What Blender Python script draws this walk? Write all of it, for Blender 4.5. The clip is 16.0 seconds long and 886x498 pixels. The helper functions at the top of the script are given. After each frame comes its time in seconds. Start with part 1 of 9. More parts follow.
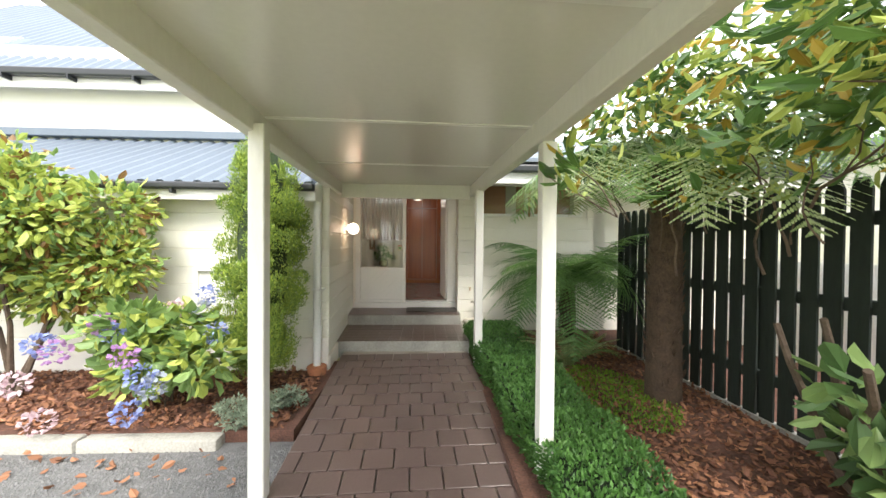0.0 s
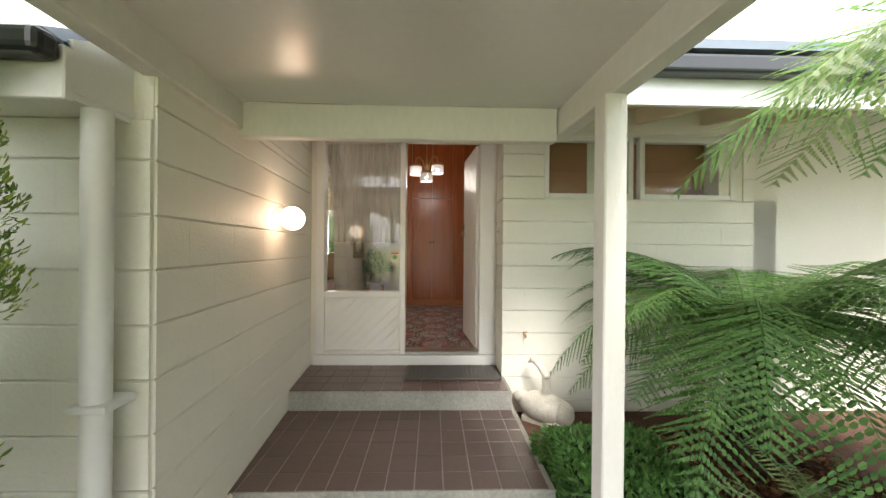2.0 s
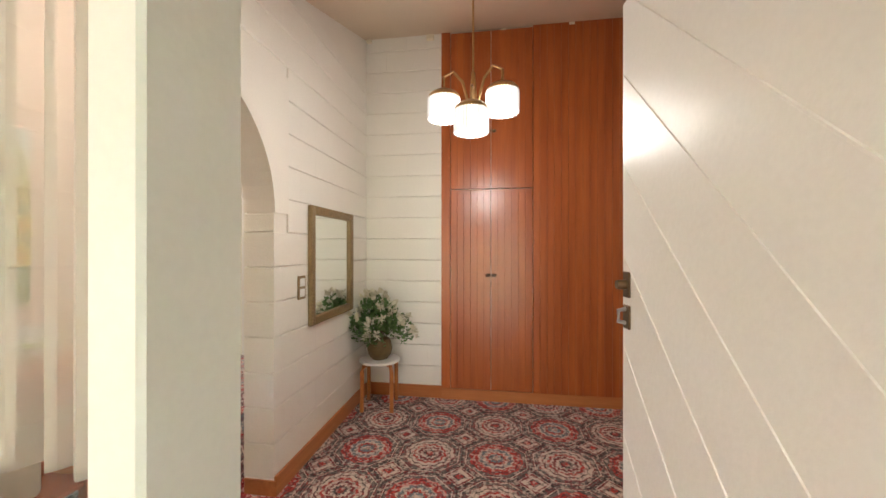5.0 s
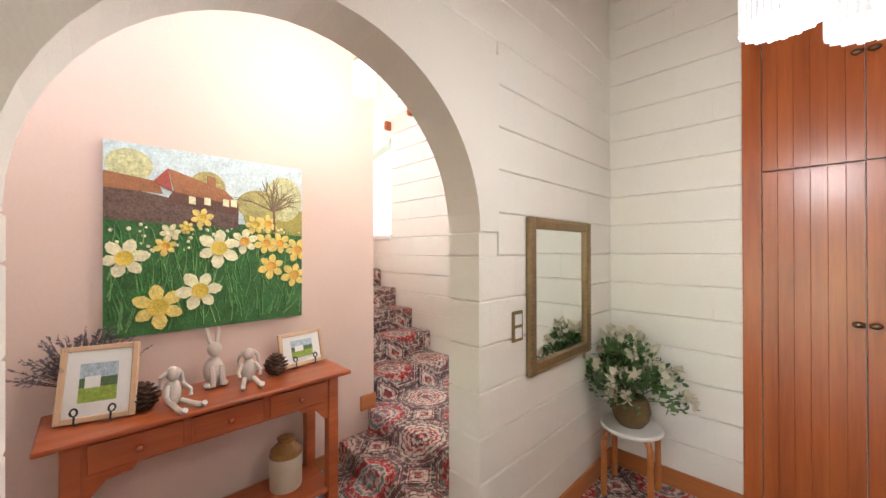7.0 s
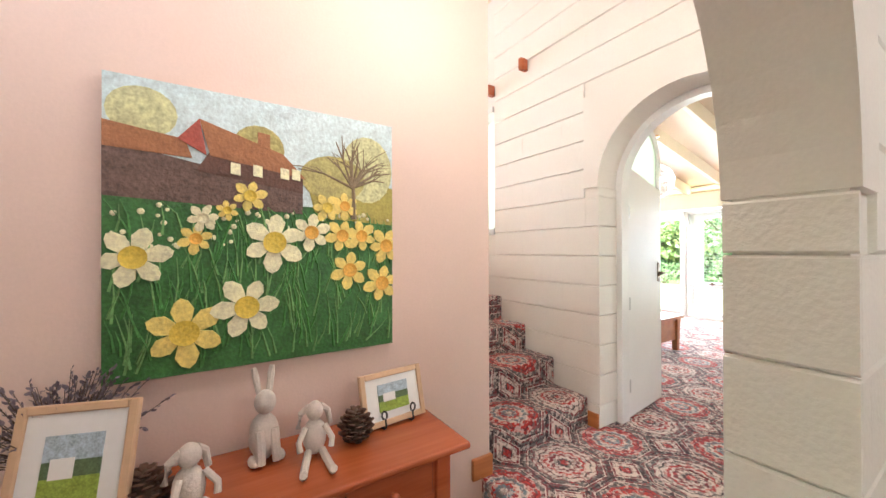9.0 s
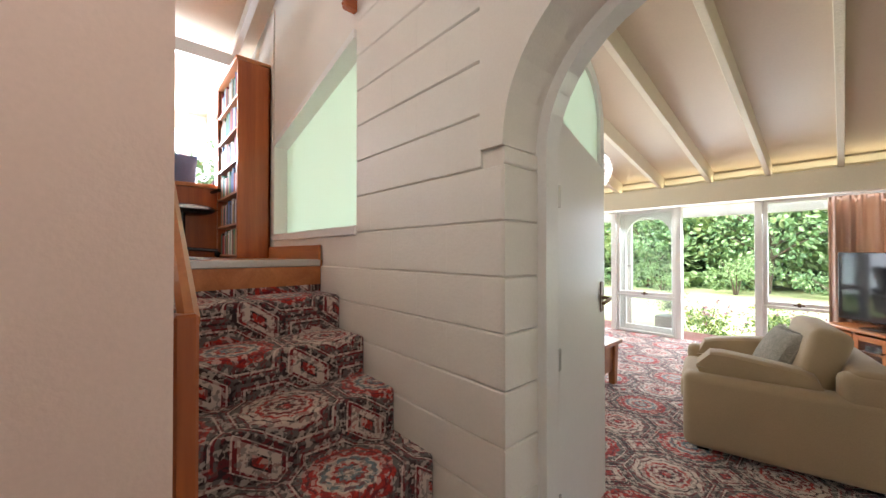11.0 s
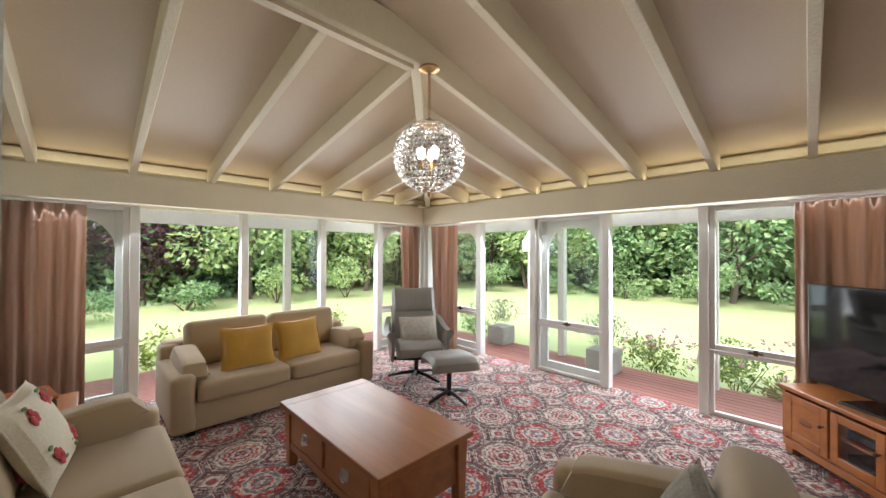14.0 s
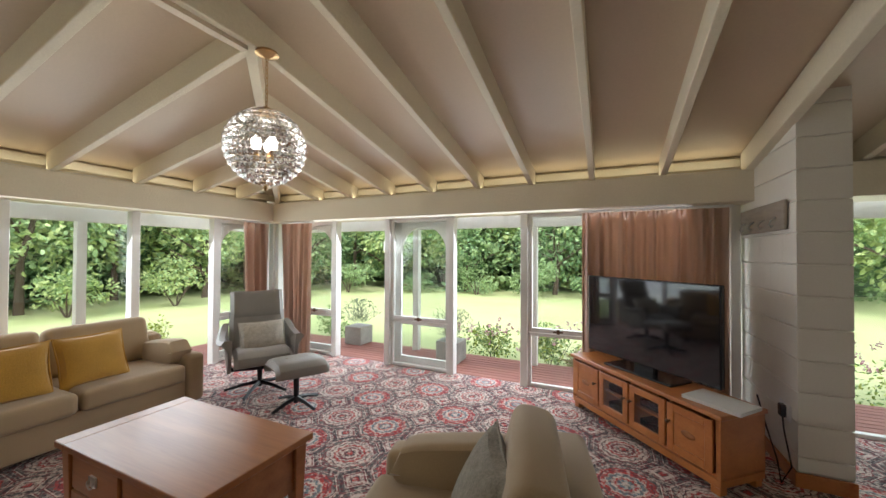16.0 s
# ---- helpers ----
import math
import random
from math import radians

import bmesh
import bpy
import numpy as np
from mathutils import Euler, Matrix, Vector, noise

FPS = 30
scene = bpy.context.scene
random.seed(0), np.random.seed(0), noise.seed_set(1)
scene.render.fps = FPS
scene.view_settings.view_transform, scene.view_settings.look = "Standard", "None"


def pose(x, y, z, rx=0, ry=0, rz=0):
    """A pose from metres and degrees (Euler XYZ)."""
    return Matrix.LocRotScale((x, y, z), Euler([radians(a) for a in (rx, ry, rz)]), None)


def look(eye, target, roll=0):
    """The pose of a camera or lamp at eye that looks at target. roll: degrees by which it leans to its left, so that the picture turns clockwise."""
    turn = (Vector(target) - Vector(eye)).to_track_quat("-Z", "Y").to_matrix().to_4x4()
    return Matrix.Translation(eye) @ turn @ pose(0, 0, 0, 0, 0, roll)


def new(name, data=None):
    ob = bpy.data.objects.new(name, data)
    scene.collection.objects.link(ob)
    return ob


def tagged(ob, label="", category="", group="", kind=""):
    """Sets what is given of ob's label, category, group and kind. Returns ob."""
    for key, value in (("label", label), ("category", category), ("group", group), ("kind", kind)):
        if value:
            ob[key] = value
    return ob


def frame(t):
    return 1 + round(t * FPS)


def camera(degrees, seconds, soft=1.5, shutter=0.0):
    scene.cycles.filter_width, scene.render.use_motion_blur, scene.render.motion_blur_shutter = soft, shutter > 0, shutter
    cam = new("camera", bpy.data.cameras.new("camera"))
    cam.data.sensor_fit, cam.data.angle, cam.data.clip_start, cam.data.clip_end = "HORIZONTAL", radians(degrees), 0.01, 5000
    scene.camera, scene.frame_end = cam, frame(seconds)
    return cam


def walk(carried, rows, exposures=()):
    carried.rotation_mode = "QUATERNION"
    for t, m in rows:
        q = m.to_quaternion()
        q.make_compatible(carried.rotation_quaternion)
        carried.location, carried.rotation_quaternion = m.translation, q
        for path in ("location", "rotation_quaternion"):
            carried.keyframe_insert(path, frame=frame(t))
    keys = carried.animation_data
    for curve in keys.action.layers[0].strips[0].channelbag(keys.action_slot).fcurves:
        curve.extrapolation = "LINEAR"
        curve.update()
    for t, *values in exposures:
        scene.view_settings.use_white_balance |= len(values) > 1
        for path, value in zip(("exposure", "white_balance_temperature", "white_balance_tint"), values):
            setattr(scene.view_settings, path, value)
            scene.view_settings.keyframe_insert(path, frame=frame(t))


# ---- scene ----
cam = camera(102.0, 16.0)
PATH = [
    (0, (0.355, -6.280, 1.026), (0.446, -4.282, 0.998), 0.5),
    (0.5, (0.332, -5.611, 1.027), (0.415, -3.613, 1.006), 0.7),
    (1, (0.293, -4.866, 1.044), (0.359, -2.867, 1.023), 1.0),
    (1.5, (0.262, -4.156, 1.066), (0.330, -2.158, 1.038), 1.0),
    (2, (0.258, -3.474, 1.039), (0.313, -1.475, 1.036), 0.5),
    (2.5, (0.242, -2.819, 1.033), (0.300, -0.820, 1.041), -0.1),
    (3, (0.262, -2.235, 1.065), (0.288, -0.235, 1.075), -0.0),
    (3.2, (0.254, -2.004, 1.066), (0.264, -0.004, 1.082), 0.0),
    (5.3, (0.282, -0.04, 1.431), (-0.145, 1.914, 1.425), -0.0),
    (5.5, (0.288, 0.044, 1.438), (-0.256, 1.969, 1.434), -0.0),
    (6, (0.249, 0.197, 1.432), (-0.617, 2.0, 1.432), -0.1),
    (6.5, (0.156, 0.338, 1.452), (-1.012, 1.961, 1.46), -0.2),
    (7, (0.042, 0.45, 1.52), (-1.385, 1.851, 1.528), -0.1),
    (7.5, (-0.116, 0.546, 1.517), (-1.705, 1.761, 1.535), -0.2),
    (8, (-0.3, 0.673, 1.534), (-1.976, 1.765, 1.544), -0.2),
    (8.2, (-0.388, 0.706, 1.536), (-2.082, 1.769, 1.546), -0.2),
    (10.3, (-1.409, 1.359, 1.433), (-3.043, 2.513, 1.445), 0.2),
    (10.5, (-1.436, 1.571, 1.453), (-3.021, 2.79, 1.459), 0.4),
    (11, (-1.515, 1.948, 1.553), (-3.003, 3.284, 1.57), 0.0),
    (11.5, (-1.604, 2.322, 1.674), (-3.047, 3.706, 1.7), -0.1),
    (12, (-1.541, 2.759, 1.755), (-2.983, 4.146, 1.768), -0.0),
    (12.5, (-1.522, 3.175, 1.768), (-2.963, 4.561, 1.772), 0.2),
    (13, (-1.565, 3.46, 1.741), (-2.996, 4.858, 1.761), -0.0),
    (13.5, (-1.558, 3.749, 1.747), (-2.984, 5.15, 1.769), 0.1),
    (14, (-1.543, 3.889, 1.766), (-2.971, 5.29, 1.784), 0.2),
    (14.5, (-1.512, 3.947, 1.752), (-2.912, 5.376, 1.777), 0.3),
    (15, (-1.496, 3.949, 1.751), (-2.765, 5.495, 1.777), 0.4),
    (15.5, (-1.456, 3.933, 1.761), (-2.521, 5.626, 1.786), 0.3),
    (16, (-1.396, 3.923, 1.75), (-2.224, 5.743, 1.775), 0.3),
]
walk(cam, [(t, look(eye, target, roll)) for t, eye, target, roll in PATH],
     exposures=((0.0, 1.5, 6500, 10), (0.8, 1.75, 6500, 10), (1.5, 2.15, 6500, 10), (2.1, 1.8, 6450, 10), (2.6, 1.5, 6750, 10), (3.2, 1.75, 7300, 10), (5.3, 3.45, 6000, 10), (8.2, 3.5, 5700, 10), (10.3, 2.5, 5850, 10), (11.5, 2.0, 5900, 10), (13.0, 1.55, 5950, 10), (14.0, 1.4, 5950, 10), (16.0, 1.2, 6000, 10)))

from mathutils.geometry import tessellate_polygon

# ---- light ----
world = bpy.data.worlds.new("sky_world")
scene.world = world
world.use_nodes = True
_wn = world.node_tree.nodes
_sky = _wn.new("ShaderNodeTexSky")
_sky.sky_type = "NISHITA"
_sky.sun_disc = False
_sky.sun_elevation = radians(50)
_sky.sun_rotation = radians(194)
_sky.dust_density = 4.0
_sky.air_density = 1.2
_soft = _wn.new("ShaderNodeMixRGB")
_soft.inputs[0].default_value = 0.75
_soft.inputs[2].default_value = (9.0, 9.2, 9.4, 1)
world.node_tree.links.new(_sky.outputs[0], _soft.inputs[1])
world.node_tree.links.new(_soft.outputs[0], _wn["Background"].inputs[0])
_wn["Background"].inputs[1].default_value = 0.15


def lamp(name, kind, m, power, color, size=0.1, size_y=None):
    d = bpy.data.lights.new(name, kind)
    d.energy, d.color = power, color
    if kind == "SUN":
        d.angle = radians(size)
    elif kind == "AREA":
        d.size = size
        if size_y:
            d.shape, d.size_y = "RECTANGLE", size_y
    else:
        d.shadow_soft_size = size
    ob = new(name, d)
    ob.matrix_world = m
    return ob


SUN_WAY = Vector((-math.sin(radians(194)) * math.cos(radians(50)), math.cos(radians(194)) * math.cos(radians(50)), math.sin(radians(50))))
lamp("sun", "SUN", look(SUN_WAY * 30, (0, 0, 0)), 1.8, (1.0, 0.95, 0.88), 20)

# ---- small tools ----


def thing(name, label, category, m=None, group="", kind=""):
    ob = new(name)
    ob.empty_display_size = 0.1
    if m is not None:
        ob.matrix_world = m
    return tagged(ob, label, category, group, kind)


def to_mesh(name, bm, material, smooth=False):
    bmesh.ops.recalc_face_normals(bm, faces=bm.faces)
    me = bpy.data.meshes.new(name)
    bm.to_mesh(me)
    bm.free()
    if smooth:
        me.polygons.foreach_set("use_smooth", [True] * len(me.polygons))
        me.set_sharp_from_angle(angle=radians(35))
    me.materials.append(material)
    return me


def part(name, bm, material, parent, label="", smooth=False):
    ob = new(name, to_mesh(name, bm, material, smooth))
    ob.parent = parent
    return tagged(ob, label)


def struct(name, bm, material, label="", smooth=False):
    return tagged(new(name, to_mesh(name, bm, material, smooth)), label, "", "", "structure")


def B():
    return bmesh.new()


def box(bm, x0, x1, y0, y1, z0, z1, bevel=0.0, seg=1, m=None):
    mm = Matrix.Translation(((x0 + x1) / 2, (y0 + y1) / 2, (z0 + z1) / 2)) @ Matrix.Diagonal((abs(x1 - x0), abs(y1 - y0), abs(z1 - z0), 1))
    r = bmesh.ops.create_cube(bm, size=1, matrix=mm)
    vs = r["verts"]
    if bevel:
        es = list({e for v in vs for e in v.link_edges})
        rb = bmesh.ops.bevel(bm, geom=es, offset=bevel, segments=seg, affect="EDGES", profile=0.5)
        vs = list({v for f in rb["faces"] for v in f.verts} | {v for v in vs if v.is_valid})
    if m is not None:
        bmesh.ops.transform(bm, matrix=m, verts=vs)
    return bm


def rod(bm, p0, p1, r0, r1=None, seg=12, caps=True):
    p0, p1 = Vector(p0), Vector(p1)
    d = p1 - p0
    m = Matrix.Translation((p0 + p1) / 2) @ d.to_track_quat("Z", "Y").to_matrix().to_4x4()
    bmesh.ops.create_cone(bm, cap_ends=caps, segments=seg, radius1=r0, radius2=r0 if r1 is None else r1, depth=d.length, matrix=m)
    return bm


def ball(bm, c, r, seg=16, rings=10, scale=(1, 1, 1)):
    bmesh.ops.create_uvsphere(bm, u_segments=seg, v_segments=rings, radius=r, matrix=Matrix.Translation(c) @ Matrix.Diagonal((*scale, 1)))
    return bm


def lathe(bm, profile, seg=24, m=None):
    rings = []
    for r, z in profile:
        rings.append([bm.verts.new((r * math.cos(2 * math.pi * k / seg), r * math.sin(2 * math.pi * k / seg), z)) for k in range(seg)])
    for a, b in zip(rings, rings[1:]):
        for k in range(seg):
            bm.faces.new((a[k], a[(k + 1) % seg], b[(k + 1) % seg], b[k]))
    for ring in (rings[0], rings[-1]):
        try:
            bm.faces.new(ring)
        except ValueError:
            pass
    if m is not None:
        bmesh.ops.transform(bm, matrix=m, verts=[v for ring in rings for v in ring])
    return bm


def tube(bm, pts, radius, seg=8):
    pts = [Vector(p) for p in pts]
    n = len(pts)
    rings = []
    up = Vector((0.13, 0.31, 0.94)).normalized()
    for i, p in enumerate(pts):
        d = (pts[min(i + 1, n - 1)] - pts[max(i - 1, 0)]).normalized()
        a = d.cross(up)
        a = a.normalized() if a.length > 1e-4 else Vector((1, 0, 0))
        b = d.cross(a)
        r = radius(i / max(1, n - 1)) if callable(radius) else radius
        rings.append([bm.verts.new(p + r * (math.cos(2 * math.pi * k / seg) * a + math.sin(2 * math.pi * k / seg) * b)) for k in range(seg)])
    for a, b in zip(rings, rings[1:]):
        for k in range(seg):
            bm.faces.new((a[k], a[(k + 1) % seg], b[(k + 1) % seg], b[k]))
    bm.faces.new(rings[0])
    bm.faces.new(rings[-1])
    return bm


def prism(bm, poly, lo, hi, plane="xz"):
    """A flat outline pushed from lo to hi across its plane."""
    def at(p, w):
        if plane == "xz":
            return (p[0], w, p[1])
        if plane == "yz":
            return (w, p[0], p[1])
        return (p[0], p[1], w)
    a = [bm.verts.new(at(p, lo)) for p in poly]
    b = [bm.verts.new(at(p, hi)) for p in poly]
    for t in tessellate_polygon([[Vector((p[0], p[1], 0)) for p in poly]]):
        bm.faces.new([a[i] for i in t])
        bm.faces.new([b[i] for i in reversed(t)])
    for i in range(len(poly)):
        j = (i + 1) % len(poly)
        bm.faces.new((a[i], a[j], b[j], b[i]))
    return bm


def cushion(bm, w, d, h, m, n=12, pinch=0.85, power=3.0):
    """A stuffed pad w by d, h thick, with rounded edges."""
    vs = []
    for side in (1, -1):
        grid = []
        for i in range(n + 1):
            row = []
            for j in range(n + 1):
                u, v = 2 * i / n - 1, 2 * j / n - 1
                f = max(0.0, (1 - abs(u) ** power) * (1 - abs(v) ** power)) ** 0.5
                bow = 1 - (1 - pinch) * 0.25 * (1 - abs(u) ** 2 if abs(v) > 0.99 else 0)
                x = u * w / 2 * (1 - (1 - pinch) * 0.3 * (1 - v * v) * abs(u) ** 4)
                y = v * d / 2 * (1 - (1 - pinch) * 0.3 * (1 - u * u) * abs(v) ** 4)
                row.append(bm.verts.new(m @ Vector((x, y, side * h / 2 * f))))
            grid.append(row)
            vs += row
        for i in range(n):
            for j in range(n):
                bm.faces.new((grid[i][j], grid[i + 1][j], grid[i + 1][j + 1], grid[i][j + 1]))
    bmesh.ops.remove_doubles(bm, verts=vs, dist=0.0005)
    return bm


def arc(cx, cz, r, a0, a1, n, rz=None):
    rz = r if rz is None else rz
    return [(cx + r * math.cos(radians(a0 + (a1 - a0) * i / n)), cz + rz * math.sin(radians(a0 + (a1 - a0) * i / n))) for i in range(n + 1)]


# ---- materials ----


def mat(name, color, rough=0.6, vary=0.12, scale=3.0, fine=60.0, bump=0.15, metal=0.0, color2=None, sheen=0.0, rand=0.0, stretch=(1, 1, 1), spec=0.5, coat=0.0):
    m = bpy.data.materials.new(name)
    m.use_nodes = True
    nt = m.node_tree
    N, L = nt.nodes, nt.links
    bsdf = N["Principled BSDF"]
    geo = N.new("ShaderNodeNewGeometry")
    mp = N.new("ShaderNodeMapping")
    mp.inputs["Scale"].default_value = stretch
    L.new(geo.outputs["Position"], mp.inputs[0])
    n1, n2 = N.new("ShaderNodeTexNoise"), N.new("ShaderNodeTexNoise")
    n1.inputs["Scale"].default_value, n2.inputs["Scale"].default_value = scale, fine
    n1.inputs["Detail"].default_value, n2.inputs["Detail"].default_value = 4, 3
    L.new(mp.outputs[0], n1.inputs["Vector"])
    L.new(mp.outputs[0], n2.inputs["Vector"])
    add = N.new("ShaderNodeMath")
    add.operation = "ADD"
    L.new(n1.outputs[0], add.inputs[0])
    L.new(n2.outputs[0], add.inputs[1])
    val = add.outputs[0]
    if rand:
        info = N.new("ShaderNodeObjectInfo")
        mul = N.new("ShaderNodeMath")
        mul.operation = "MULTIPLY_ADD"
        L.new(info.outputs["Random"], mul.inputs[0])
        mul.inputs[1].default_value = rand
        L.new(val, mul.inputs[2])
        val = mul.outputs[0]
    ramp = N.new("ShaderNodeMapRange")
    ramp.inputs["From Min"].default_value, ramp.inputs["From Max"].default_value = 0.6, 1.4 + rand
    L.new(val, ramp.inputs[0])
    mix = N.new("ShaderNodeMixRGB")
    c = Vector(color)
    c2 = Vector(color2) if color2 else c * (1 - vary)
    c1 = c * (1 + vary * 0.6)
    mix.inputs[1].default_value = (*[min(1, v) for v in c1], 1)
    mix.inputs[2].default_value = (*c2, 1)
    L.new(ramp.outputs[0], mix.inputs[0])
    L.new(mix.outputs[0], bsdf.inputs["Base Color"])
    bsdf.inputs["Roughness"].default_value = rough
    bsdf.inputs["Metallic"].default_value = metal
    bsdf.inputs["Specular IOR Level"].default_value = spec
    bsdf.inputs["Sheen Weight"].default_value = sheen
    bsdf.inputs["Coat Weight"].default_value = coat
    if bump:
        bp = N.new("ShaderNodeBump")
        bp.inputs["Strength"].default_value = bump
        bp.inputs["Distance"].default_value = 0.01
        L.new(n2.outputs[0], bp.inputs["Height"])
        L.new(bp.outputs[0], bsdf.inputs["Normal"])
    return m


def leaf_mat(name, dark, light, rough=0.45, through_light=0.35):
    m = mat(name, light, rough, 0.2, 1.5, 20, 0.0)
    nt = m.node_tree
    N, L = nt.nodes, nt.links
    bsdf = N["Principled BSDF"]
    geo = N.new("ShaderNodeNewGeometry")
    nz = N.new("ShaderNodeTexNoise")
    nz.inputs["Scale"].default_value = 2.2
    L.new(geo.outputs["Position"], nz.inputs["Vector"])
    add = N.new("ShaderNodeMath")
    add.operation = "ADD"
    L.new(geo.outputs["Random Per Island"], add.inputs[0])
    L.new(nz.outputs[0], add.inputs[1])
    rng = N.new("ShaderNodeMapRange")
    rng.inputs["From Min"].default_value, rng.inputs["From Max"].default_value = 0.3, 1.3
    L.new(add.outputs[0], rng.inputs[0])
    mix = N.new("ShaderNodeMixRGB")
    mix.inputs[1].default_value, mix.inputs[2].default_value = (*dark, 1), (*light, 1)
    L.new(rng.outputs[0], mix.inputs[0])
    L.new(mix.outputs[0], bsdf.inputs["Base Color"])
    tr = N.new("ShaderNodeBsdfTranslucent")
    L.new(mix.outputs[0], tr.inputs[0])
    sh = N.new("ShaderNodeMixShader")
    sh.inputs[0].default_value = through_light
    L.new(bsdf.outputs[0], sh.inputs[1])
    L.new(tr.outputs[0], sh.inputs[2])
    L.new(sh.outputs[0], N["Material Output"].inputs[0])
    return m


def wood_mat(name, light, dark, rough=0.35, axis="z", ring=14.0, coat=0.2):
    """Wood with long grain along an axis of the world."""
    m = bpy.data.materials.new(name)
    m.use_nodes = True
    nt = m.node_tree
    N, L = nt.nodes, nt.links
    bsdf = N["Principled BSDF"]
    geo = N.new("ShaderNodeNewGeometry")
    mp = N.new("ShaderNodeMapping")
    s = {"x": (0.06, 1, 1), "y": (1, 0.06, 1), "z": (1, 1, 0.06)}[axis]
    mp.inputs["Scale"].default_value = s
    L.new(geo.outputs["Position"], mp.inputs[0])
    n1 = N.new("ShaderNodeTexNoise")
    n1.inputs["Scale"].default_value, n1.inputs["Detail"].default_value = ring, 6
    n1.inputs["Distortion"].default_value = 0.6
    n2 = N.new("ShaderNodeTexNoise")
    n2.inputs["Scale"].default_value, n2.inputs["Detail"].default_value = ring * 9, 3
    L.new(mp.outputs[0], n1.inputs["Vector"])
    L.new(mp.outputs[0], n2.inputs["Vector"])
    a = N.new("ShaderNodeMath")
    a.operation = "MULTIPLY_ADD"
    L.new(n2.outputs[0], a.inputs[0])
    a.inputs[1].default_value = 0.35
    L.new(n1.outputs[0], a.inputs[2])
    rng = N.new("ShaderNodeMapRange")
    rng.inputs["From Min"].default_value, rng.inputs["From Max"].default_value = 0.4, 0.95
    L.new(a.outputs[0], rng.inputs[0])
    mix = N.new("ShaderNodeMixRGB")
    mix.inputs[1].default_value, mix.inputs[2].default_value = (*light, 1), (*dark, 1)
    L.new(rng.outputs[0], mix.inputs[0])
    L.new(mix.outputs[0], bsdf.inputs["Base Color"])
    bsdf.inputs["Roughness"].default_value = rough
    bsdf.inputs["Coat Weight"].default_value = coat
    bsdf.inputs["Coat Roughness"].default_value = 0.25
    bp = N.new("ShaderNodeBump")
    bp.inputs["Strength"].default_value, bp.inputs["Distance"].default_value = 0.08, 0.005
    L.new(a.outputs[0], bp.inputs["Height"])
    L.new(bp.outputs[0], bsdf.inputs["Normal"])
    return m


def glow(name, color, strength):
    m = bpy.data.materials.new(name)
    m.use_nodes = True
    b = m.node_tree.nodes["Principled BSDF"]
    b.inputs["Base Color"].default_value = (0.8, 0.8, 0.8, 1)
    b.inputs["Emission Color"].default_value = (*color, 1)
    b.inputs["Emission Strength"].default_value = strength
    return m


def glass_mat(name, color=(1, 1, 1), rough=0.0, gloss=0.035):
    m = bpy.data.materials.new(name)
    m.use_nodes = True
    nt = m.node_tree
    N, L = nt.nodes, nt.links
    tr = N.new("ShaderNodeBsdfTransparent")
    tr.inputs[0].default_value = (*color, 1)
    gl = N.new("ShaderNodeBsdfGlossy")
    gl.inputs["Roughness"].default_value = rough
    lw = N.new("ShaderNodeLayerWeight")
    lw.inputs[0].default_value = 0.5
    pw = N.new("ShaderNodeMath")
    pw.operation = "POWER"
    L.new(lw.outputs["Facing"], pw.inputs[0])
    pw.inputs[1].default_value = 4.0
    ma = N.new("ShaderNodeMath")
    ma.operation = "MULTIPLY_ADD"
    L.new(pw.outputs[0], ma.inputs[0])
    ma.inputs[1].default_value, ma.inputs[2].default_value = 0.6, gloss
    mx = N.new("ShaderNodeMixShader")
    L.new(ma.outputs[0], mx.inputs[0])
    L.new(tr.outputs[0], mx.inputs[1])
    L.new(gl.outputs[0], mx.inputs[2])
    L.new(mx.outputs[0], N["Material Output"].inputs[0])
    return m


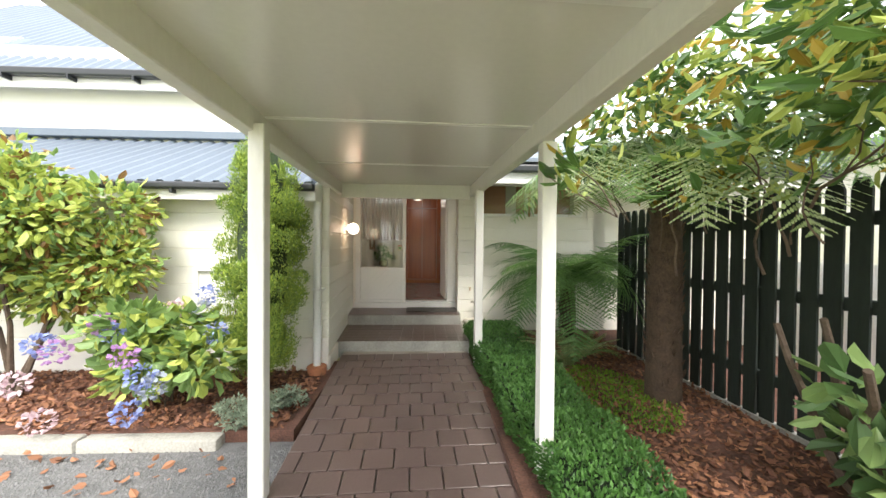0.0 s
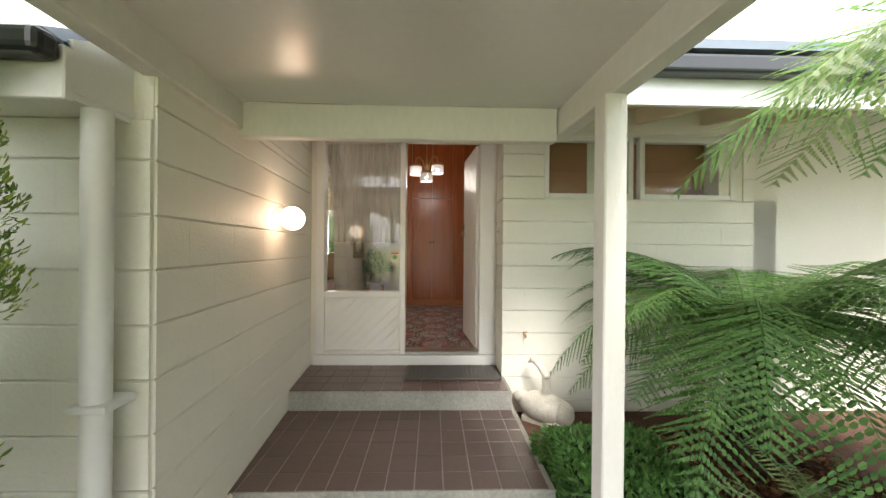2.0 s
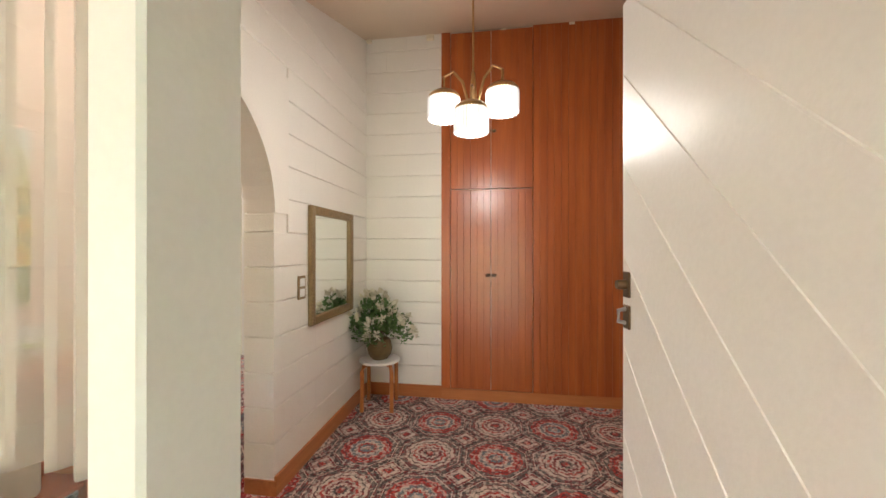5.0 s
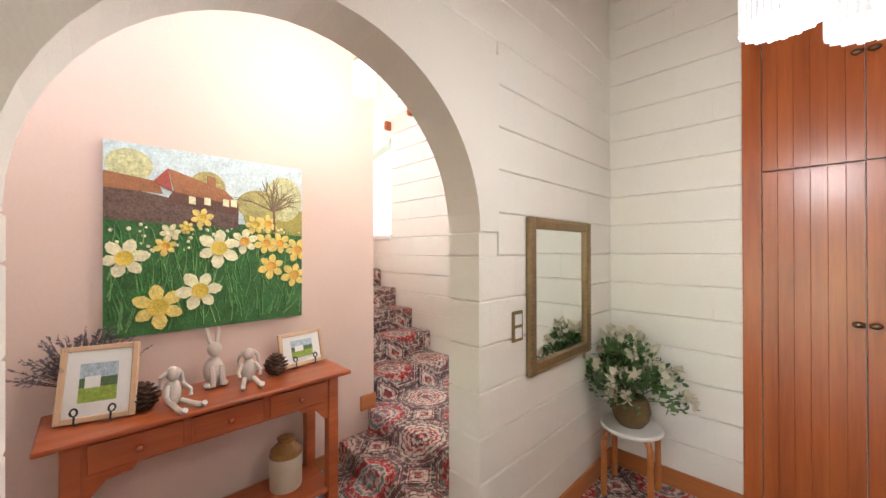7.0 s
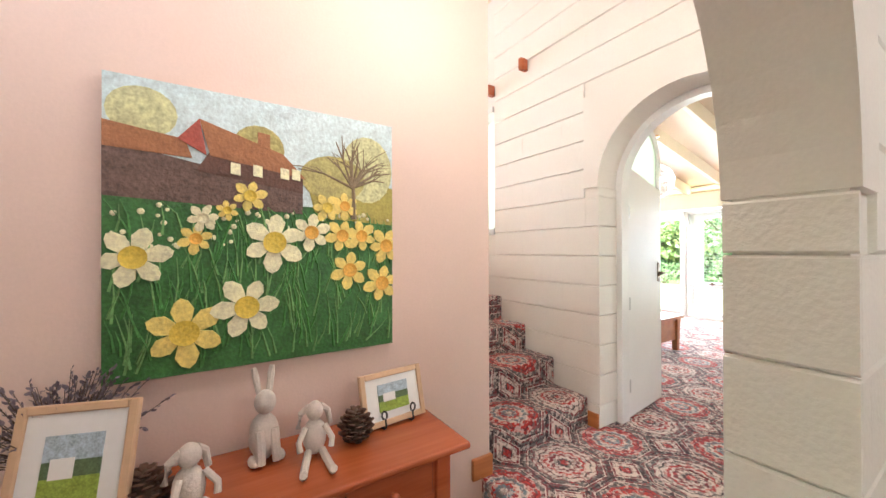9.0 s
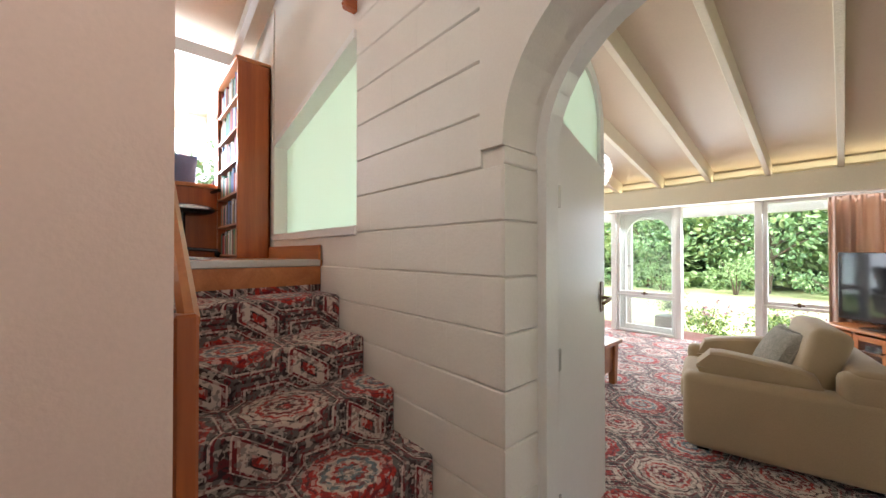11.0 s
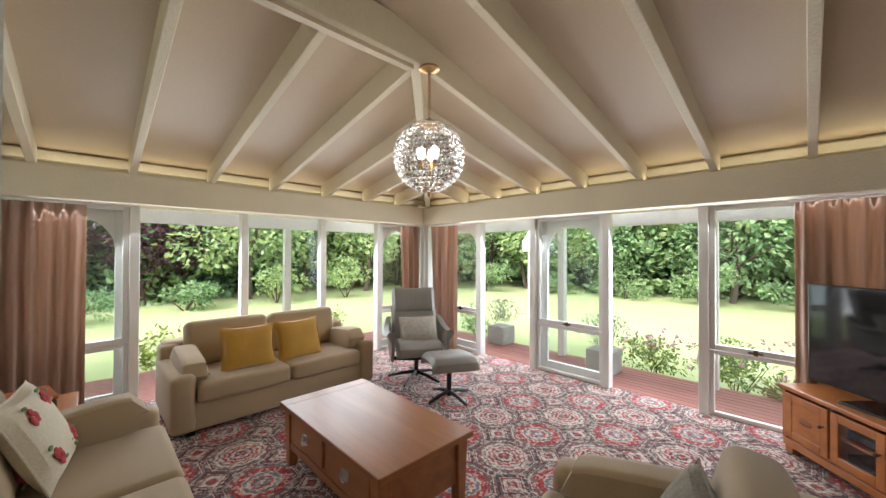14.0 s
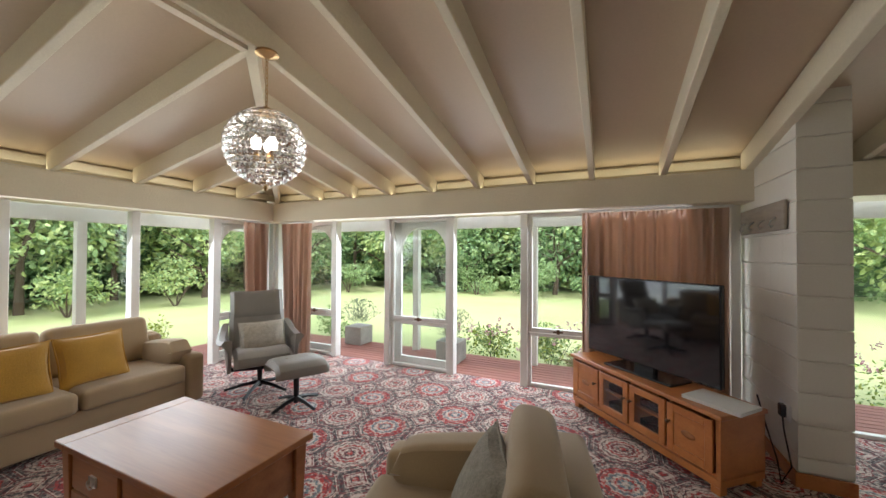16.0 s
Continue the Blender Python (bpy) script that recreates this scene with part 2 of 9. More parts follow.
def carpet_mat():
    """Red, cream and grey patterned carpet: medallions 0.447 m apart, red and cream by turns."""
    m = bpy.data.materials.new("patterned_carpet")
    m.use_nodes = True
    nt = m.node_tree
    N, L = nt.nodes, nt.links
    bsdf = N["Principled BSDF"]
    bsdf.inputs["Roughness"].default_value = 0.95
    bsdf.inputs["Specular IOR Level"].default_value = 0.15
    bsdf.inputs["Sheen Weight"].default_value = 0.15
    geo = N.new("ShaderNodeNewGeometry")
    sep = N.new("ShaderNodeSeparateXYZ")
    L.new(geo.outputs["Position"], sep.inputs[0])

    def mth(op, a, b=None, c=None):
        n = N.new("ShaderNodeMath")
        n.operation = op
        for i, v in enumerate((a, b, c)):
            if v is None:
                continue
            if isinstance(v, (int, float)):
                n.inputs[i].default_value = v
            else:
                L.new(v, n.inputs[i])
        return n.outputs[0]

    p = 0.447
    yz = mth("ADD", sep.outputs[1], mth("MULTIPLY", sep.outputs[2], 0.7))
    xz = mth("ADD", sep.outputs[0], mth("MULTIPLY", sep.outputs[2], -0.72))
    u = mth("DIVIDE", mth("ADD", xz, 3.30 + 0.22 + p * 40), p)
    v = mth("DIVIDE", mth("ADD", yz, -6.01 - 0.22 + p * 40.5), p)
    iu, iv = mth("FLOOR", u), mth("FLOOR", v)
    fu, fv = mth("SUBTRACT", mth("SUBTRACT", u, iu), 0.5), mth("SUBTRACT", mth("SUBTRACT", v, iv), 0.5)
    par = mth("GREATER_THAN", mth("FRACT", mth("MULTIPLY", mth("ADD", mth("ADD", iu, iv), 1.0), 0.5)), 0.25)
    au, av = mth("ABSOLUTE", fu), mth("ABSOLUTE", fv)
    octa = mth("MAXIMUM", mth("MAXIMUM", au, av), mth("MULTIPLY", mth("ADD", au, av), 0.70))
    rad = mth("SQRT", mth("ADD", mth("MULTIPLY", fu, fu), mth("MULTIPLY", fv, fv)))
    ang = mth("ARCTAN2", fv, fu)
    petal = mth("SINE", mth("MULTIPLY", ang, 12.0))
    rr = mth("ADD", rad, mth("MULTIPLY", petal, 0.012))
    nz = N.new("ShaderNodeTexNoise")
    nz.inputs["Scale"].default_value, nz.inputs["Detail"].default_value = 55, 2
    L.new(geo.outputs["Position"], nz.inputs["Vector"])
    vor = N.new("ShaderNodeTexVoronoi")
    vor.inputs["Scale"].default_value = 48
    L.new(geo.outputs["Position"], vor.inputs["Vector"])

    def ramp(fac, stops):
        r = N.new("ShaderNodeValToRGB")
        r.color_ramp.interpolation = "CONSTANT"
        e = r.color_ramp.elements
        for k, (pos, col) in enumerate(stops):
            el = e[k] if k < 2 else e.new(pos)
            el.position, el.color = pos, (*col, 1)
        L.new(fac, r.inputs[0])
        return r.outputs[0]

    red, deep, cream, grey, ink, blue = (0.47, 0.045, 0.04), (0.19, 0.026, 0.035), (0.64, 0.53, 0.46), (0.15, 0.13, 0.125), (0.045, 0.03, 0.035), (0.16, 0.22, 0.25)
    k = 1 / 0.5
    redring = ramp(mth("MULTIPLY", rr, k), ((0.0, cream), (0.10, blue), (0.22, red), (0.30, cream), (0.38, blue), (0.48, cream), (0.53, red), (0.66, deep), (0.70, red), (0.80, grey)))
    creamring = ramp(mth("MULTIPLY", rr, k), ((0.0, red), (0.10, ink), (0.18, cream), (0.27, deep), (0.36, cream), (0.42, red), (0.50, cream), (0.60, ink), (0.64, cream), (0.74, deep), (0.80, grey)))
    mx = N.new("ShaderNodeMixRGB")
    L.new(par, mx.inputs[0])
    L.new(redring, mx.inputs[1])
    L.new(creamring, mx.inputs[2])
    # the field between: borders of the octagons and small diamonds in the corners
    field = ramp(octa, ((0.0, grey), (0.415, ink), (0.43, cream), (0.447, deep), (0.462, grey), (0.485, ink)))
    corner = mth("ADD", mth("SUBTRACT", 0.5, au), mth("SUBTRACT", 0.5, av))
    diamond = ramp(mth("MULTIPLY", corner, 2.2), ((0.0, red), (0.14, ink), (0.20, cream), (0.38, deep), (0.46, cream), (0.50, ink)))
    isd = mth("LESS_THAN", corner, 0.25)
    isf = mth("GREATER_THAN", rr, 0.39)
    m2 = N.new("ShaderNodeMixRGB")
    L.new(isf, m2.inputs[0])
    L.new(mx.outputs[0], m2.inputs[1])
    L.new(field, m2.inputs[2])
    m3 = N.new("ShaderNodeMixRGB")
    L.new(isd, m3.inputs[0])
    L.new(m2.outputs[0], m3.inputs[1])
    L.new(diamond, m3.inputs[2])
    # small flecks of the weave
    fleck = ramp(vor.outputs["Color"], ((0.0, ink), (0.18, cream), (0.40, deep), (0.60, grey), (0.78, cream), (0.90, red)))
    fm = mth("GREATER_THAN", nz.outputs[0], 0.47)
    m4 = N.new("ShaderNodeMixRGB")
    L.new(mth("MULTIPLY", fm, 0.62), m4.inputs[0])
    L.new(m3.outputs[0], m4.inputs[1])
    L.new(fleck, m4.inputs[2])
    L.new(m4.outputs[0], bsdf.inputs["Base Color"])
    bp = N.new("ShaderNodeBump")
    bp.inputs["Strength"].default_value, bp.inputs["Distance"].default_value = 0.4, 0.004
    n3 = N.new("ShaderNodeTexNoise")
    n3.inputs["Scale"].default_value = 400
    L.new(geo.outputs["Position"], n3.inputs["Vector"])
    L.new(n3.outputs[0], bp.inputs["Height"])
    L.new(bp.outputs[0], bsdf.inputs["Normal"])
    return m


M = dict(
    block=mat("cream_painted_block", (0.80, 0.77, 0.70), 0.55, 0.05, 2.5, 90, 0.25, rand=0.25),
    block_out=mat("cream_painted_block_outside", (0.80, 0.78, 0.69), 0.5, 0.05, 2.0, 70, 0.3, rand=0.2),
    plaster=mat("cream_painted_plaster", (0.79, 0.75, 0.68), 0.6, 0.05, 2.0, 120, 0.12),
    pink=mat("pink_beige_painted_plaster", (0.74, 0.565, 0.485), 0.6, 0.05, 2.0, 120, 0.08),
    white=mat("white_gloss_paint", (0.80, 0.79, 0.76), 0.28, 0.04, 4.0, 80, 0.06),
    whitewood=mat("white_painted_timber", (0.79, 0.77, 0.72), 0.5, 0.06, 3.0, 40, 0.35, stretch=(1, 1, 0.4)),
    ceil=mat("cream_painted_ceiling_board", (0.64, 0.52, 0.38), 0.42, 0.05, 1.5, 60, 0.08),
    rafter=mat("cream_painted_rough_timber", (0.78, 0.70, 0.54), 0.55, 0.06, 3.0, 60, 0.4),
    porchceil=mat("white_gloss_ceiling_sheet", (0.78, 0.76, 0.72), 0.22, 0.04, 0.9, 30, 0.04),
    carpet=carpet_mat(),
    orange=wood_mat("varnished_orange_rimu", (0.47, 0.125, 0.026), (0.27, 0.056, 0.011), 0.3, "z", 10),
    orange_x=wood_mat("varnished_orange_pine", (0.56, 0.22, 0.07), (0.36, 0.11, 0.03), 0.3, "x", 10),
    orange_y=wood_mat("varnished_orange_pine_skirting", (0.56, 0.22, 0.07), (0.36, 0.11, 0.03), 0.3, "y", 10),
    cherry=wood_mat("cherry_stained_table_wood", (0.50, 0.13, 0.04), (0.30, 0.06, 0.018), 0.25, "y", 8, 0.4),
    oak=wood_mat("golden_brown_table_wood", (0.42, 0.165, 0.05), (0.25, 0.085, 0.024), 0.32, "x", 9, 0.25),
    honey=wood_mat("honey_coloured_cabinet_wood", (0.56, 0.215, 0.058), (0.38, 0.12, 0.028), 0.3, "x", 9, 0.3),
    deck=wood_mat("red_brown_stained_decking", (0.30, 0.12, 0.085), (0.20, 0.07, 0.05), 0.7, "x", 12, 0.0),
    sofa=mat("beige_microsuede", (0.40, 0.295, 0.175), 0.9, 0.14, 2.5, 200, 0.2, sheen=0.25),
    mustard=mat("mustard_velvet", (0.50, 0.27, 0.03), 0.85, 0.2, 6.0, 120, 0.3, sheen=0.5),
    taupe=mat("grey_taupe_leather", (0.24, 0.22, 0.195), 0.42, 0.12, 4.0, 180, 0.15),
    cream_cush=mat("cream_textured_cotton", (0.48, 0.44, 0.37), 0.95, 0.3, 25.0, 90, 0.6),
    greyknit=mat("grey_beige_knit", (0.32, 0.29, 0.24), 0.95, 0.3, 30.0, 120, 0.9),
    black=mat("black_plastic", (0.015, 0.015, 0.016), 0.25, 0.1, 5, 50, 0.0),
    blackmetal=mat("black_painted_metal", (0.02, 0.02, 0.022), 0.35, 0.1, 5, 50, 0.02, metal=0.5),
    screen=mat("dark_glass_screen", (0.008, 0.008, 0.01), 0.06, 0.1, 2, 20, 0.0, spec=0.8),
    bronze=mat("dark_bronze_metal", (0.16, 0.10, 0.06), 0.35, 0.2, 20, 80, 0.05, metal=0.9),
    brass=mat("aged_brass", (0.55, 0.36, 0.17), 0.3, 0.15, 20, 80, 0.03, metal=1.0),
    steel=mat("brushed_steel", (0.55, 0.54, 0.52), 0.3, 0.1, 20, 120, 0.05, metal=1.0),
    curtain=mat("dusty_pink_satin_curtain", (0.54, 0.375, 0.29), 0.5, 0.10, 2.0, 150, 0.1, sheen=0.3),
    net=mat("white_net_curtain", (0.75, 0.74, 0.70), 0.9, 0.1, 10, 100, 0.2),
    glass=glass_mat("window_glass", (0.97, 0.99, 0.98)),
    mirror=mat("silvered_mirror", (0.86, 0.88, 0.87), 0.02, 0.0, 1, 1, 0.0, metal=1.0),
    gilt=mat("antique_gilt_frame", (0.30, 0.21, 0.10), 0.45, 0.3, 30, 120, 0.5, metal=0.6),
    crystal=glass_mat("clear_crystal", (0.86, 0.87, 0.89), 0.05, 0.42),
    tile=mat("brown_quarry_tile", (0.135, 0.092, 0.08), 0.33, 0.22, 2.0, 60, 0.12, rand=0.5),
    grout=mat("pale_mortar", (0.50, 0.46, 0.40), 0.85, 0.25, 4.0, 80, 0.3),
    concrete=mat("weathered_concrete", (0.36, 0.35, 0.31), 0.85, 0.35, 4.0, 60, 0.4),
    iron=mat("blue_grey_corrugated_steel", (0.135, 0.165, 0.205), 0.6, 0.08, 1.0, 20, 0.03),
    gutter=mat("black_gutter_paint", (0.02, 0.022, 0.024), 0.3, 0.1, 3, 30, 0.02),
    fence=mat("black_green_stained_paling", (0.016, 0.024, 0.018), 0.75, 0.3, 4, 40, 0.3, stretch=(1, 1, 0.2)),
    gravel=mat("grey_gravel", (0.16, 0.16, 0.157), 0.9, 0.45, 8, 130, 1.0),
    mulch=mat("bark_mulch", (0.13, 0.06, 0.04), 0.95, 0.5, 7, 60, 1.0, color2=(0.05, 0.025, 0.018)),
    lawn=mat("dry_mown_lawn", (0.26, 0.32, 0.12), 0.95, 0.3, 0.5, 40, 0.6, color2=(0.42, 0.41, 0.21)),
    bark=mat("brown_bark", (0.12, 0.085, 0.06), 0.9, 0.4, 8, 50, 0.8),
    fernbark=mat("fibrous_fern_trunk", (0.085, 0.055, 0.035), 0.95, 0.5, 14, 60, 1.0),
    terracotta=mat("terracotta", (0.42, 0.17, 0.08), 0.8, 0.2, 6, 60, 0.2),
    mat=mat("grey_ribbed_doormat", (0.12, 0.115, 0.105), 0.95, 0.2, 5, 120, 0.6),
    pvc=mat("white_plastic_pipe", (0.78, 0.78, 0.76), 0.35, 0.04, 4, 40, 0.02),
)

# the curtain cloth lets a little daylight through
_ct = M["curtain"].node_tree
_ctl, _ctm = _ct.nodes.new("ShaderNodeBsdfTranslucent"), _ct.nodes.new("ShaderNodeMixShader")
_ctl.inputs[0].default_value = (0.60, 0.42, 0.31, 1)
_ctm.inputs[0].default_value = 0.35
_ct.links.new(_ct.nodes["Principled BSDF"].outputs[0], _ctm.inputs[1])
_ct.links.new(_ctl.outputs[0], _ctm.inputs[2])
_ct.links.new(_ctm.outputs[0], _ct.nodes["Material Output"].inputs[0])

# daylight entering at the glazed walls
lamp("daylight_north", "AREA", look((-3.2, 8.15, 1.45), (-3.2, 5.6, 0.2)), 36, (0.97, 0.98, 1.0), 5.0, 1.7)
lamp("daylight_west", "AREA", look((-6.3, 5.5, 1.45), (-4.2, 5.5, 0.2)), 26, (0.97, 0.98, 1.0), 3.9, 1.7)
lamp("daylight_north_east", "AREA", look((1.4, 8.15, 1.45), (1.4, 5.0, 1.2)), 5, (0.97, 0.98, 1.0), 2.6, 1.7)
lamp("daylight_study", "AREA", look((-7.15, 2.37, 2.6), (-4, 2.37, 2.4)), 65, (0.97, 0.98, 1.0), 1.0, 0.9)
# warm strip lights lying on the beams over the glazed walls
lamp("strip_light_north", "AREA", look((-3.0, 7.66, 2.468), (-3.0, 7.56, 3.0)), 1.4, (1.0, 0.88, 0.58), 5.2, 0.03)
lamp("strip_light_west", "AREA", look((-5.80, 5.4, 2.468), (-5.70, 5.4, 3.0)), 0.8, (1.0, 0.88, 0.58), 4.0, 0.03)
lamp("pendant_light", "POINT", pose(-3.20, 5.39, 2.36), 1.3, (1.0, 0.86, 0.68), 0.12)
lamp("foyer_light", "POINT", pose(0.155, 1.75, 2.03), 2.1, (1.0, 0.93, 0.85), 0.12)
lamp("hall_light", "POINT", pose(-1.60, 1.50, 2.66), 2.9, (1.0, 0.83, 0.68), 0.25)
lamp("porch_light", "POINT", pose(-0.72, -0.94, 1.24), 0.75, (1.0, 0.38, 0.14), 0.09)

# ---- setting: ground ----


def ground_height(x, y):
    """Front garden low, back garden higher; the change lies under the house."""
    f = min(1.0, max(0.0, (y - 0.5) / 5.0))
    side = min(1.0, max(0.0, (y + 2.2) / -2.4)) * 0.10
    return -0.47 - side + f * 0.42


bm = B()
xs = [-600, -120, -40, -24, -16, -10, -7, -5, -3.5, -2, -1, 0, 1, 2, 3.5, 6, 10, 16, 30, 80, 600]
ys = [-600, -100, -30, -12, -8, -6, -5, -4, -3, -2, -1, 0.5, 2, 3.5, 5.5, 7, 9, 12, 16, 22, 30, 60, 150, 600]
gv = [[bm.verts.new((x, y, ground_height(x, y))) for x in xs] for y in ys]
for j in range(len(ys) - 1):
    for i in range(len(xs) - 1):
        bm.faces.new((gv[j][i], gv[j][i + 1], gv[j + 1][i + 1], gv[j + 1][i]))
struct("ground", bm, M["lawn"], "mown lawn ground, partly dry")

# front bed, gravel drive
bm = B()
box(bm, -9, -0.66, -3.48, -1.85, -0.62, -0.42)
struct("garden_bed_west", bm, M["mulch"], "bark mulch garden bed by the wall")
bm = B()
box(bm, 0.92, 6.0, -9.0, -0.28, -0.62, -0.42)
struct("garden_bed_east", bm, M["mulch"], "bark mulch garden bed along the fence")
bm = B()
box(bm, -14, -0.5, -14, -3.46, -0.75, -0.51)
struct("gravel_drive", bm, M["gravel"], "grey gravel drive with fallen leaves")
kerb = thing("concrete_kerb", "old grey concrete garden kerb edging the bark bed", "kerb", pose(-3.3, -3.53, -0.56))
x = -4.5
random.seed(3)
while x < 2.0:
    w = random.uniform(0.8, 1.2)
    part("kerb_stone", box(B(), x, min(x + w - 0.015, 2.2), -0.07, 0.06 + random.uniform(-0.01, 0.01), -0.15, 0.13 + random.uniform(-0.01, 0.01), 0.02, 2), M["concrete"], kerb, smooth=True)
    x += w

# ---- setting: covered way ----
WAY = pose(0.11, -1.98, 0, 0, 0, 2.4)


def way_z(v):
    return -0.385 + 0.05 * min(0.0, v - 0.4)


bm = B()
prism(bm, [(0.46, way_z(0.46) - 0.004), (-7.5, way_z(-7.5) - 0.004), (-7.5, -1.0), (0.46, -1.0)], -0.80, 0.80, "yz")
path_slab = struct("path", bm, M["grout"], "mortar bed of the brown tiled path")
path_slab.matrix_world = WAY

porch_roof = thing("porch_roof", "white timber covered walkway roof with boarded ceiling on square posts", "porch roof", WAY)
for k in range(6):
    v1 = 0.44 - 1.22 * k
    part("ceiling_sheet", box(B(), -0.86, 0.88, v1 - 1.212, v1, 1.80, 1.815), M["porchceil"], porch_roof)
    part("cover_strip", box(B(), -0.86, 0.88, v1 - 1.236, v1 - 1.198, 1.792, 1.801, 0.003), M["white"], porch_roof)
for u0, u1 in ((-0.905, -0.86), (0.86, 0.905)):
    part("side_beam", box(B(), u0 - 0.02, u1 + 0.02, -7.0, 0.47, 1.66, 1.86, 0.006), M["whitewood"], porch_roof)
_cb = box(B(), -0.86, 0.83, 0.425, 0.485, 1.62, 1.80, 0.005)
for _v in _cb.verts:
    _v.co.y -= _v.co.x * math.tan(radians(2.4))
part("cross_beam", _cb, M["whitewood"], porch_roof)
part("roof_deck", box(B(), -1.0, 1.02, -7.0, 0.6, 1.86, 1.90), M["iron"], porch_roof, "grey steel roof deck")
for u, v in ((-0.825, -2.12), (0.905, -2.13), (0.862, -0.09), (-0.865, -4.4), (0.865, -4.4)):
    zb = way_z(v) - 0.05
    part("post", box(B(), u - 0.046, u + 0.046, v - 0.046, v + 0.046, zb - 0.1, 1.66 + (0.05 if v > -3 and u < 0 else 0.0), 0.006), M["whitewood"], porch_roof, "white painted square post")

# porch steps
bm = B()
box(bm, -0.95, 0.93, -1.56, -0.08, -0.60, -0.258)
struct("porch_step_lower", bm, M["concrete"], "concrete step with brown tiles on top")
bm = B()
box(bm, -0.95, 0.90, -0.605, 0.06, -0.262, -0.106)
struct("porch_step_upper", bm, M["concrete"], "concrete step with brown tiles on top")
bm = B()
box(bm, -0.90, 0.875, 0.02, 0.24, -0.11, -0.004, 0.006)
struct("door_sill", bm, M["white"], "white painted door sill board")

# ---- setting: walls ----


def slope_front(y):
    return 2.36 + 0.34 * y


# front wing, west of the porch
bm = B()
ASKEW = 4.45
SIDE = pose(-0.937, 0.06, 0, 0, 0, ASKEW)
box(bm, -9.0, -0.80, -2.138, -1.96, -0.6, 1.56)
box(bm, -0.19, 0.0, -2.2, 0.0, -0.6, 1.70, m=SIDE)
box(bm, -0.19, 0.0, -1.72, 0.0, 1.70, 2.35, m=SIDE)
struct("wall_wing", bm, M["block_out"], "cream painted concrete block wing wall")
bm = B()
box(bm, -9.0, -0.745, -2.172, -2.138, -0.6, -0.05, 0.01)
box(bm, 0.0, 0.026, -2.2, -0.03, -0.6, -0.26, 0.01, m=SIDE)
struct("wall_plinth", bm, M["plaster"], "white plastered wall base")
# east of the door
bm = B()
for x0, x1, z0, z1 in ((0.892, 1.25, -0.6, 2.5), (1.25, 3.4, -0.6, 1.50), (1.25, 3.4, 2.06, 2.5), (3.0, 3.4, 1.50, 2.06)):
    box(bm, x0, x1, -0.268, -0.09, z0, z1)
box(bm, 0.892, 1.07, -0.09, 0.24, -0.6, 2.5)
struct("wall_front_east", bm, M["block_out"], "cream painted concrete block front wall")
bm = B()
box(bm, 2.86, 6.0, -0.268, 3.0, -0.6, 2.4)
struct("wall_east_block", bm, M["block_out"], "cream wall of the house behind the ferns")
# over the front door
bm = B()
box(bm, -0.95, 0.89, 0.065, 0.19, 2.16, 2.42)
box(bm, -1.14, -0.884, 0.06, 0.20, -0.6, 2.42)
box(bm, 0.864, 0.893, 0.065, 0.20, -0.6, 2.42)
struct("wall_over_door", bm, M["plaster"], "cream wall over the front door")

# foyer: arch wall (x from -1.145 to -0.96)
AY0, AY1, ASP = 0.31, 1.665, 1.604
AC, AR = (AY0 + AY1) / 2, (AY1 - AY0) / 2
poly = [(-0.25, -0.05), (AY0, -0.05), (AY0, ASP)] + arc(AC, ASP, AR, 180, 0, 28)[1:-1] + [(AY1, ASP), (AY1, -0.05), (3.3, -0.05), (3.3, 3.8), (1.2, 3.8), (-0.25, 2.7)]
bm = prism(B(), poly, -1.133, -0.972, "yz")
struct("wall_arch", bm, M["plaster"], "cream block wall with a round-headed arch")


def arch_panel(c, sp, r, lo, hi, w, top_z, plane):
    """Smooth plaster round an arch, a little proud of the blocks below."""
    p = [(c - r - w, sp), (c - r + 0.006, sp)] + arc(c, sp, r - 0.006, 180, 0, 28, r - 0.006)[1:-1] + [(c + r - 0.006, sp), (c + r + w, sp), (c + r + w, top_z), (c - r - w, top_z)]
    return prism(B(), p, lo, hi, plane)


struct("arch_plaster_foyer", arch_panel(AC, ASP, AR, -1.15, -0.957, 0.13, 2.42, "yz"), M["plaster"], "smooth plaster round the arch")
# foyer north wall, behind blocks and wardrobe
bm = B()
box(bm, -1.13, 1.9, 3.137, 3.30, -0.05, 4.2)
struct("wall_foyer_north", bm, M["plaster"], "cream block wall behind the wardrobe")
bm = B()
box(bm, 1.72, 1.9, -0.09, 3.137, -0.05, 4.2)
struct("wall_foyer_east", bm, M["plaster"], "plain cream wall of the entrance hall")
# pink wall and the core behind it
bm = B()
box(bm, -2.52, -2.33, -0.28, 2.02, -0.05, 3.85)
struct("wall_pink", bm, M["pink"], "pink-beige plastered wall beside the stairs")
bm = B()
box(bm, -6.9, -2.52, 1.86, 2.02, -0.05, 1.5)
struct("wall_stair_side", bm, M["pink"], "pink-beige plastered wall under the upper floor")
bm = B()
box(bm, -2.4, -1.13, -0.29, -0.25, -0.05, 3.8)
struct("wall_hall_south", bm, M["plaster"], "plain cream wall closing the hall")

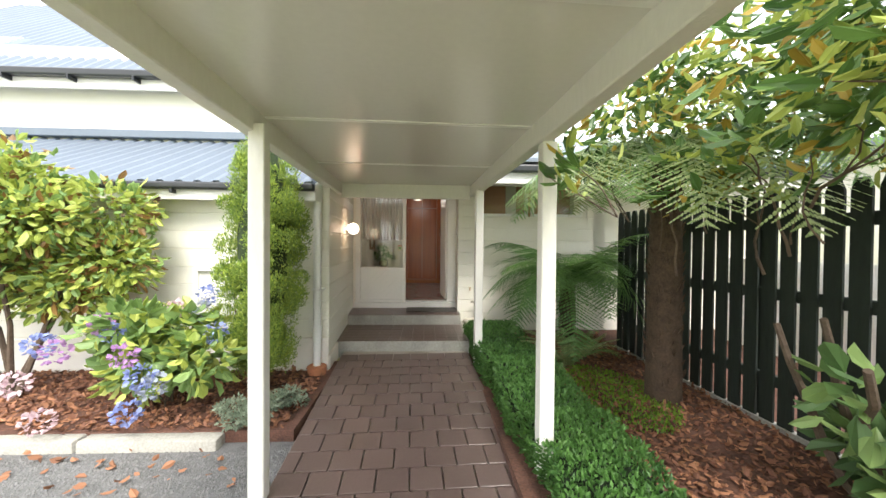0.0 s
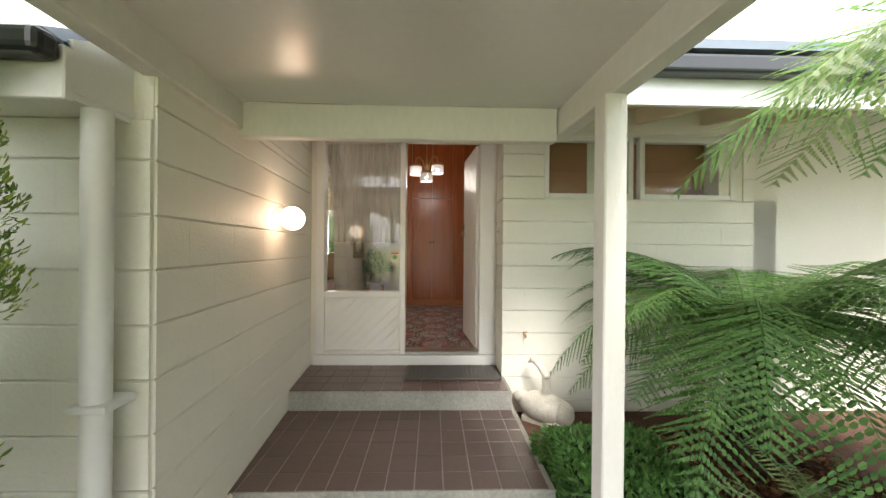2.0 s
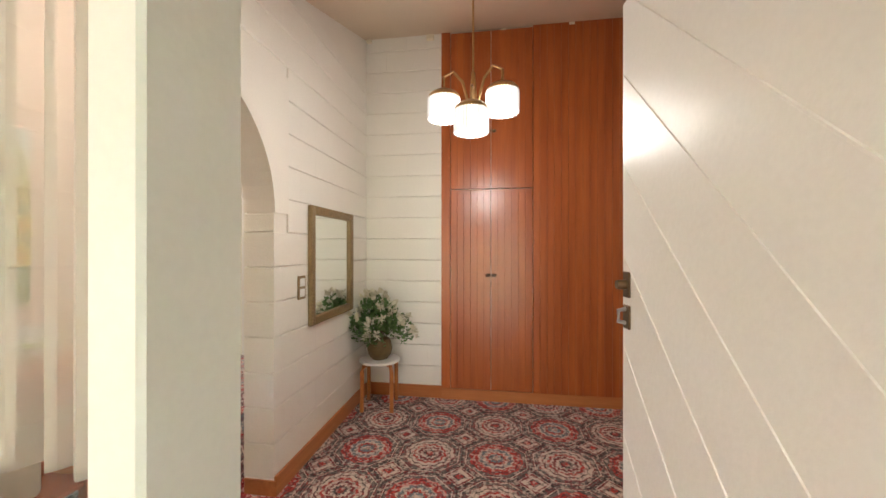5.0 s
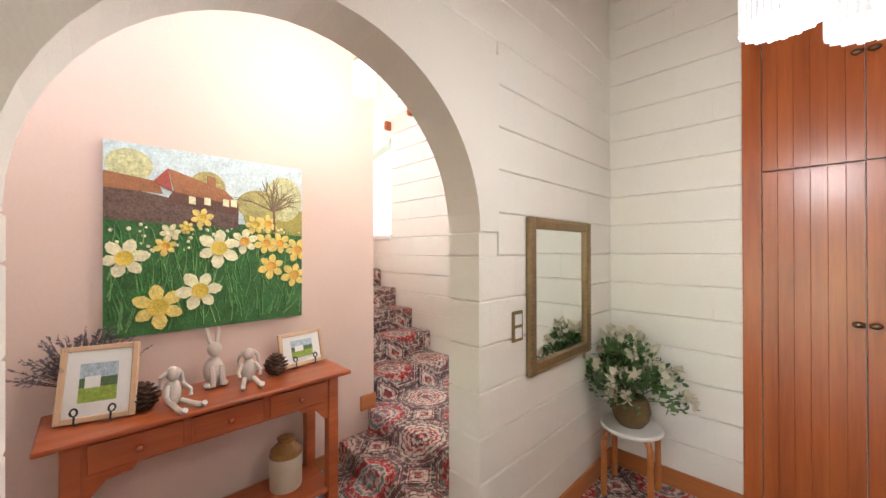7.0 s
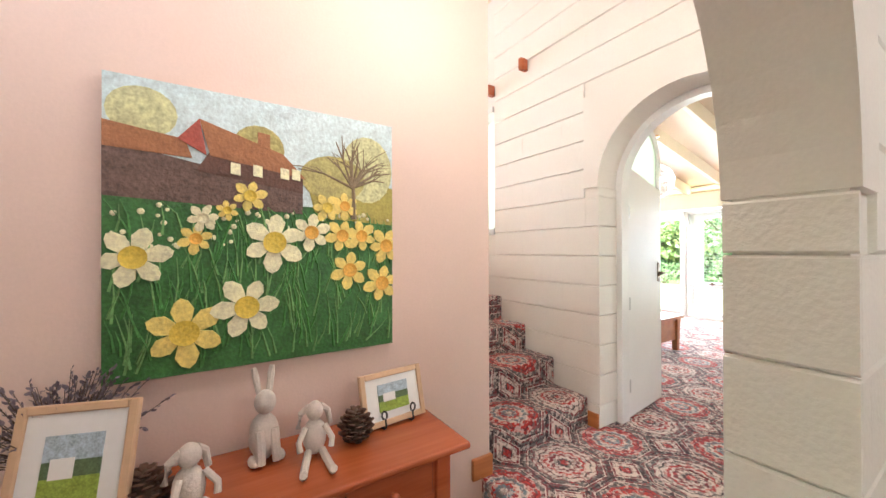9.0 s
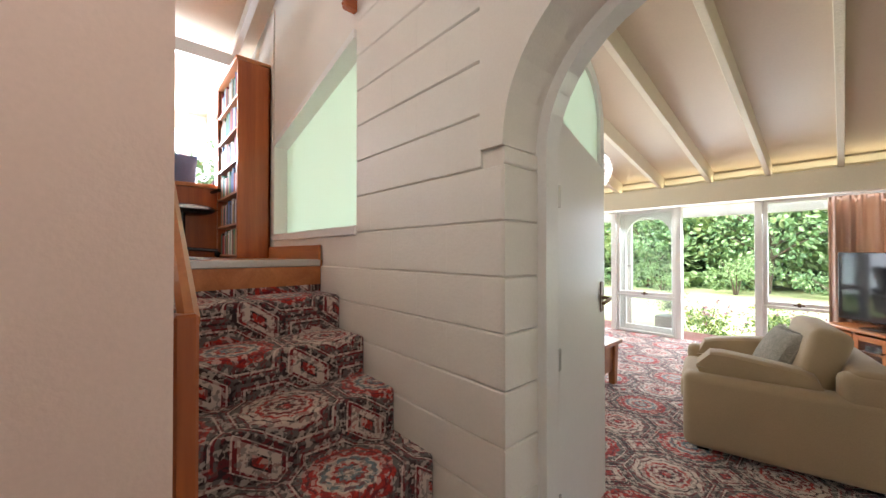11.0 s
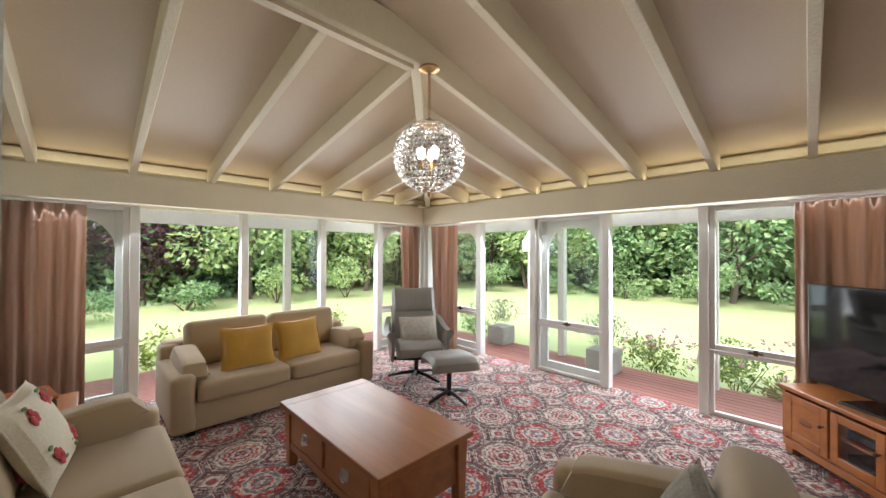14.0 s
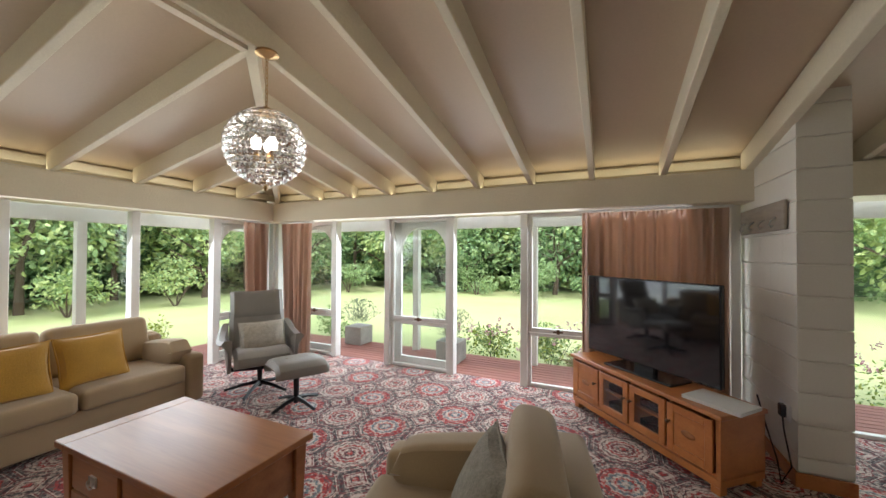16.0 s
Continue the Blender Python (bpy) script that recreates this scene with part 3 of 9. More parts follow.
# wall between stairs and lounge, with arched doorway and frosted window
DX0, DX1, DSP = -2.31, -1.27, 1.93
DC, DR = (DX0 + DX1) / 2, (DX1 - DX0) / 2
WGX0, WGX1, WGZ, WGT0, WGT1 = -4.82, -3.37, 1.68, 2.47, 2.80
poly = [(WGX1, -0.05), (DX0, -0.05), (DX0, DSP)] + arc(DC, DSP, DR, 180, 0, 24)[1:-1] + [(DX1, DSP), (DX1, -0.05), (-1.10, -0.05), (-1.10, 4.4), (WGX1, 4.4)]
bm = prism(B(), poly, 2.952, 3.27, "xz")
prism(bm, [(-7.05, -0.05), (WGX0, -0.05), (WGX0, 4.4), (-7.05, 4.4)], 2.952, 3.27, "xz")
prism(bm, [(WGX0, -0.05), (WGX1, -0.05), (WGX1, WGZ), (WGX0, WGZ)], 2.952, 3.27, "xz")
prism(bm, [(WGX0, WGT0), (WGX1, WGT1), (WGX1, 4.4), (WGX0, 4.4)], 2.952, 3.27, "xz")
struct("wall_lounge_south", bm, M["plaster"], "cream block wall with an arched doorway and a slanted window")
struct("arch_plaster_lounge", arch_panel(DC, DSP, DR, 2.934, 3.20, 0.10, 2.56, "xz"), M["plaster"], "smooth plaster round the arched doorway")
bm = B()
box(bm, -1.13, 3.2, 3.30, 3.42, -0.05, 4.4)
struct("wall_lounge_south_east", bm, M["plaster"], "plain cream lounge wall")

# ---- setting: floors ----
bm = B()
box(bm, -2.34, -1.14, -0.25, 1.75, -0.12, 0.0)
box(bm, -1.14, 1.75, 0.20, 3.14, -0.12, 0.0)
struct("floor_foyer", bm, M["carpet"], "red and cream patterned carpet floor")
bm = B()
box(bm, -2.33, -1.135, 1.72, 1.99, -0.1, 0.155, 0.018, 3)
struct("hall_step", bm, M["carpet"], "carpeted step in patterned red carpet", True)
bm = B()
box(bm, -2.60, -1.135, 1.97, 2.955, -0.1, 0.31, 0.018, 3)
struct("floor_landing", bm, M["carpet"], "carpeted landing in patterned red carpet", True)
bm = B()
box(bm, -6.04, -1.13, 2.95, 3.31, 0.1, 0.31)
box(bm, -6.04, 3.1, 3.31, 7.94, 0.1, 0.31)
struct("floor_lounge", bm, M["carpet"], "red and cream patterned carpet lounge floor")
bm = B()
box(bm, -6.95, -3.84, -0.28, 2.95, 1.34, 1.5)
struct("floor_study", bm, M["orange_x"], "polished orange timber study floor")
bm = B()
box(bm, -3.87, -3.83, 2.0, 2.935, 1.46, 1.506, 0.006)
struct("stair_nosing", bm, M["steel"], "metal edge strip at the top of the stairs")
stairs = thing("staircase", "straight carpeted staircase in patterned red carpet", "staircase", pose(-2.39, 2.02, 0.31), kind="structure")
for k in range(6):
    part("step", box(B(), -0.293 * (k + 1) - 0.03 if k < 5 else -1.47, -0.293 * k + 0.012, 0.0, 0.92, -0.3, 0.1985 * (k + 1) - 0.004, 0.022, 3), M["carpet"], stairs, smooth=True)

# ---- setting: ceilings ----


def zl(x):
    return 2.46 + 0.1935 * (x + 5.7)


def zf(y):
    return 2.46 + 0.2057 * (7.62 - y)


RX, RY = -3.24, 5.306
HIP = 0.9407
RD = 0.17


def slab(name, pts, up, material, label):
    bm = B()
    a = [bm.verts.new(p) for p in pts]
    b = [bm.verts.new((p[0], p[1], p[2] + up)) for p in pts]
    bm.faces.new(a)
    bm.faces.new(b)
    for i in range(len(a)):
        j = (i + 1) % len(a)
        bm.faces.new((a[i], a[j], b[j], b[i]))
    return struct(name, bm, material, label)


hipx = -6.1
hipy = 7.62 + 0.4 * HIP
slab("ceiling_lounge_north", [(hipx, hipy, zf(hipy) + RD), (3.2, hipy, zf(hipy) + RD), (3.2, 3.1, zf(3.1) + RD), (RX, 3.1, zf(3.1) + RD), (RX, RY, zf(RY) + RD)], 0.08, M["ceil"], "sloping cream ceiling boards")
slab("ceiling_lounge_west", [(hipx, hipy, zl(hipx) + RD), (RX, RY, zl(RX) + RD), (RX, 3.1, zl(RX) + RD), (hipx, 3.1, zl(hipx) + RD)], 0.08, M["ceil"], "sloping cream ceiling boards")
bm = prism(B(), [(RY, 2.9), (3.1, 2.9), (3.1, zf(3.1) + RD), (RY, zf(RY) + RD)], RX - 0.06, RX - 0.01, "yz")
struct("ceiling_gablet", bm, M["ceil"], "upright triangle of ceiling above the ridge beam")
rafters = thing("roof_framing", "exposed cream painted timber rafters and ridge beam", "rafters", pose(0, 0, 0), kind="structure")
part("ridge_beam", box(B(), RX - 0.045, RX + 0.03, 3.1, RY + 0.03, 2.925, 3.15, 0.005), M["rafter"], rafters)


def rafter(p0, p1, w=0.052, d=0.18):
    p0, p1 = Vector(p0), Vector(p1)
    side = Vector((p1 - p0)).cross(Vector((0, 0, 1))).normalized() * w / 2
    up = Vector((0, 0, d))
    bm = B()
    v = [bm.verts.new(q) for q in (p0 - side, p0 + side, p0 + side + up, p0 - side + up, p1 - side, p1 + side, p1 + side + up, p1 - side + up)]
    for f in ((0, 1, 2, 3), (4, 5, 6, 7), (0, 1, 5, 4), (1, 2, 6, 5), (2, 3, 7, 6), (3, 0, 4, 7)):
        bm.faces.new([v[i] for i in f])
    bmesh.ops.bevel(bm, geom=list(bm.edges), offset=0.004, segments=1, affect="EDGES")
    part("rafter", bm, M["rafter"], rafters)


for x in (-4.96, -4.39, -3.815, -3.24, -2.665, -2.096, -1.52, -0.93, 0.35, 0.95, 1.6, 2.2):
    y1 = RY if abs(x - RX) < 0.05 else (7.62 - (x + 5.7) * HIP if x < RX else 3.1)
    rafter((x, 7.74, zf(7.74)), (x, y1, zf(y1)))
rafter((-0.33, 7.7, zf(7.7) - 0.02), (-0.33, 3.1, zf(3.1) - 0.02), 0.07)
for y in (3.55, 4.15, 4.75, 5.345, 5.97, 6.56, 7.1):
    x1 = RX if y <= RY + 0.05 else -5.7 + (7.62 - y) / HIP
    rafter((-5.82, y, zl(-5.82)), (x1, y, zl(x1)))
rafter((-5.85, 7.77, zl(-5.85) - 0.01), (RX, RY, zl(RX) - 0.01), 0.06)
part("cornice_strip", box(B(), -5.80, 3.0, 7.735, 7.775, 2.50, 2.575, 0.004), M["rafter"], rafters)
part("cornice_strip", box(B(), -5.885, -5.845, 3.1, 7.72, 2.50, 2.575, 0.004), M["rafter"], rafters)
# head beams over the glazing
bm = B()
box(bm, -6.12, 3.1, 7.60, 8.0, 2.19, 2.45, 0.004)
box(bm, -6.12, 3.1, 7.78, 7.84, 2.45, 2.64)
struct("beam_north", bm, M["rafter"], "cream painted timber beam over the glazed wall")
bm = B()
box(bm, -6.17, -5.75, 3.1, 7.60, 2.19, 2.45, 0.004)
box(bm, -5.95, -5.89, 3.1, 7.60, 2.45, 2.64)
struct("beam_west", bm, M["rafter"], "cream painted timber beam over the glazed wall")
for x0, x1, y0, y1 in ((-5.6, -0.4, 7.645, 7.675), (-5.815, -5.785, 3.4, 7.4)):
    sl = thing("strip_light", "slim warm strip light lying on the timber beam", "strip light", pose((x0 + x1) / 2, (y0 + y1) / 2, 2.45), "strip lights on the beams")
    part("housing", box(B(), (x0 - x1) / 2, (x1 - x0) / 2, (y0 - y1) / 2, (y1 - y0) / 2, 0.0, 0.012, 0.003), M["white"], sl)
# pier beside the television
bm = B()
box(bm, -0.293, -0.057, 6.912, 8.0, 0.2, 3.2)
struct("wall_pier", bm, M["plaster"], "cream painted block pier")
bm = B()
box(bm, 3.0, 3.15, 3.1, 8.0, 0.1, 3.6)
struct("wall_lounge_east", bm, M["plaster"], "plain cream wall")
bm = B()
box(bm, -6.2, -6.04, 2.9, 3.38, 0.1, 2.3)
struct("wall_lounge_west", bm, M["plaster"], "plain cream wall end beside the curtain")
# outer roof over lounge keeps the sky out
slab("roof_lounge", [(-6.9, 8.7, 2.66), (3.4, 8.7, 2.66), (3.4, 3.0, 3.9), (-6.9, 3.0, 3.9)], 0.06, M["iron"], "grey steel roof over the lounge")
# foyer and hall ceilings
slab("ceiling_foyer", [(-1.2, -0.1, slope_front(-0.1)), (1.9, -0.1, slope_front(-0.1)), (1.9, 3.3, slope_front(3.3)), (-1.2, 3.3, slope_front(3.3))], 0.1, M["ceil"], "sloping white ceiling of the entrance hall")
slab("ceiling_hall", [(-3.9, -0.28, 3.45), (-1.1, -0.28, 3.45), (-1.1, 3.1, 3.85), (-3.9, 3.1, 3.85)], 0.1, M["ceil"], "high white sloping ceiling over the stairs")
slab("ceiling_study", [(-7.1, -0.28, 3.22), (-3.9, -0.28, 4.0), (-3.9, 3.1, 4.0), (-7.1, 3.1, 3.22)], 0.1, M["ceil"], "sloping white study ceiling")
bm = B()
for y in (0.6, 1.35, 2.1, 2.75):
    box(bm, -7.0, -3.9, y, y + 0.05, 0, 0.12, m=Matrix(((1, 0, 0, 0), (0, 1, 0, 0), (0.244, 0, 1, 3.22 + 7.1 * 0.244 - 0.12), (0, 0, 0, 1))))
box(bm, -5.6, -5.52, -0.2, 2.94, 3.38, 3.5)
struct("study_rafters", bm, M["white"], "white painted study rafters")
bm = B()
for y0, y1, z0, z1 in ((-0.28, 1.84, 1.3, 3.3), (1.84, 2.92, 1.3, 2.17), (1.84, 2.92, 3.08, 3.3)):
    box(bm, -7.05, -6.912, y0, y1, z0, z1)
struct("wall_study_west", bm, M["plaster"], "cream block study wall below the window")
bm = B()
box(bm, -7.05, -2.4, -0.29, -0.25, 1.3, 4.1)
struct("wall_study_south", bm, M["plaster"], "plain cream study wall")
bm = B()
box(bm, -2.33, -2.318, -0.25, 2.025, 0.0, 0.10, 0.003)
box(bm, -2.40, -2.316, 2.02, 2.034, 0.31, 0.41, 0.003)
box(bm, -2.335, -2.312, 1.90, 2.03, 0.31, 0.42, 0.003)
struct("baseboard_pink", bm, M["orange_y"], "varnished orange timber skirting")
bm = B()
box(bm, -0.96, -0.944, AY1 - 0.012, 3.112, 0.0, 0.115, 0.003)
box(bm, -1.145, -0.944, AY1 - 0.014, AY1, 0.0, 0.09, 0.003)
box(bm, -0.96, -0.944, -0.05, AY0 + 0.012, 0.0, 0.115, 0.003)
struct("baseboard_foyer_west", bm, M["orange_y"], "varnished orange timber skirting")
bm = B()
box(bm, -0.944, -0.21, 3.109, 3.125, 0.0, 0.115, 0.003)
struct("baseboard_foyer_north", bm, M["orange_x"], "varnished orange timber skirting")
bm = B()
box(bm, -2.39, -2.30, 2.924, 2.938, 0.31, 0.41, 0.003)
box(bm, -4.9, -3.83, 2.918, 2.938, 1.5, 1.60, 0.003)
box(bm, -6.912, -6.895, -0.25, 2.92, 1.5, 1.60, 0.003)
struct("baseboard_stairs", bm, M["orange_x"], "varnished orange timber skirting")
bm = B()
box(bm, -0.325, -0.307, 6.88, 7.9, 0.31, 0.40, 0.003)
box(bm, -0.325, -0.04, 6.878, 6.896, 0.31, 0.40, 0.003)
struct("baseboard_pier", bm, M["orange_y"], "varnished orange timber skirting")

# porch soffit and eaves
porch_eave = thing("eave", "cream painted open eave with rafters over the front door", "eave", pose(0, 0, 0), kind="structure")


def ze(y):
    return 2.26 + 0.2 * y


bm = B()
v = [bm.verts.new(p) for p in ((-1.0, 0.14, ze(0.14) + 0.1), (3.6, 0.14, ze(0.14) + 0.1), (3.6, -1.5, ze(-1.5) + 0.1), (-1.0, -1.5, ze(-1.5) + 0.1))]
bm.faces.new(v)
r = bmesh.ops.extrude_face_region(bm, geom=list(bm.faces))
bmesh.ops.translate(bm, vec=(0, 0, 0.04), verts=[g for g in r["geom"] if isinstance(g, bmesh.types.BMVert)])
part("soffit", bm, M["ceil"], porch_eave)
for x in (-0.42, 0.2, 0.82, 1.45, 2.1, 2.7, 3.3):
    bm = B()
    v = []
    for y, s in ((0.10, 0), (-1.45, 0)):
        v += [bm.verts.new((x + a, y, ze(y) + b)) for a, b in ((-0.03, -0.03), (0.03, -0.03), (0.03, 0.1), (-0.03, 0.1))]
    for f in ((0, 1, 2, 3), (4, 5, 6, 7), (0, 1, 5, 4), (1, 2, 6, 5), (2, 3, 7, 6), (3, 0, 4, 7)):
        bm.faces.new([v[i] for i in f])
    part("rafter", bm, M["rafter"], porch_eave)
part("fascia", box(B(), 0.9, 6.0, -1.53, -1.50, 1.84, 2.02, 0.004), M["white"], porch_eave)
part("gutter", box(B(), 0.9, 6.0, -1.63, -1.535, 1.98, 2.08, 0.02, 3), M["gutter"], porch_eave, "black metal gutter")


def corrugated(name, x0, x1, y0, z0, y1, z1, parent, material, pitch=0.09, amp=0.018):
    n = int((x1 - x0) / pitch * 4)
    sl = Vector((0, y1 - y0, z1 - z0)).normalized()
    nrm = Vector((0, -sl.z, sl.y))
    verts, faces = [], []
    for k in range(n + 1):
        x = x0 + (x1 - x0) * k / n
        h = amp * (1 if k % 4 in (1, 2) else -1)
        for y, z in ((y0, z0), (y1, z1)):
            verts.append((x, y + nrm.y * h, z + nrm.z * h))
            verts.append((x, y + nrm.y * (h - 0.012), z + nrm.z * (h - 0.012)))
    for k in range(n):
        a, b = 4 * k, 4 * k + 4
        faces += [(a, b, b + 2, a + 2), (a + 1, a + 3, b + 3, b + 1), (a, a + 1, b + 1, b)]
    me = bpy.data.meshes.new(name)
    me.from_pydata(verts, [], faces)
    me.materials.append(material)
    ob = new(name, me)
    ob.parent = parent
    return ob


house_roof = thing("house_roof", "blue-grey corrugated steel roofs with black gutters over the front wing", "roof", pose(0, 0, 0), kind="structure")
corrugated("lower_roof_sheet", -9.0, -0.84, -2.39, 1.66, -0.42, 2.62, house_roof, M["iron"], 0.19, 0.02)
corrugated("upper_roof_sheet", -9.6, -1.2, -0.75, 3.52, 3.0, 6.75, house_roof, M["iron"], 0.19, 0.02)
part("lower_gutter", box(B(), -9.0, -0.83, -2.47, -2.39, 1.57, 1.65, 0.025, 3), M["gutter"], house_roof, "black metal gutter")
part("lower_fascia", box(B(), -9.0, -0.83, -2.39, -2.36, 1.47, 1.63, 0.004), M["white"], house_roof)
part("lower_soffit", box(B(), -9.0, -0.83, -2.36, -2.14, 1.50, 1.53), M["white"], house_roof)
part("upper_gutter", box(B(), -9.6, -1.2, -0.88, -0.76, 3.40, 3.51, 0.025, 3), M["gutter"], house_roof, "black metal gutter")
part("upper_fascia", box(B(), -9.6, -1.2, -0.76, -0.72, 3.26, 3.48, 0.004), M["white"], house_roof)
for x in (-7.5, -6.6, -5.7, -4.8, -3.9, -3.0, -2.1):
    part("gutter_bracket", box(B(), x, x + 0.03, -0.90, -0.72, 3.34, 3.41, 0.004), M["gutter"], house_roof)
for x in (-2.3, -1.5):
    part("gutter_bracket", box(B(), x, x + 0.03, -2.46, -2.37, 1.53, 1.58, 0.004), M["gutter"], house_roof)
part("gable_end", prism(B(), [(-2.36, 1.48), (-1.70, 1.48), (-1.70, 1.96), (-2.36, 1.66)], -0.86, -0.835, "yz"), M["white"], house_roof)
part("roof_flashing", box(B(), -6.2, -1.75, -0.62, -0.42, 2.60, 2.72, 0.01), M["iron"], house_roof)
for x0 in (-7.6, -2.7):
    m = Matrix.Translation((x0, -0.35, 3.85)) @ Euler((radians(40.7), 0, 0)).to_matrix().to_4x4()
    part("skylight", box(B(), 0, 0.85, -0.35, 1.1, -0.02, 0.07, 0.015, m=m), M["glass"], house_roof, "pale rooflight set in the steel roof")
    part("skylight_frame", box(B(), -0.05, 0.9, -0.4, 1.15, -0.03, 0.03, 0.01, m=m), M["iron"], house_roof)
bm = B()
box(bm, -9.6, -1.2, -0.5, -0.3, 1.4, 3.45)
struct("wall_upper_storey", bm, M["block_out"], "white rendered upper storey wall")
slab("roof_foyer", [(-1.2, -1.6, 2.12), (6.0, -1.6, 2.12), (6.0, 3.2, 3.75), (-1.2, 3.2, 3.75)], 0.05, M["iron"], "grey steel roof over the entrance")

# ---- lounge: glazing ----


def pane_frame(parent, name, axis, at, a0, a1, z0, z1, w=0.045, d=0.045, material=None, label=""):
    """A rectangular sash of four bars round an opening, in a wall across one axis."""
    bm = B()
    for u0, u1, v0, v1 in ((a0, a0 + w, z0, z1), (a1 - w, a1, z0, z1), (a0 + w, a1 - w, z0, z0 + w), (a0 + w, a1 - w, z1 - w, z1)):
        if axis == "y":
            box(bm, u0, u1, at - d / 2, at + d / 2, v0, v1, 0.004)
        else:
            box(bm, at - d / 2, at + d / 2, u0, u1, v0, v1, 0.004)
    return part(name, bm, material or M["white"], parent, label)


def glass_pane(parent, axis, at, a0, a1, z0, z1, name="pane", material=None):
    bm = B()
    if axis == "y":
        box(bm, a0, a1, at - 0.003, at + 0.003, z0, z1)
    else:
        box(bm, at - 0.003, at + 0.003, a0, a1, z0, z1)
    ob = part(name, bm, material or M["glass"], parent)
    ob.visible_shadow = False
    return ob


GZ0, GZ1 = 0.31, 2.20


def glazed_wall(name, axis, at, posts, lows, label):
    """Posts, head and sill with fixed panes; where lows is set a transom splits the pane."""
    w = thing(name, label, "window", pose(0, 0, 0), kind="structure")
    for p in posts:
        bm = B()
        if axis == "y":
            box(bm, p - 0.038, p + 0.038, at - 0.06, at + 0.05, GZ0 - 0.02, GZ1, 0.005)
        else:
            box(bm, at - 0.05, at + 0.06, p - 0.038, p + 0.038, GZ0 - 0.02, GZ1, 0.005)
        part("post", bm, M["white"], w)
    for a, b, low in zip(posts, posts[1:], lows):
        if low == "open":
            continue
        a0, a1 = a + 0.038, b - 0.038
        if low:
            pane_frame(w, "sash", axis, at, a0, a1, 0.90, GZ1 - 0.005)
            glass_pane(w, axis, at, a0 + 0.045, a1 - 0.045, 0.945, GZ1 - 0.05)
            pane_frame(w, "lower_frame", axis, at, a0, a1, GZ0, 0.895, 0.035)
            glass_pane(w, axis, at, a0 + 0.035, a1 - 0.035, GZ0 + 0.035, 0.86)
            bm = B()
            c = (a0 + a1) / 2
            if axis == "y":
                box(bm, c - 0.05, c + 0.05, at - 0.05, at - 0.022, 0.915, 0.93, 0.004)
                box(bm, c - 0.015, c + 0.015, at - 0.045, at - 0.022, 0.90, 0.95, 0.004)
            else:
                box(bm, at + 0.022, at + 0.05, c - 0.05, c + 0.05, 0.915, 0.93, 0.004)
                box(bm, at + 0.022, at + 0.045, c - 0.015, c + 0.015, 0.90, 0.95, 0.004)
            part("window_stay", bm, M["bronze"], w, "dark metal window stay")
        else:
            glass_pane(w, axis, at, a0, a1, GZ0 + 0.03, GZ1 - 0.01)
            bm = B()
            if axis == "y":
                box(bm, a0, a1, at - 0.03, at + 0.03, GZ0 - 0.01, GZ0 + 0.03, 0.004)
            else:
                box(bm, at - 0.03, at + 0.03, a0, a1, GZ0 - 0.01, GZ0 + 0.03, 0.004)
            part("sill", bm, M["white"], w)
    return w


NY, WX = 7.92, -6.07
glazed_wall("window_north", "y", NY, [-5.98, -5.62, -4.86, -3.985, -3.085, -2.215, -1.50, -0.36], [False, True, "open", True, "open", True, True], "white timber glazed wall opening to the deck")
glazed_wall("window_north_east", "y", NY, [0.0, 1.1, 2.2, 3.0], [False, False, False], "white timber glazed wall of the next room")
glazed_wall("window_west", "x", WX, [3.42, 4.185, 5.135, 6.075, 6.955, 7.72, 7.86], [True, "open", False, "open", True, False], "white timber glazed wall facing the lawn")


def french_door(name, m, w, label):
    """A white glazed door leaf with an arched upper light; hinge at its origin, leaf along +x."""
    d = thing(name, label, "door", m)
    h, t = 1.86, 0.04
    st = 0.10
    c, r = w / 2, (w - 2 * st) / 2
    sp = h - 0.10 - r
    p = [(0, 0.56), (w, 0.56), (w, h), (0, h)]
    bm = B()
    box(bm, 0, st, -t / 2, t / 2, 0, h, 0.004)
    box(bm, w - st, w, -t / 2, t / 2, 0, h, 0.004)
    box(bm, st, w - st, -t / 2, t / 2, 0.0, 0.09, 0.004)
    box(bm, st, w - st, -t / 2, t / 2, 0.50, 0.59, 0.004)
    head = [(st, h), (st, sp)] + arc(c, sp, r, 180, 0, 16)[1:-1] + [(w - st, sp), (w - st, h)]
    prism(bm, head, -t / 2, t / 2, "xz")
    part("door_frame", bm, M["white"], d)
    for z0, z1 in ((0.09, 0.50), (0.59, h - 0.10)):
        bm = B()
        if z0 < 0.2:
            box(bm, st, w - st, -0.003, 0.003, z0, z1)
        else:
            prism(bm, [(st, z0), (w - st, z0), (w - st, sp)] + arc(c, sp, r, 0, 180, 16)[1:-1] + [(st, sp)], -0.003, 0.003, "xz")
        g = part("pane", bm, M["glass"], d)
        g.visible_shadow = False
    bm = B()
    box(bm, w - 0.065, w - 0.03, -0.035, -0.02, 0.93, 1.10, 0.004)
    tube(bm, [(w - 0.048, -0.03, 1.0), (w - 0.048, -0.065, 1.0), (w - 0.10, -0.07, 1.0), (w - 0.15, -0.065, 0.995)], 0.008)
    part("handle", bm, M["bronze"], d, "dark bronze lever handle", True)
    for z in (0.2, 0.95, 1.68):
        part("hinge", rod(B(), (-0.008, -0.022, z - 0.045), (-0.008, -0.022, z + 0.045), 0.008), M["steel"], d)
    return d


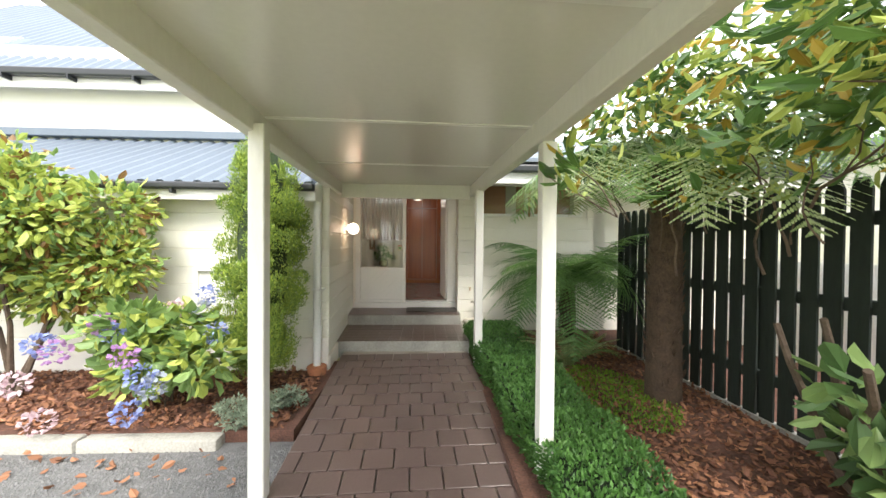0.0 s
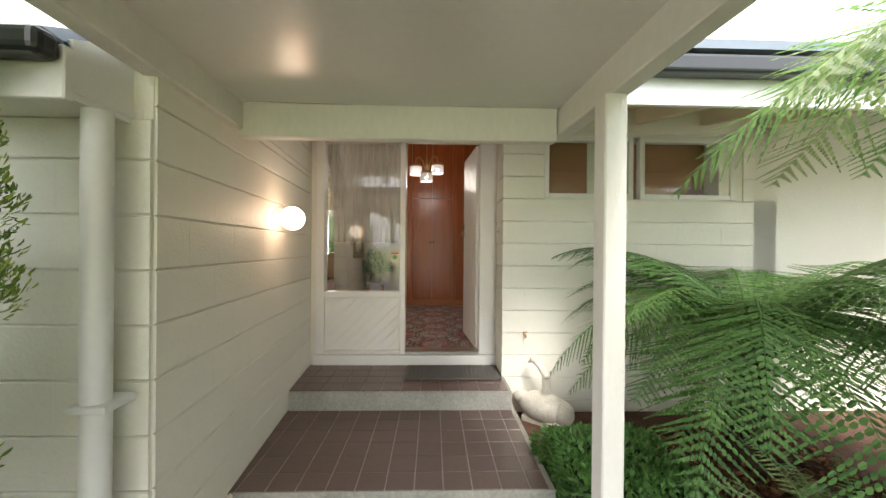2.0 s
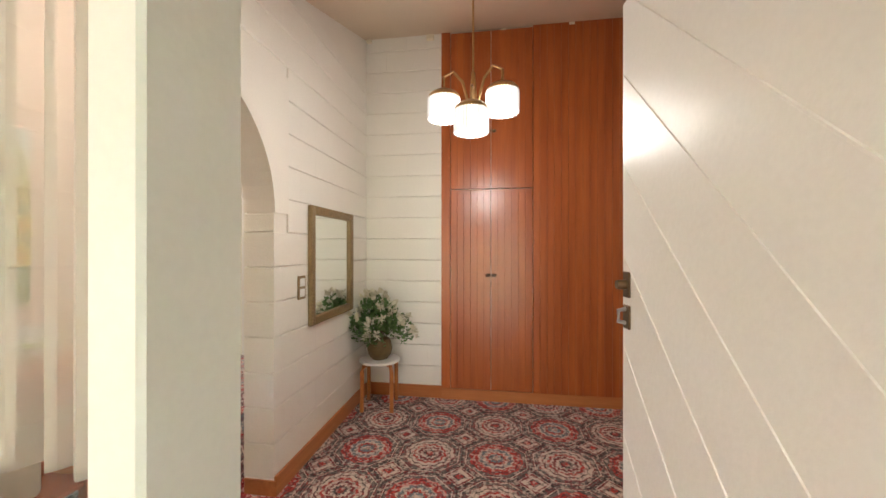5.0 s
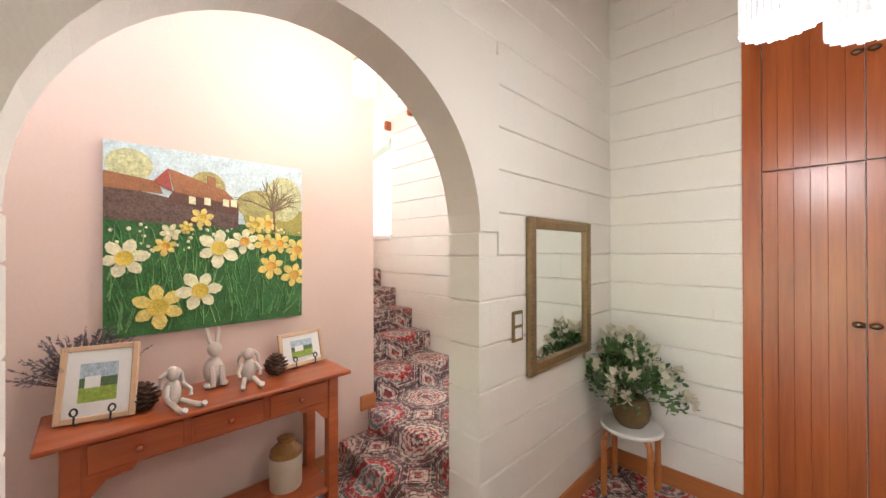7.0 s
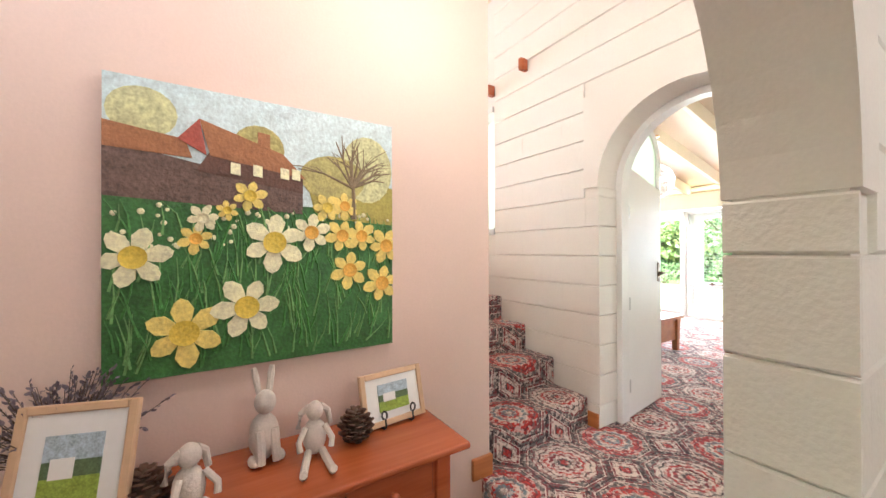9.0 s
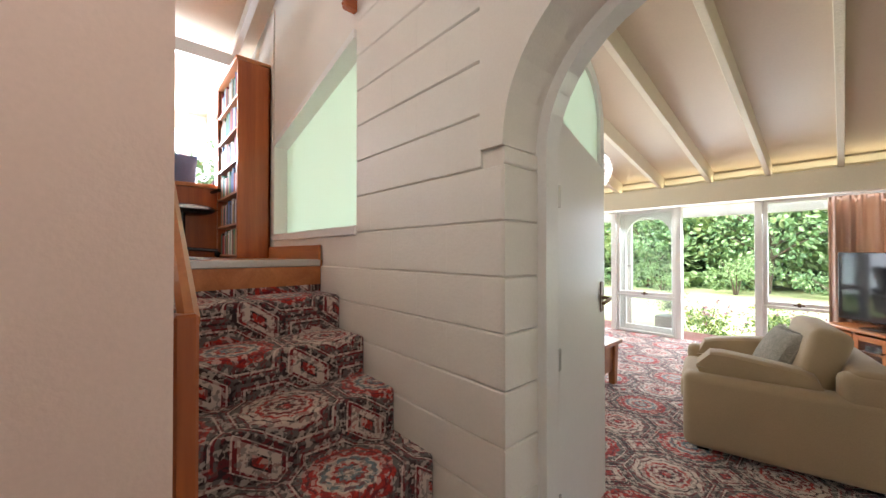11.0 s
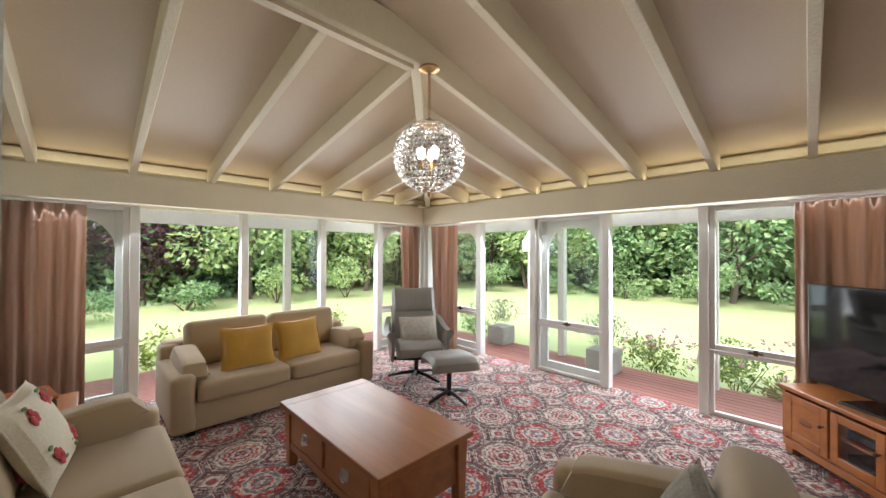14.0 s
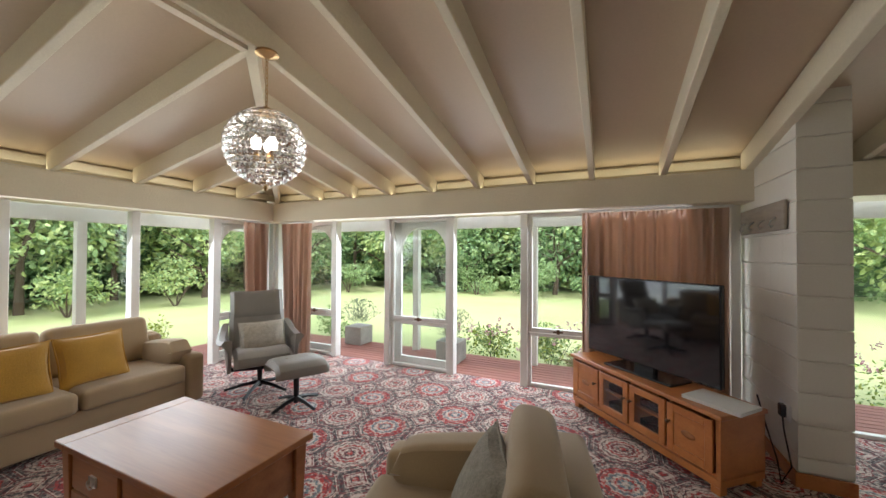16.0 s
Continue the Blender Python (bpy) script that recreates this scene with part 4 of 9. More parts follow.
GROUP_D = "french doors"
FOLDED = "white glazed door with arched light, folded back outside the glazed wall"
tagged(french_door("french_door", pose(-3.10, 8.0, 0.33, 0, 0, 180), 0.84, FOLDED), group=GROUP_D)
tagged(french_door("french_door", pose(-4.89, 8.0, 0.33, 0, 0, 180), 0.80, FOLDED), group=GROUP_D)
tagged(french_door("french_door", pose(-6.16, 6.99, 0.33, 0, 0, 90), 0.80, FOLDED), group=GROUP_D)
tagged(french_door("french_door", pose(-6.16, 4.15, 0.33, 0, 0, 270), 0.80, FOLDED), group=GROUP_D)


def curtain(name, axis, at, a0, a1, z0, z1, folds, label, amp=0.045, seed=1, gather=0.0):
    """A pleated hanging: a waved sheet with thickness and a gathered heading."""
    rnd = random.Random(seed)
    n = folds * 8
    rows = 14
    ph = [rnd.uniform(0.7, 1.3) for _ in range(folds + 1)]
    verts, faces = [], []
    for side in (0, 0.006):
        for j in range(rows + 1):
            f = j / rows
            z = z1 + (z0 - z1) * f
            for i in range(n + 1):
                u = i / n
                k = u * folds
                a = amp * (0.55 + 0.6 * f) * ph[int(min(k, folds))]
                if f < 0.06:
                    a *= 0.5
                off = a * math.sin(2 * math.pi * k + 0.5 * math.sin(3 * f + k)) + 0.012 * math.sin(9 * k + 2 * f)
                c = (a0 + a1) / 2
                pos = a0 + (a1 - a0) * u
                pos = c + (pos - c) * (1 - gather * math.sin(math.pi * f * 0.5))
                verts.append((pos, at + off + side, z) if axis == "y" else (at + off + side, pos, z))
    w = n + 1
    L = (rows + 1) * w
    for j in range(rows):
        for i in range(n):
            a = j * w + i
            faces.append((a, a + 1, a + w + 1, a + w))
            faces.append((L + a, L + a + w, L + a + w + 1, L + a + 1))
    me = bpy.data.meshes.new(name)
    me.from_pydata(verts, [], faces)
    me.polygons.foreach_set("use_smooth", [True] * len(me.polygons))
    me.materials.append(M["curtain"])
    cur = thing(name, label, "curtain", pose(0, 0, 0), "lounge curtains")
    ob = new("cloth", me)
    ob.parent = cur
    bm = B()
    if axis == "y":
        box(bm, a0 - 0.03, a1 + 0.03, at - 0.01, at + 0.01, z1 + 0.005, z1 + 0.025, 0.003)
    else:
        box(bm, at - 0.01, at + 0.01, a0 - 0.03, a1 + 0.03, z1 + 0.005, z1 + 0.025, 0.003)
    part("track", bm, M["white"], cur, "white curtain track")
    return cur


curtain("curtain", "y", 7.80, -1.62, -0.42, 0.34, 2.165, 13, "dusty pink satin curtain drawn behind the television", seed=2)
curtain("curtain", "y", 7.72, -5.72, -5.13, 0.33, 2.165, 6, "dusty pink satin curtain gathered in the corner", seed=4, gather=0.12)
curtain("curtain", "x", -5.90, 7.25, 7.66, 0.33, 2.165, 4, "dusty pink satin curtain gathered in the corner", seed=5, gather=0.1)
curtain("curtain", "x", -5.93, 3.36, 3.86, 0.33, 2.165, 6, "dusty pink satin curtain beside the side table", seed=6)

# ---- lounge: furniture ----


def sofa(m, w, label, group, depth=0.92, backs=2, name="sofa", arm_low=0.0):
    """A low square-armed sofa; it faces -y, its base centre at the origin."""
    s = thing(name, label, "sofa" if backs > 1 else "armchair", m @ Matrix.Diagonal((1, 1, 0.93, 1)), group)
    aw = 0.17
    part("base", box(B(), -w / 2 + 0.02, w / 2 - 0.02, -depth / 2 + 0.03, depth / 2 - 0.02, 0.05, 0.30, 0.02, 3), M["sofa"], s, smooth=True)
    part("backrest", box(B(), -w / 2 + 0.03, w / 2 - 0.03, depth / 2 - 0.20, depth / 2, 0.05, 0.68, 0.045, 4), M["sofa"], s, smooth=True)
    for sx in (-1, 1):
        x0, x1 = sorted((sx * w / 2, sx * (w / 2 - aw)))
        bm = B()
        box(bm, x0, x1, -depth / 2, depth / 2 - 0.02, 0.05, 0.53, 0.05, 4)
        box(bm, x0 + 0.01, x1 - 0.01, depth / 2 - 0.24, depth / 2 - 0.01, 0.40, 0.66, 0.05, 4)
        part("arm", bm, M["sofa"], s, smooth=True)
        ax = sx * (w / 2 - aw - 0.05)
        cb = cushion(B(), 0.60, 0.20, 0.24, Matrix.Translation((sx * (w / 2 - aw + 0.0), -0.10, 0.53)) @ Euler((0, radians(8 * sx), radians(90))).to_matrix().to_4x4(), 10, 0.9, 6)
        part("arm_cushion", cb, M["sofa"], s, "soft roll cushion on the arm", True)
        for y in (-depth / 2 + 0.1, depth / 2 - 0.1):
            part("foot", box(B(), sx * (w / 2 - 0.14) - 0.03, sx * (w / 2 - 0.14) + 0.03, y - 0.03, y + 0.03, 0.0, 0.06), M["black"], s)
    n = backs
    cw = (w - 2 * aw) / n
    for k in range(n):
        cx = -w / 2 + aw + cw * (k + 0.5)
        part("seat_cushion", box(B(), cx - cw / 2 + 0.005, cx + cw / 2 - 0.005, -depth / 2 - 0.02, depth / 2 - 0.18, 0.28, 0.45, 0.045, 4), M["sofa"], s, smooth=True)
        bc = box(B(), -cw / 2 + 0.01, cw / 2 - 0.01, -0.09, 0.09, -0.22, 0.22, 0.06, 4)
        bmesh.ops.transform(bc, matrix=Matrix.Translation((cx, depth / 2 - 0.27, 0.65)) @ Euler((radians(-14), 0, 0)).to_matrix().to_4x4(), verts=bc.verts)
        part("back_cushion", bc, M["sofa"], s, smooth=True)
    return s


def pillow(m, w, h, label, material, group="", fringe=False):
    p = thing("cushion", label, "cushion", m, group)
    part("cover", cushion(B(), w, h, 0.15, Matrix.Identity(4), 14, 0.6, 2.4), material, p, smooth=True)
    e = w / 2 - 0.01
    f = h / 2 - 0.01
    bm = B()
    pts = [(-e, -f, 0), (0, -f * 0.95, 0), (e, -f, 0), (e * 0.95, 0, 0), (e, f, 0), (0, f * 0.95, 0), (-e, f, 0), (-e * 0.95, 0, 0), (-e, -f, 0)]
    tube(bm, pts, 0.006, 6)
    part("piping", bm, material, p, smooth=True)
    return p


FLZ = 0.31
sofa(pose(-5.34, 5.22, FLZ, 0, 0, 90), 1.80, "beige suede two-seat sofa in front of the glazed wall", "lounge suite")
pillow(pose(-5.15, 4.93, 0.89, 70, 0, 85), 0.46, 0.42, "mustard yellow velvet cushion leaning on the sofa", M["mustard"], "mustard cushions")
pillow(pose(-5.16, 5.40, 0.89, 70, 0, 94), 0.46, 0.42, "mustard yellow velvet cushion leaning on the sofa", M["mustard"], "mustard cushions")
sofa(pose(-3.62, 3.74, FLZ, 0, 0, 180), 1.72, "beige suede sofa along the doorway wall", "lounge suite")
pillow(pose(-4.0, 3.72, 0.93, 66, 0, 172), 0.46, 0.44, "cream cushion printed with red flowers", mat("cream_printed_cotton", (0.62, 0.55, 0.42), 0.9, 0.15, 8, 90, 0.2))
_fc = [o for o in bpy.data.objects if o.name.startswith("cushion")][-1]
_fr1, _fg1 = mat("printed_red", (0.42, 0.05, 0.05), 0.9, 0.3, 30, 90, 0.1), mat("printed_green", (0.16, 0.22, 0.10), 0.9, 0.3, 30, 90, 0.1)
_rnd = random.Random(17)
for fx, fy in ((-0.11, 0.10), (0.09, 0.12), (0.0, -0.02), (-0.12, -0.10), (0.12, -0.09)):
    for side in (-1, 1):
        petals, sprig = B(), B()
        for k in range(5):
            a = 2 * math.pi * k / 5 + _rnd.random()
            ball(petals, (fx + 0.024 * math.cos(a), fy + 0.024 * math.sin(a), side * 0.062), 0.021, 8, 6, (1, 1, 0.35))
        part("printed_flower", petals, _fr1, _fc, "red printed flower", True)
        for k in range(3):
            a = _rnd.uniform(0, 6.28)
            ball(sprig, (fx + 0.06 * math.cos(a), fy + 0.06 * math.sin(a), side * 0.06), 0.018, 8, 6, (1.3, 0.5, 0.35))
        part("printed_leaves", sprig, _fg1, _fc, "green printed leaves", True)
# armchair by the camera's end of the room, facing the west lawn
ARM = pose(-1.84, 5.14, FLZ, 0, 0, -78)
sofa(ARM, 1.0, "beige suede armchair with a knitted cushion", "lounge suite", 0.92, 1, "armchair")
pillow(ARM @ pose(-0.02, 0.03, 0.56, 64, 0, 10), 0.44, 0.42, "grey-beige cable knit cushion on the armchair", M["greyknit"])


def coffee_table():
    t = thing("coffee_table", "golden brown wooden coffee table with drawers and metal ring pulls", "coffee table", pose(-3.51, 5.16, FLZ))
    w, d = 1.19, 0.66
    part("tabletop", box(B(), -w / 2, w / 2, -d / 2, d / 2, 0.385, 0.42, 0.006, 2), M["oak"], t)
    part("breadboard_end", box(B(), w / 2 - 0.10, w / 2 + 0.002, -d / 2 - 0.001, d / 2 + 0.001, 0.384, 0.4215, 0.004), M["oak"], t)
    part("breadboard_end", box(B(), -w / 2 - 0.002, -w / 2 + 0.10, -d / 2 - 0.001, d / 2 + 0.001, 0.384, 0.4215, 0.004), M["oak"], t)
    part("body", box(B(), -w / 2 + 0.05, w / 2 - 0.05, -d / 2 + 0.045, d / 2 - 0.045, 0.13, 0.384), M["oak"], t)
    for sx in (-1, 1):
        for sy in (-1, 1):
            x, y = sx * (w / 2 - 0.065), sy * (d / 2 - 0.06)
            bm = box(B(), x - 0.04, x + 0.04, y - 0.04, y + 0.04, 0.0, 0.385, 0.005)
            for v in bm.verts:
                if v.co.z < 0.05:
                    v.co.x = x + (v.co.x - x) * 0.7
                    v.co.y = y + (v.co.y - y) * 0.7
            part("leg", bm, M["oak"], t)
    for sy in (-1, 1):
        y = sy * (d / 2 - 0.045)
        part("rail", box(B(), -w / 2 + 0.1, w / 2 - 0.1, y - 0.012, y + 0.012, 0.12, 0.165, 0.003), M["oak"], t)
        for x0, x1 in ((-w / 2 + 0.12, -0.02), (0.02, w / 2 - 0.12)):
            dr = part("drawer_front", box(B(), x0, x1, y - 0.016, y + 0.016, 0.185, 0.365, 0.006), M["oak"], t)
            cx = (x0 + x1) / 2
            bm = B()
            yy = y + sy * 0.018
            box(bm, cx - 0.035, cx + 0.035, yy - 0.004, yy + 0.004, 0.25, 0.305, 0.01, 2)
            pts = [(cx + 0.028 * math.cos(a), yy + sy * 0.014, 0.275 + 0.028 * math.sin(a)) for a in [math.pi * (1 + k / 10) for k in range(11)]]
            tube(bm, [(cx - 0.028, yy, 0.285)] + pts + [(cx + 0.028, yy, 0.285)], 0.004, 6)
            part("ring_pull", bm, M["steel"], dr, "metal ring pull", True)
    return t


coffee_table()


def swivel_base(t, r, col_h, legs=5):
    part("column", rod(B(), (0, 0, 0.03), (0, 0, col_h), 0.022, 0.028), M["blackmetal"], t, smooth=True)
    for k in range(legs):
        a = 2 * math.pi * k / legs + 0.4
        bm = B()
        tube(bm, [(0.01 * math.cos(a), 0.01 * math.sin(a), 0.075), (r * 0.5 * math.cos(a), r * 0.5 * math.sin(a), 0.055), (r * math.cos(a), r * math.sin(a), 0.018)], lambda s: 0.022 - 0.008 * s, 6)
        part("base_arm", bm, M["blackmetal"], t, "dark metal star base arm", True)


def pad(profile, half, thick, m, n=14, side=1.0):
    """An upholstered pad: a profile of (along, up) swept across its width, rounded at the sides and hollow in the middle."""
    bm = B()
    grid = []
    for k in range(n + 1):
        u = 2 * k / n - 1
        f = (1 - abs(u) ** 5) ** 0.5
        row_t, row_b = [], []
        for i, (y, z) in enumerate(profile):
            e = (1 - abs(2 * i / (len(profile) - 1) - 1) ** 6) ** 0.5
            a = profile[max(0, i - 1)]
            b = profile[min(len(profile) - 1, i + 1)]
            t = Vector((0, b[0] - a[0], b[1] - a[1])).normalized()
            nn = Vector((0, -t.z, t.y))
            c = Vector((u * half, y, z)) + nn * 0.035 * side * u * u
            row_t.append(bm.verts.new(m @ (c + nn * thick / 2 * f * e)))
            row_b.append(bm.verts.new(m @ (c - nn * thick / 2 * f * e)))
        grid.append((row_t, row_b))
    for k in range(n):
        for r in (0, 1):
            for i in range(len(profile) - 1):
                bm.faces.new((grid[k][r][i], grid[k + 1][r][i], grid[k + 1][r][i + 1], grid[k][r][i + 1]))
    bmesh.ops.remove_doubles(bm, verts=list(bm.verts), dist=0.0008)
    return bm


def curve_profile(pts, n=16):
    """A smooth line through a few points."""
    out = []
    for k in range(n + 1):
        f = k / n * (len(pts) - 1)
        i = min(int(f), len(pts) - 2)
        q = f - i
        p0, p1, p2, p3 = pts[max(0, i - 1)], pts[i], pts[i + 1], pts[min(len(pts) - 1, i + 2)]
        out.append(tuple(0.5 * (2 * b + (c - a) * q + (2 * a - 5 * b + 4 * c - d) * q * q + (3 * b - a - 3 * c + d) * q ** 3) for a, b, c, d in zip(p0, p1, p2, p3)))
    return out


def recliner():
    one = Matrix.Identity(4)
    t = thing("recliner_chair", "grey leather swivel recliner with wing-shaped padded arms", "recliner", pose(-4.74, 6.60, FLZ, 0, 0, 58), "reclining chair set")
    swivel_base(t, 0.33, 0.26)
    part("under_frame", tube(B(), [(-0.29, 0.12, 0.30), (-0.26, 0.0, 0.24), (0, -0.02, 0.225), (0.26, 0.0, 0.24), (0.29, 0.12, 0.30)], 0.022, 8), M["blackmetal"], t, smooth=True)
    part("seat", pad(curve_profile([(-0.34, 0.33), (-0.31, 0.405), (-0.1, 0.40), (0.12, 0.365), (0.22, 0.37)]), 0.265, 0.13, one, side=0.6), M["taupe"], t, smooth=True)
    part("backrest", pad(curve_profile([(0.16, 0.34), (0.22, 0.46), (0.27, 0.62), (0.32, 0.77)]), 0.275, 0.13, one, side=1.3), M["taupe"], t, smooth=True)
    part("headrest", pad(curve_profile([(0.295, 0.70), (0.325, 0.80), (0.365, 0.91), (0.40, 0.985)]), 0.265, 0.16, one, side=1.3), M["taupe"], t, "wrinkled padded headrest", True)
    for k, x in enumerate((-0.2, -0.13, -0.06, 0.0, 0.06, 0.13, 0.2)):
        part("pleat", tube(B(), [(x, 0.245, 0.765), (x * 0.95, 0.242, 0.80), (x * 0.85, 0.262, 0.86 + 0.01 * (k % 3))], lambda q: 0.008 * (1 - 0.7 * q), 6), M["taupe"], t, smooth=True)
    for sx in (-1, 1):
        rows = []
        bm = B()
        prof = curve_profile([(0.27, 0.66), (0.12, 0.575), (-0.08, 0.555), (-0.26, 0.575), (-0.36, 0.60)], 14)
        for k, (y, z) in enumerate(prof):
            f = k / (len(prof) - 1)
            low = 0.30 - 0.04 * math.sin(math.pi * f) + 0.20 * max(0.0, f - 0.72) / 0.28
            flare = 0.05 * math.sin(math.pi * min(1, f * 1.2)) + 0.05 * max(0, f - 0.7)
            rows.append([bm.verts.new((sx * (0.28 + o), y, zz)) for o, zz in ((0.0, low), (0.0, z - 0.04), (-0.01 + flare, z + 0.012), (0.045 + flare, z + 0.014), (0.07 + flare, z - 0.018), (0.05, z - 0.07), (0.03, low))])
        for a, b in zip(rows, rows[1:]):
            for i in range(7):
                bm.faces.new((a[i], a[(i + 1) % 7], b[(i + 1) % 7], b[i]))
        bm.faces.new(rows[0])
        bm.faces.new(rows[-1])
        part("arm", bm, M["taupe"], t, "padded leather arm curving outward", True)
    f = thing("footstool", "grey leather footstool on a dark star base", "footstool", pose(-4.06, 6.45, FLZ, 0, 0, 62), "reclining chair set")
    swivel_base(f, 0.25, 0.33, 4)
    part("pad", pad(curve_profile([(-0.22, 0.33), (-0.20, 0.40), (0.0, 0.395), (0.2, 0.365), (0.22, 0.30)]), 0.235, 0.12, one, side=0.2), M["taupe"], f, smooth=True)
    tb = B()
    tube(tb, [(-0.10, 0, 0.453), (0.0, 0, 0.45), (0.10, 0, 0.453)], 0.005, 6)
    part("seam", tb, M["bronze"], f)
    pillow(pose(-4.70, 6.60, 0.86, 64, 0, 62), 0.46, 0.36, "cream patterned cushion on the recliner", M["cream_cush"])


recliner()


def tv_cabinet():
    a = Vector((-1.69, 7.58))
    b = Vector((-0.775, 6.54))
    ang = math.degrees(math.atan2(b.y - a.y, b.x - a.x))
    w = (b - a).length
    c = (a + b) / 2
    back = Vector((math.cos(radians(ang + 90)), math.sin(radians(ang + 90)))) * 0.19
    t = thing("tv_cabinet", "honey coloured wooden television cabinet with glazed doors", "tv cabinet", pose(c.x + back.x, c.y + back.y, FLZ, 0, 0, ang))
    d, h = 0.38, 0.49
    w -= 0.02
    part("top", box(B(), -w / 2 - 0.02, w / 2 + 0.02, -d / 2 - 0.02, d / 2, h - 0.03, h, 0.008, 2), M["honey"], t)
    part("plinth", box(B(), -w / 2, w / 2, -d / 2, d / 2, 0.05, 0.10, 0.004), M["honey"], t)
    bm = B()
    box(bm, -w / 2, -w / 2 + 0.025, -d / 2, d / 2, 0.10, h - 0.03)
    box(bm, w / 2 - 0.025, w / 2, -d / 2, d / 2, 0.10, h - 0.03)
    box(bm, -w / 2, w / 2, d / 2 - 0.015, d / 2, 0.10, h - 0.03)
    box(bm, -w / 2, w / 2, -d / 2 + 0.02, d / 2, 0.10, 0.12)
    for x in (-w / 4, w / 4, 0):
        box(bm, x - 0.01, x + 0.01, -d / 2 + 0.02, d / 2, 0.12, h - 0.03)
    part("carcase", bm, M["honey"], t)
    for x in (-w / 2 + 0.04, w / 2 - 0.04):
        for y in (-d / 2 + 0.04, d / 2 - 0.04):
            part("foot", box(B(), x - 0.03, x + 0.03, y - 0.03, y + 0.03, 0, 0.05, 0.004), M["honey"], t)
    for k in range(4):
        x0 = -w / 2 + 0.03 + (w - 0.06) / 4 * k + 0.008
        x1 = x0 + (w - 0.06) / 4 - 0.016
        z0, z1 = 0.125, h - 0.05
        y = -d / 2 - 0.004
        bm = B()
        for u0, u1, v0, v1 in ((x0, x0 + 0.05, z0, z1), (x1 - 0.05, x1, z0, z1), (x0 + 0.05, x1 - 0.05, z0, z0 + 0.05), (x0 + 0.05, x1 - 0.05, z1 - 0.05, z1)):
            box(bm, u0, u1, y - 0.01, y + 0.01, v0, v1, 0.003)
        dr = part("door", bm, M["honey"], t)
        if k in (0, 3):
            part("panel", box(B(), x0 + 0.048, x1 - 0.048, y - 0.006, y + 0.006, z0 + 0.048, z1 - 0.048, 0.005), M["honey"], dr)
            part("inlay", ball(B(), ((x0 + x1) / 2, y - 0.008, (z0 + z1) / 2), 0.05, 16, 8, (1, 0.08, 0.45)), M["oak"], dr, "carved oval inlay", True)
        else:
            g = part("glass", box(B(), x0 + 0.048, x1 - 0.048, y - 0.002, y + 0.002, z0 + 0.048, z1 - 0.048), M["glass"], dr)
            part("shelf", box(B(), x0, x1, -d / 2 + 0.03, d / 2 - 0.02, 0.27, 0.285), M["honey"], t)
            part("media_player", box(B(), x0 + 0.03, x1 - 0.03, -d / 2 + 0.06, d / 2 - 0.08, 0.286, 0.34, 0.004), M["black"], t, "black media player on the shelf")
            part("media_player", box(B(), x0 + 0.03, x1 - 0.03, -d / 2 + 0.06, d / 2 - 0.08, 0.122, 0.19, 0.004), M["black"], t, "black media player on the shelf")
        kx = x1 - 0.025 if k in (0, 1) else x0 + 0.025
        part("knob", ball(rod(B(), (kx, y - 0.03, 0.32), (kx, y - 0.008, 0.32), 0.006), (kx, y - 0.035, 0.32), 0.013, 12, 8), M["bronze"], dr, smooth=True)
    M_tv = t.matrix_world.copy()
    tv = thing("television", "large black flat screen television on a black stand", "television", pose(-1.13, 7.21, FLZ + h, 0, 0, -43))
    part("bezel", box(B(), -0.575, 0.575, 0.0, 0.04, 0.06, 0.75, 0.008, 2), M["black"], tv)
    part("screen", box(B(), -0.563, 0.563, -0.003, 0.002, 0.075, 0.738), M["screen"], tv)
    part("neck", box(B(), -0.09, 0.09, 0.01, 0.06, 0.01, 0.12, 0.01, 2), M["black"], tv)
    part("foot", box(B(), -0.30, 0.30, -0.10, 0.14, 0.0, 0.016, 0.006, 2), M["black"], tv)
    part("rear_housing", box(B(), -0.45, 0.45, 0.04, 0.08, 0.15, 0.65, 0.015, 2), M["black"], tv)
    lp = thing("laptop", "closed white laptop on the cabinet", "laptop", M_tv @ pose(0.56, -0.02, h, 0, 0, 8))
    part("body", box(B(), -0.17, 0.17, -0.12, 0.12, 0.0, 0.012, 0.005, 2), M["pvc"], lp)
    part("lid", box(B(), -0.17, 0.17, -0.12, 0.12, 0.014, 0.024, 0.005, 2), M["pvc"], lp)
    cb = thing("power_cable", "black power cable hanging behind the cabinet", "cable", pose(0, 0, 0))
    part("cord", tube(B(), [(-0.46, 7.05, 0.80), (-0.42, 7.02, 0.6), (-0.38, 6.98, 0.42), (-0.40, 6.86, 0.33), (-0.36, 6.83, 0.45), (-0.345, 6.98, 0.62), (-0.33, 7.05, 0.72)], 0.005, 6), M["black"], cb, smooth=True)
    part("plug", box(B(), -0.345, -0.312, 7.02, 7.08, 0.68, 0.76, 0.008, 2), M["black"], cb)
    pw = thing("wall_socket", "white double wall socket", "socket", pose(-0.308, 7.05, 0.72))
    part("plate", box(B(), -0.009, 0.0, -0.08, 0.08, -0.055, 0.055, 0.004), M["pvc"], pw)


tv_cabinet()


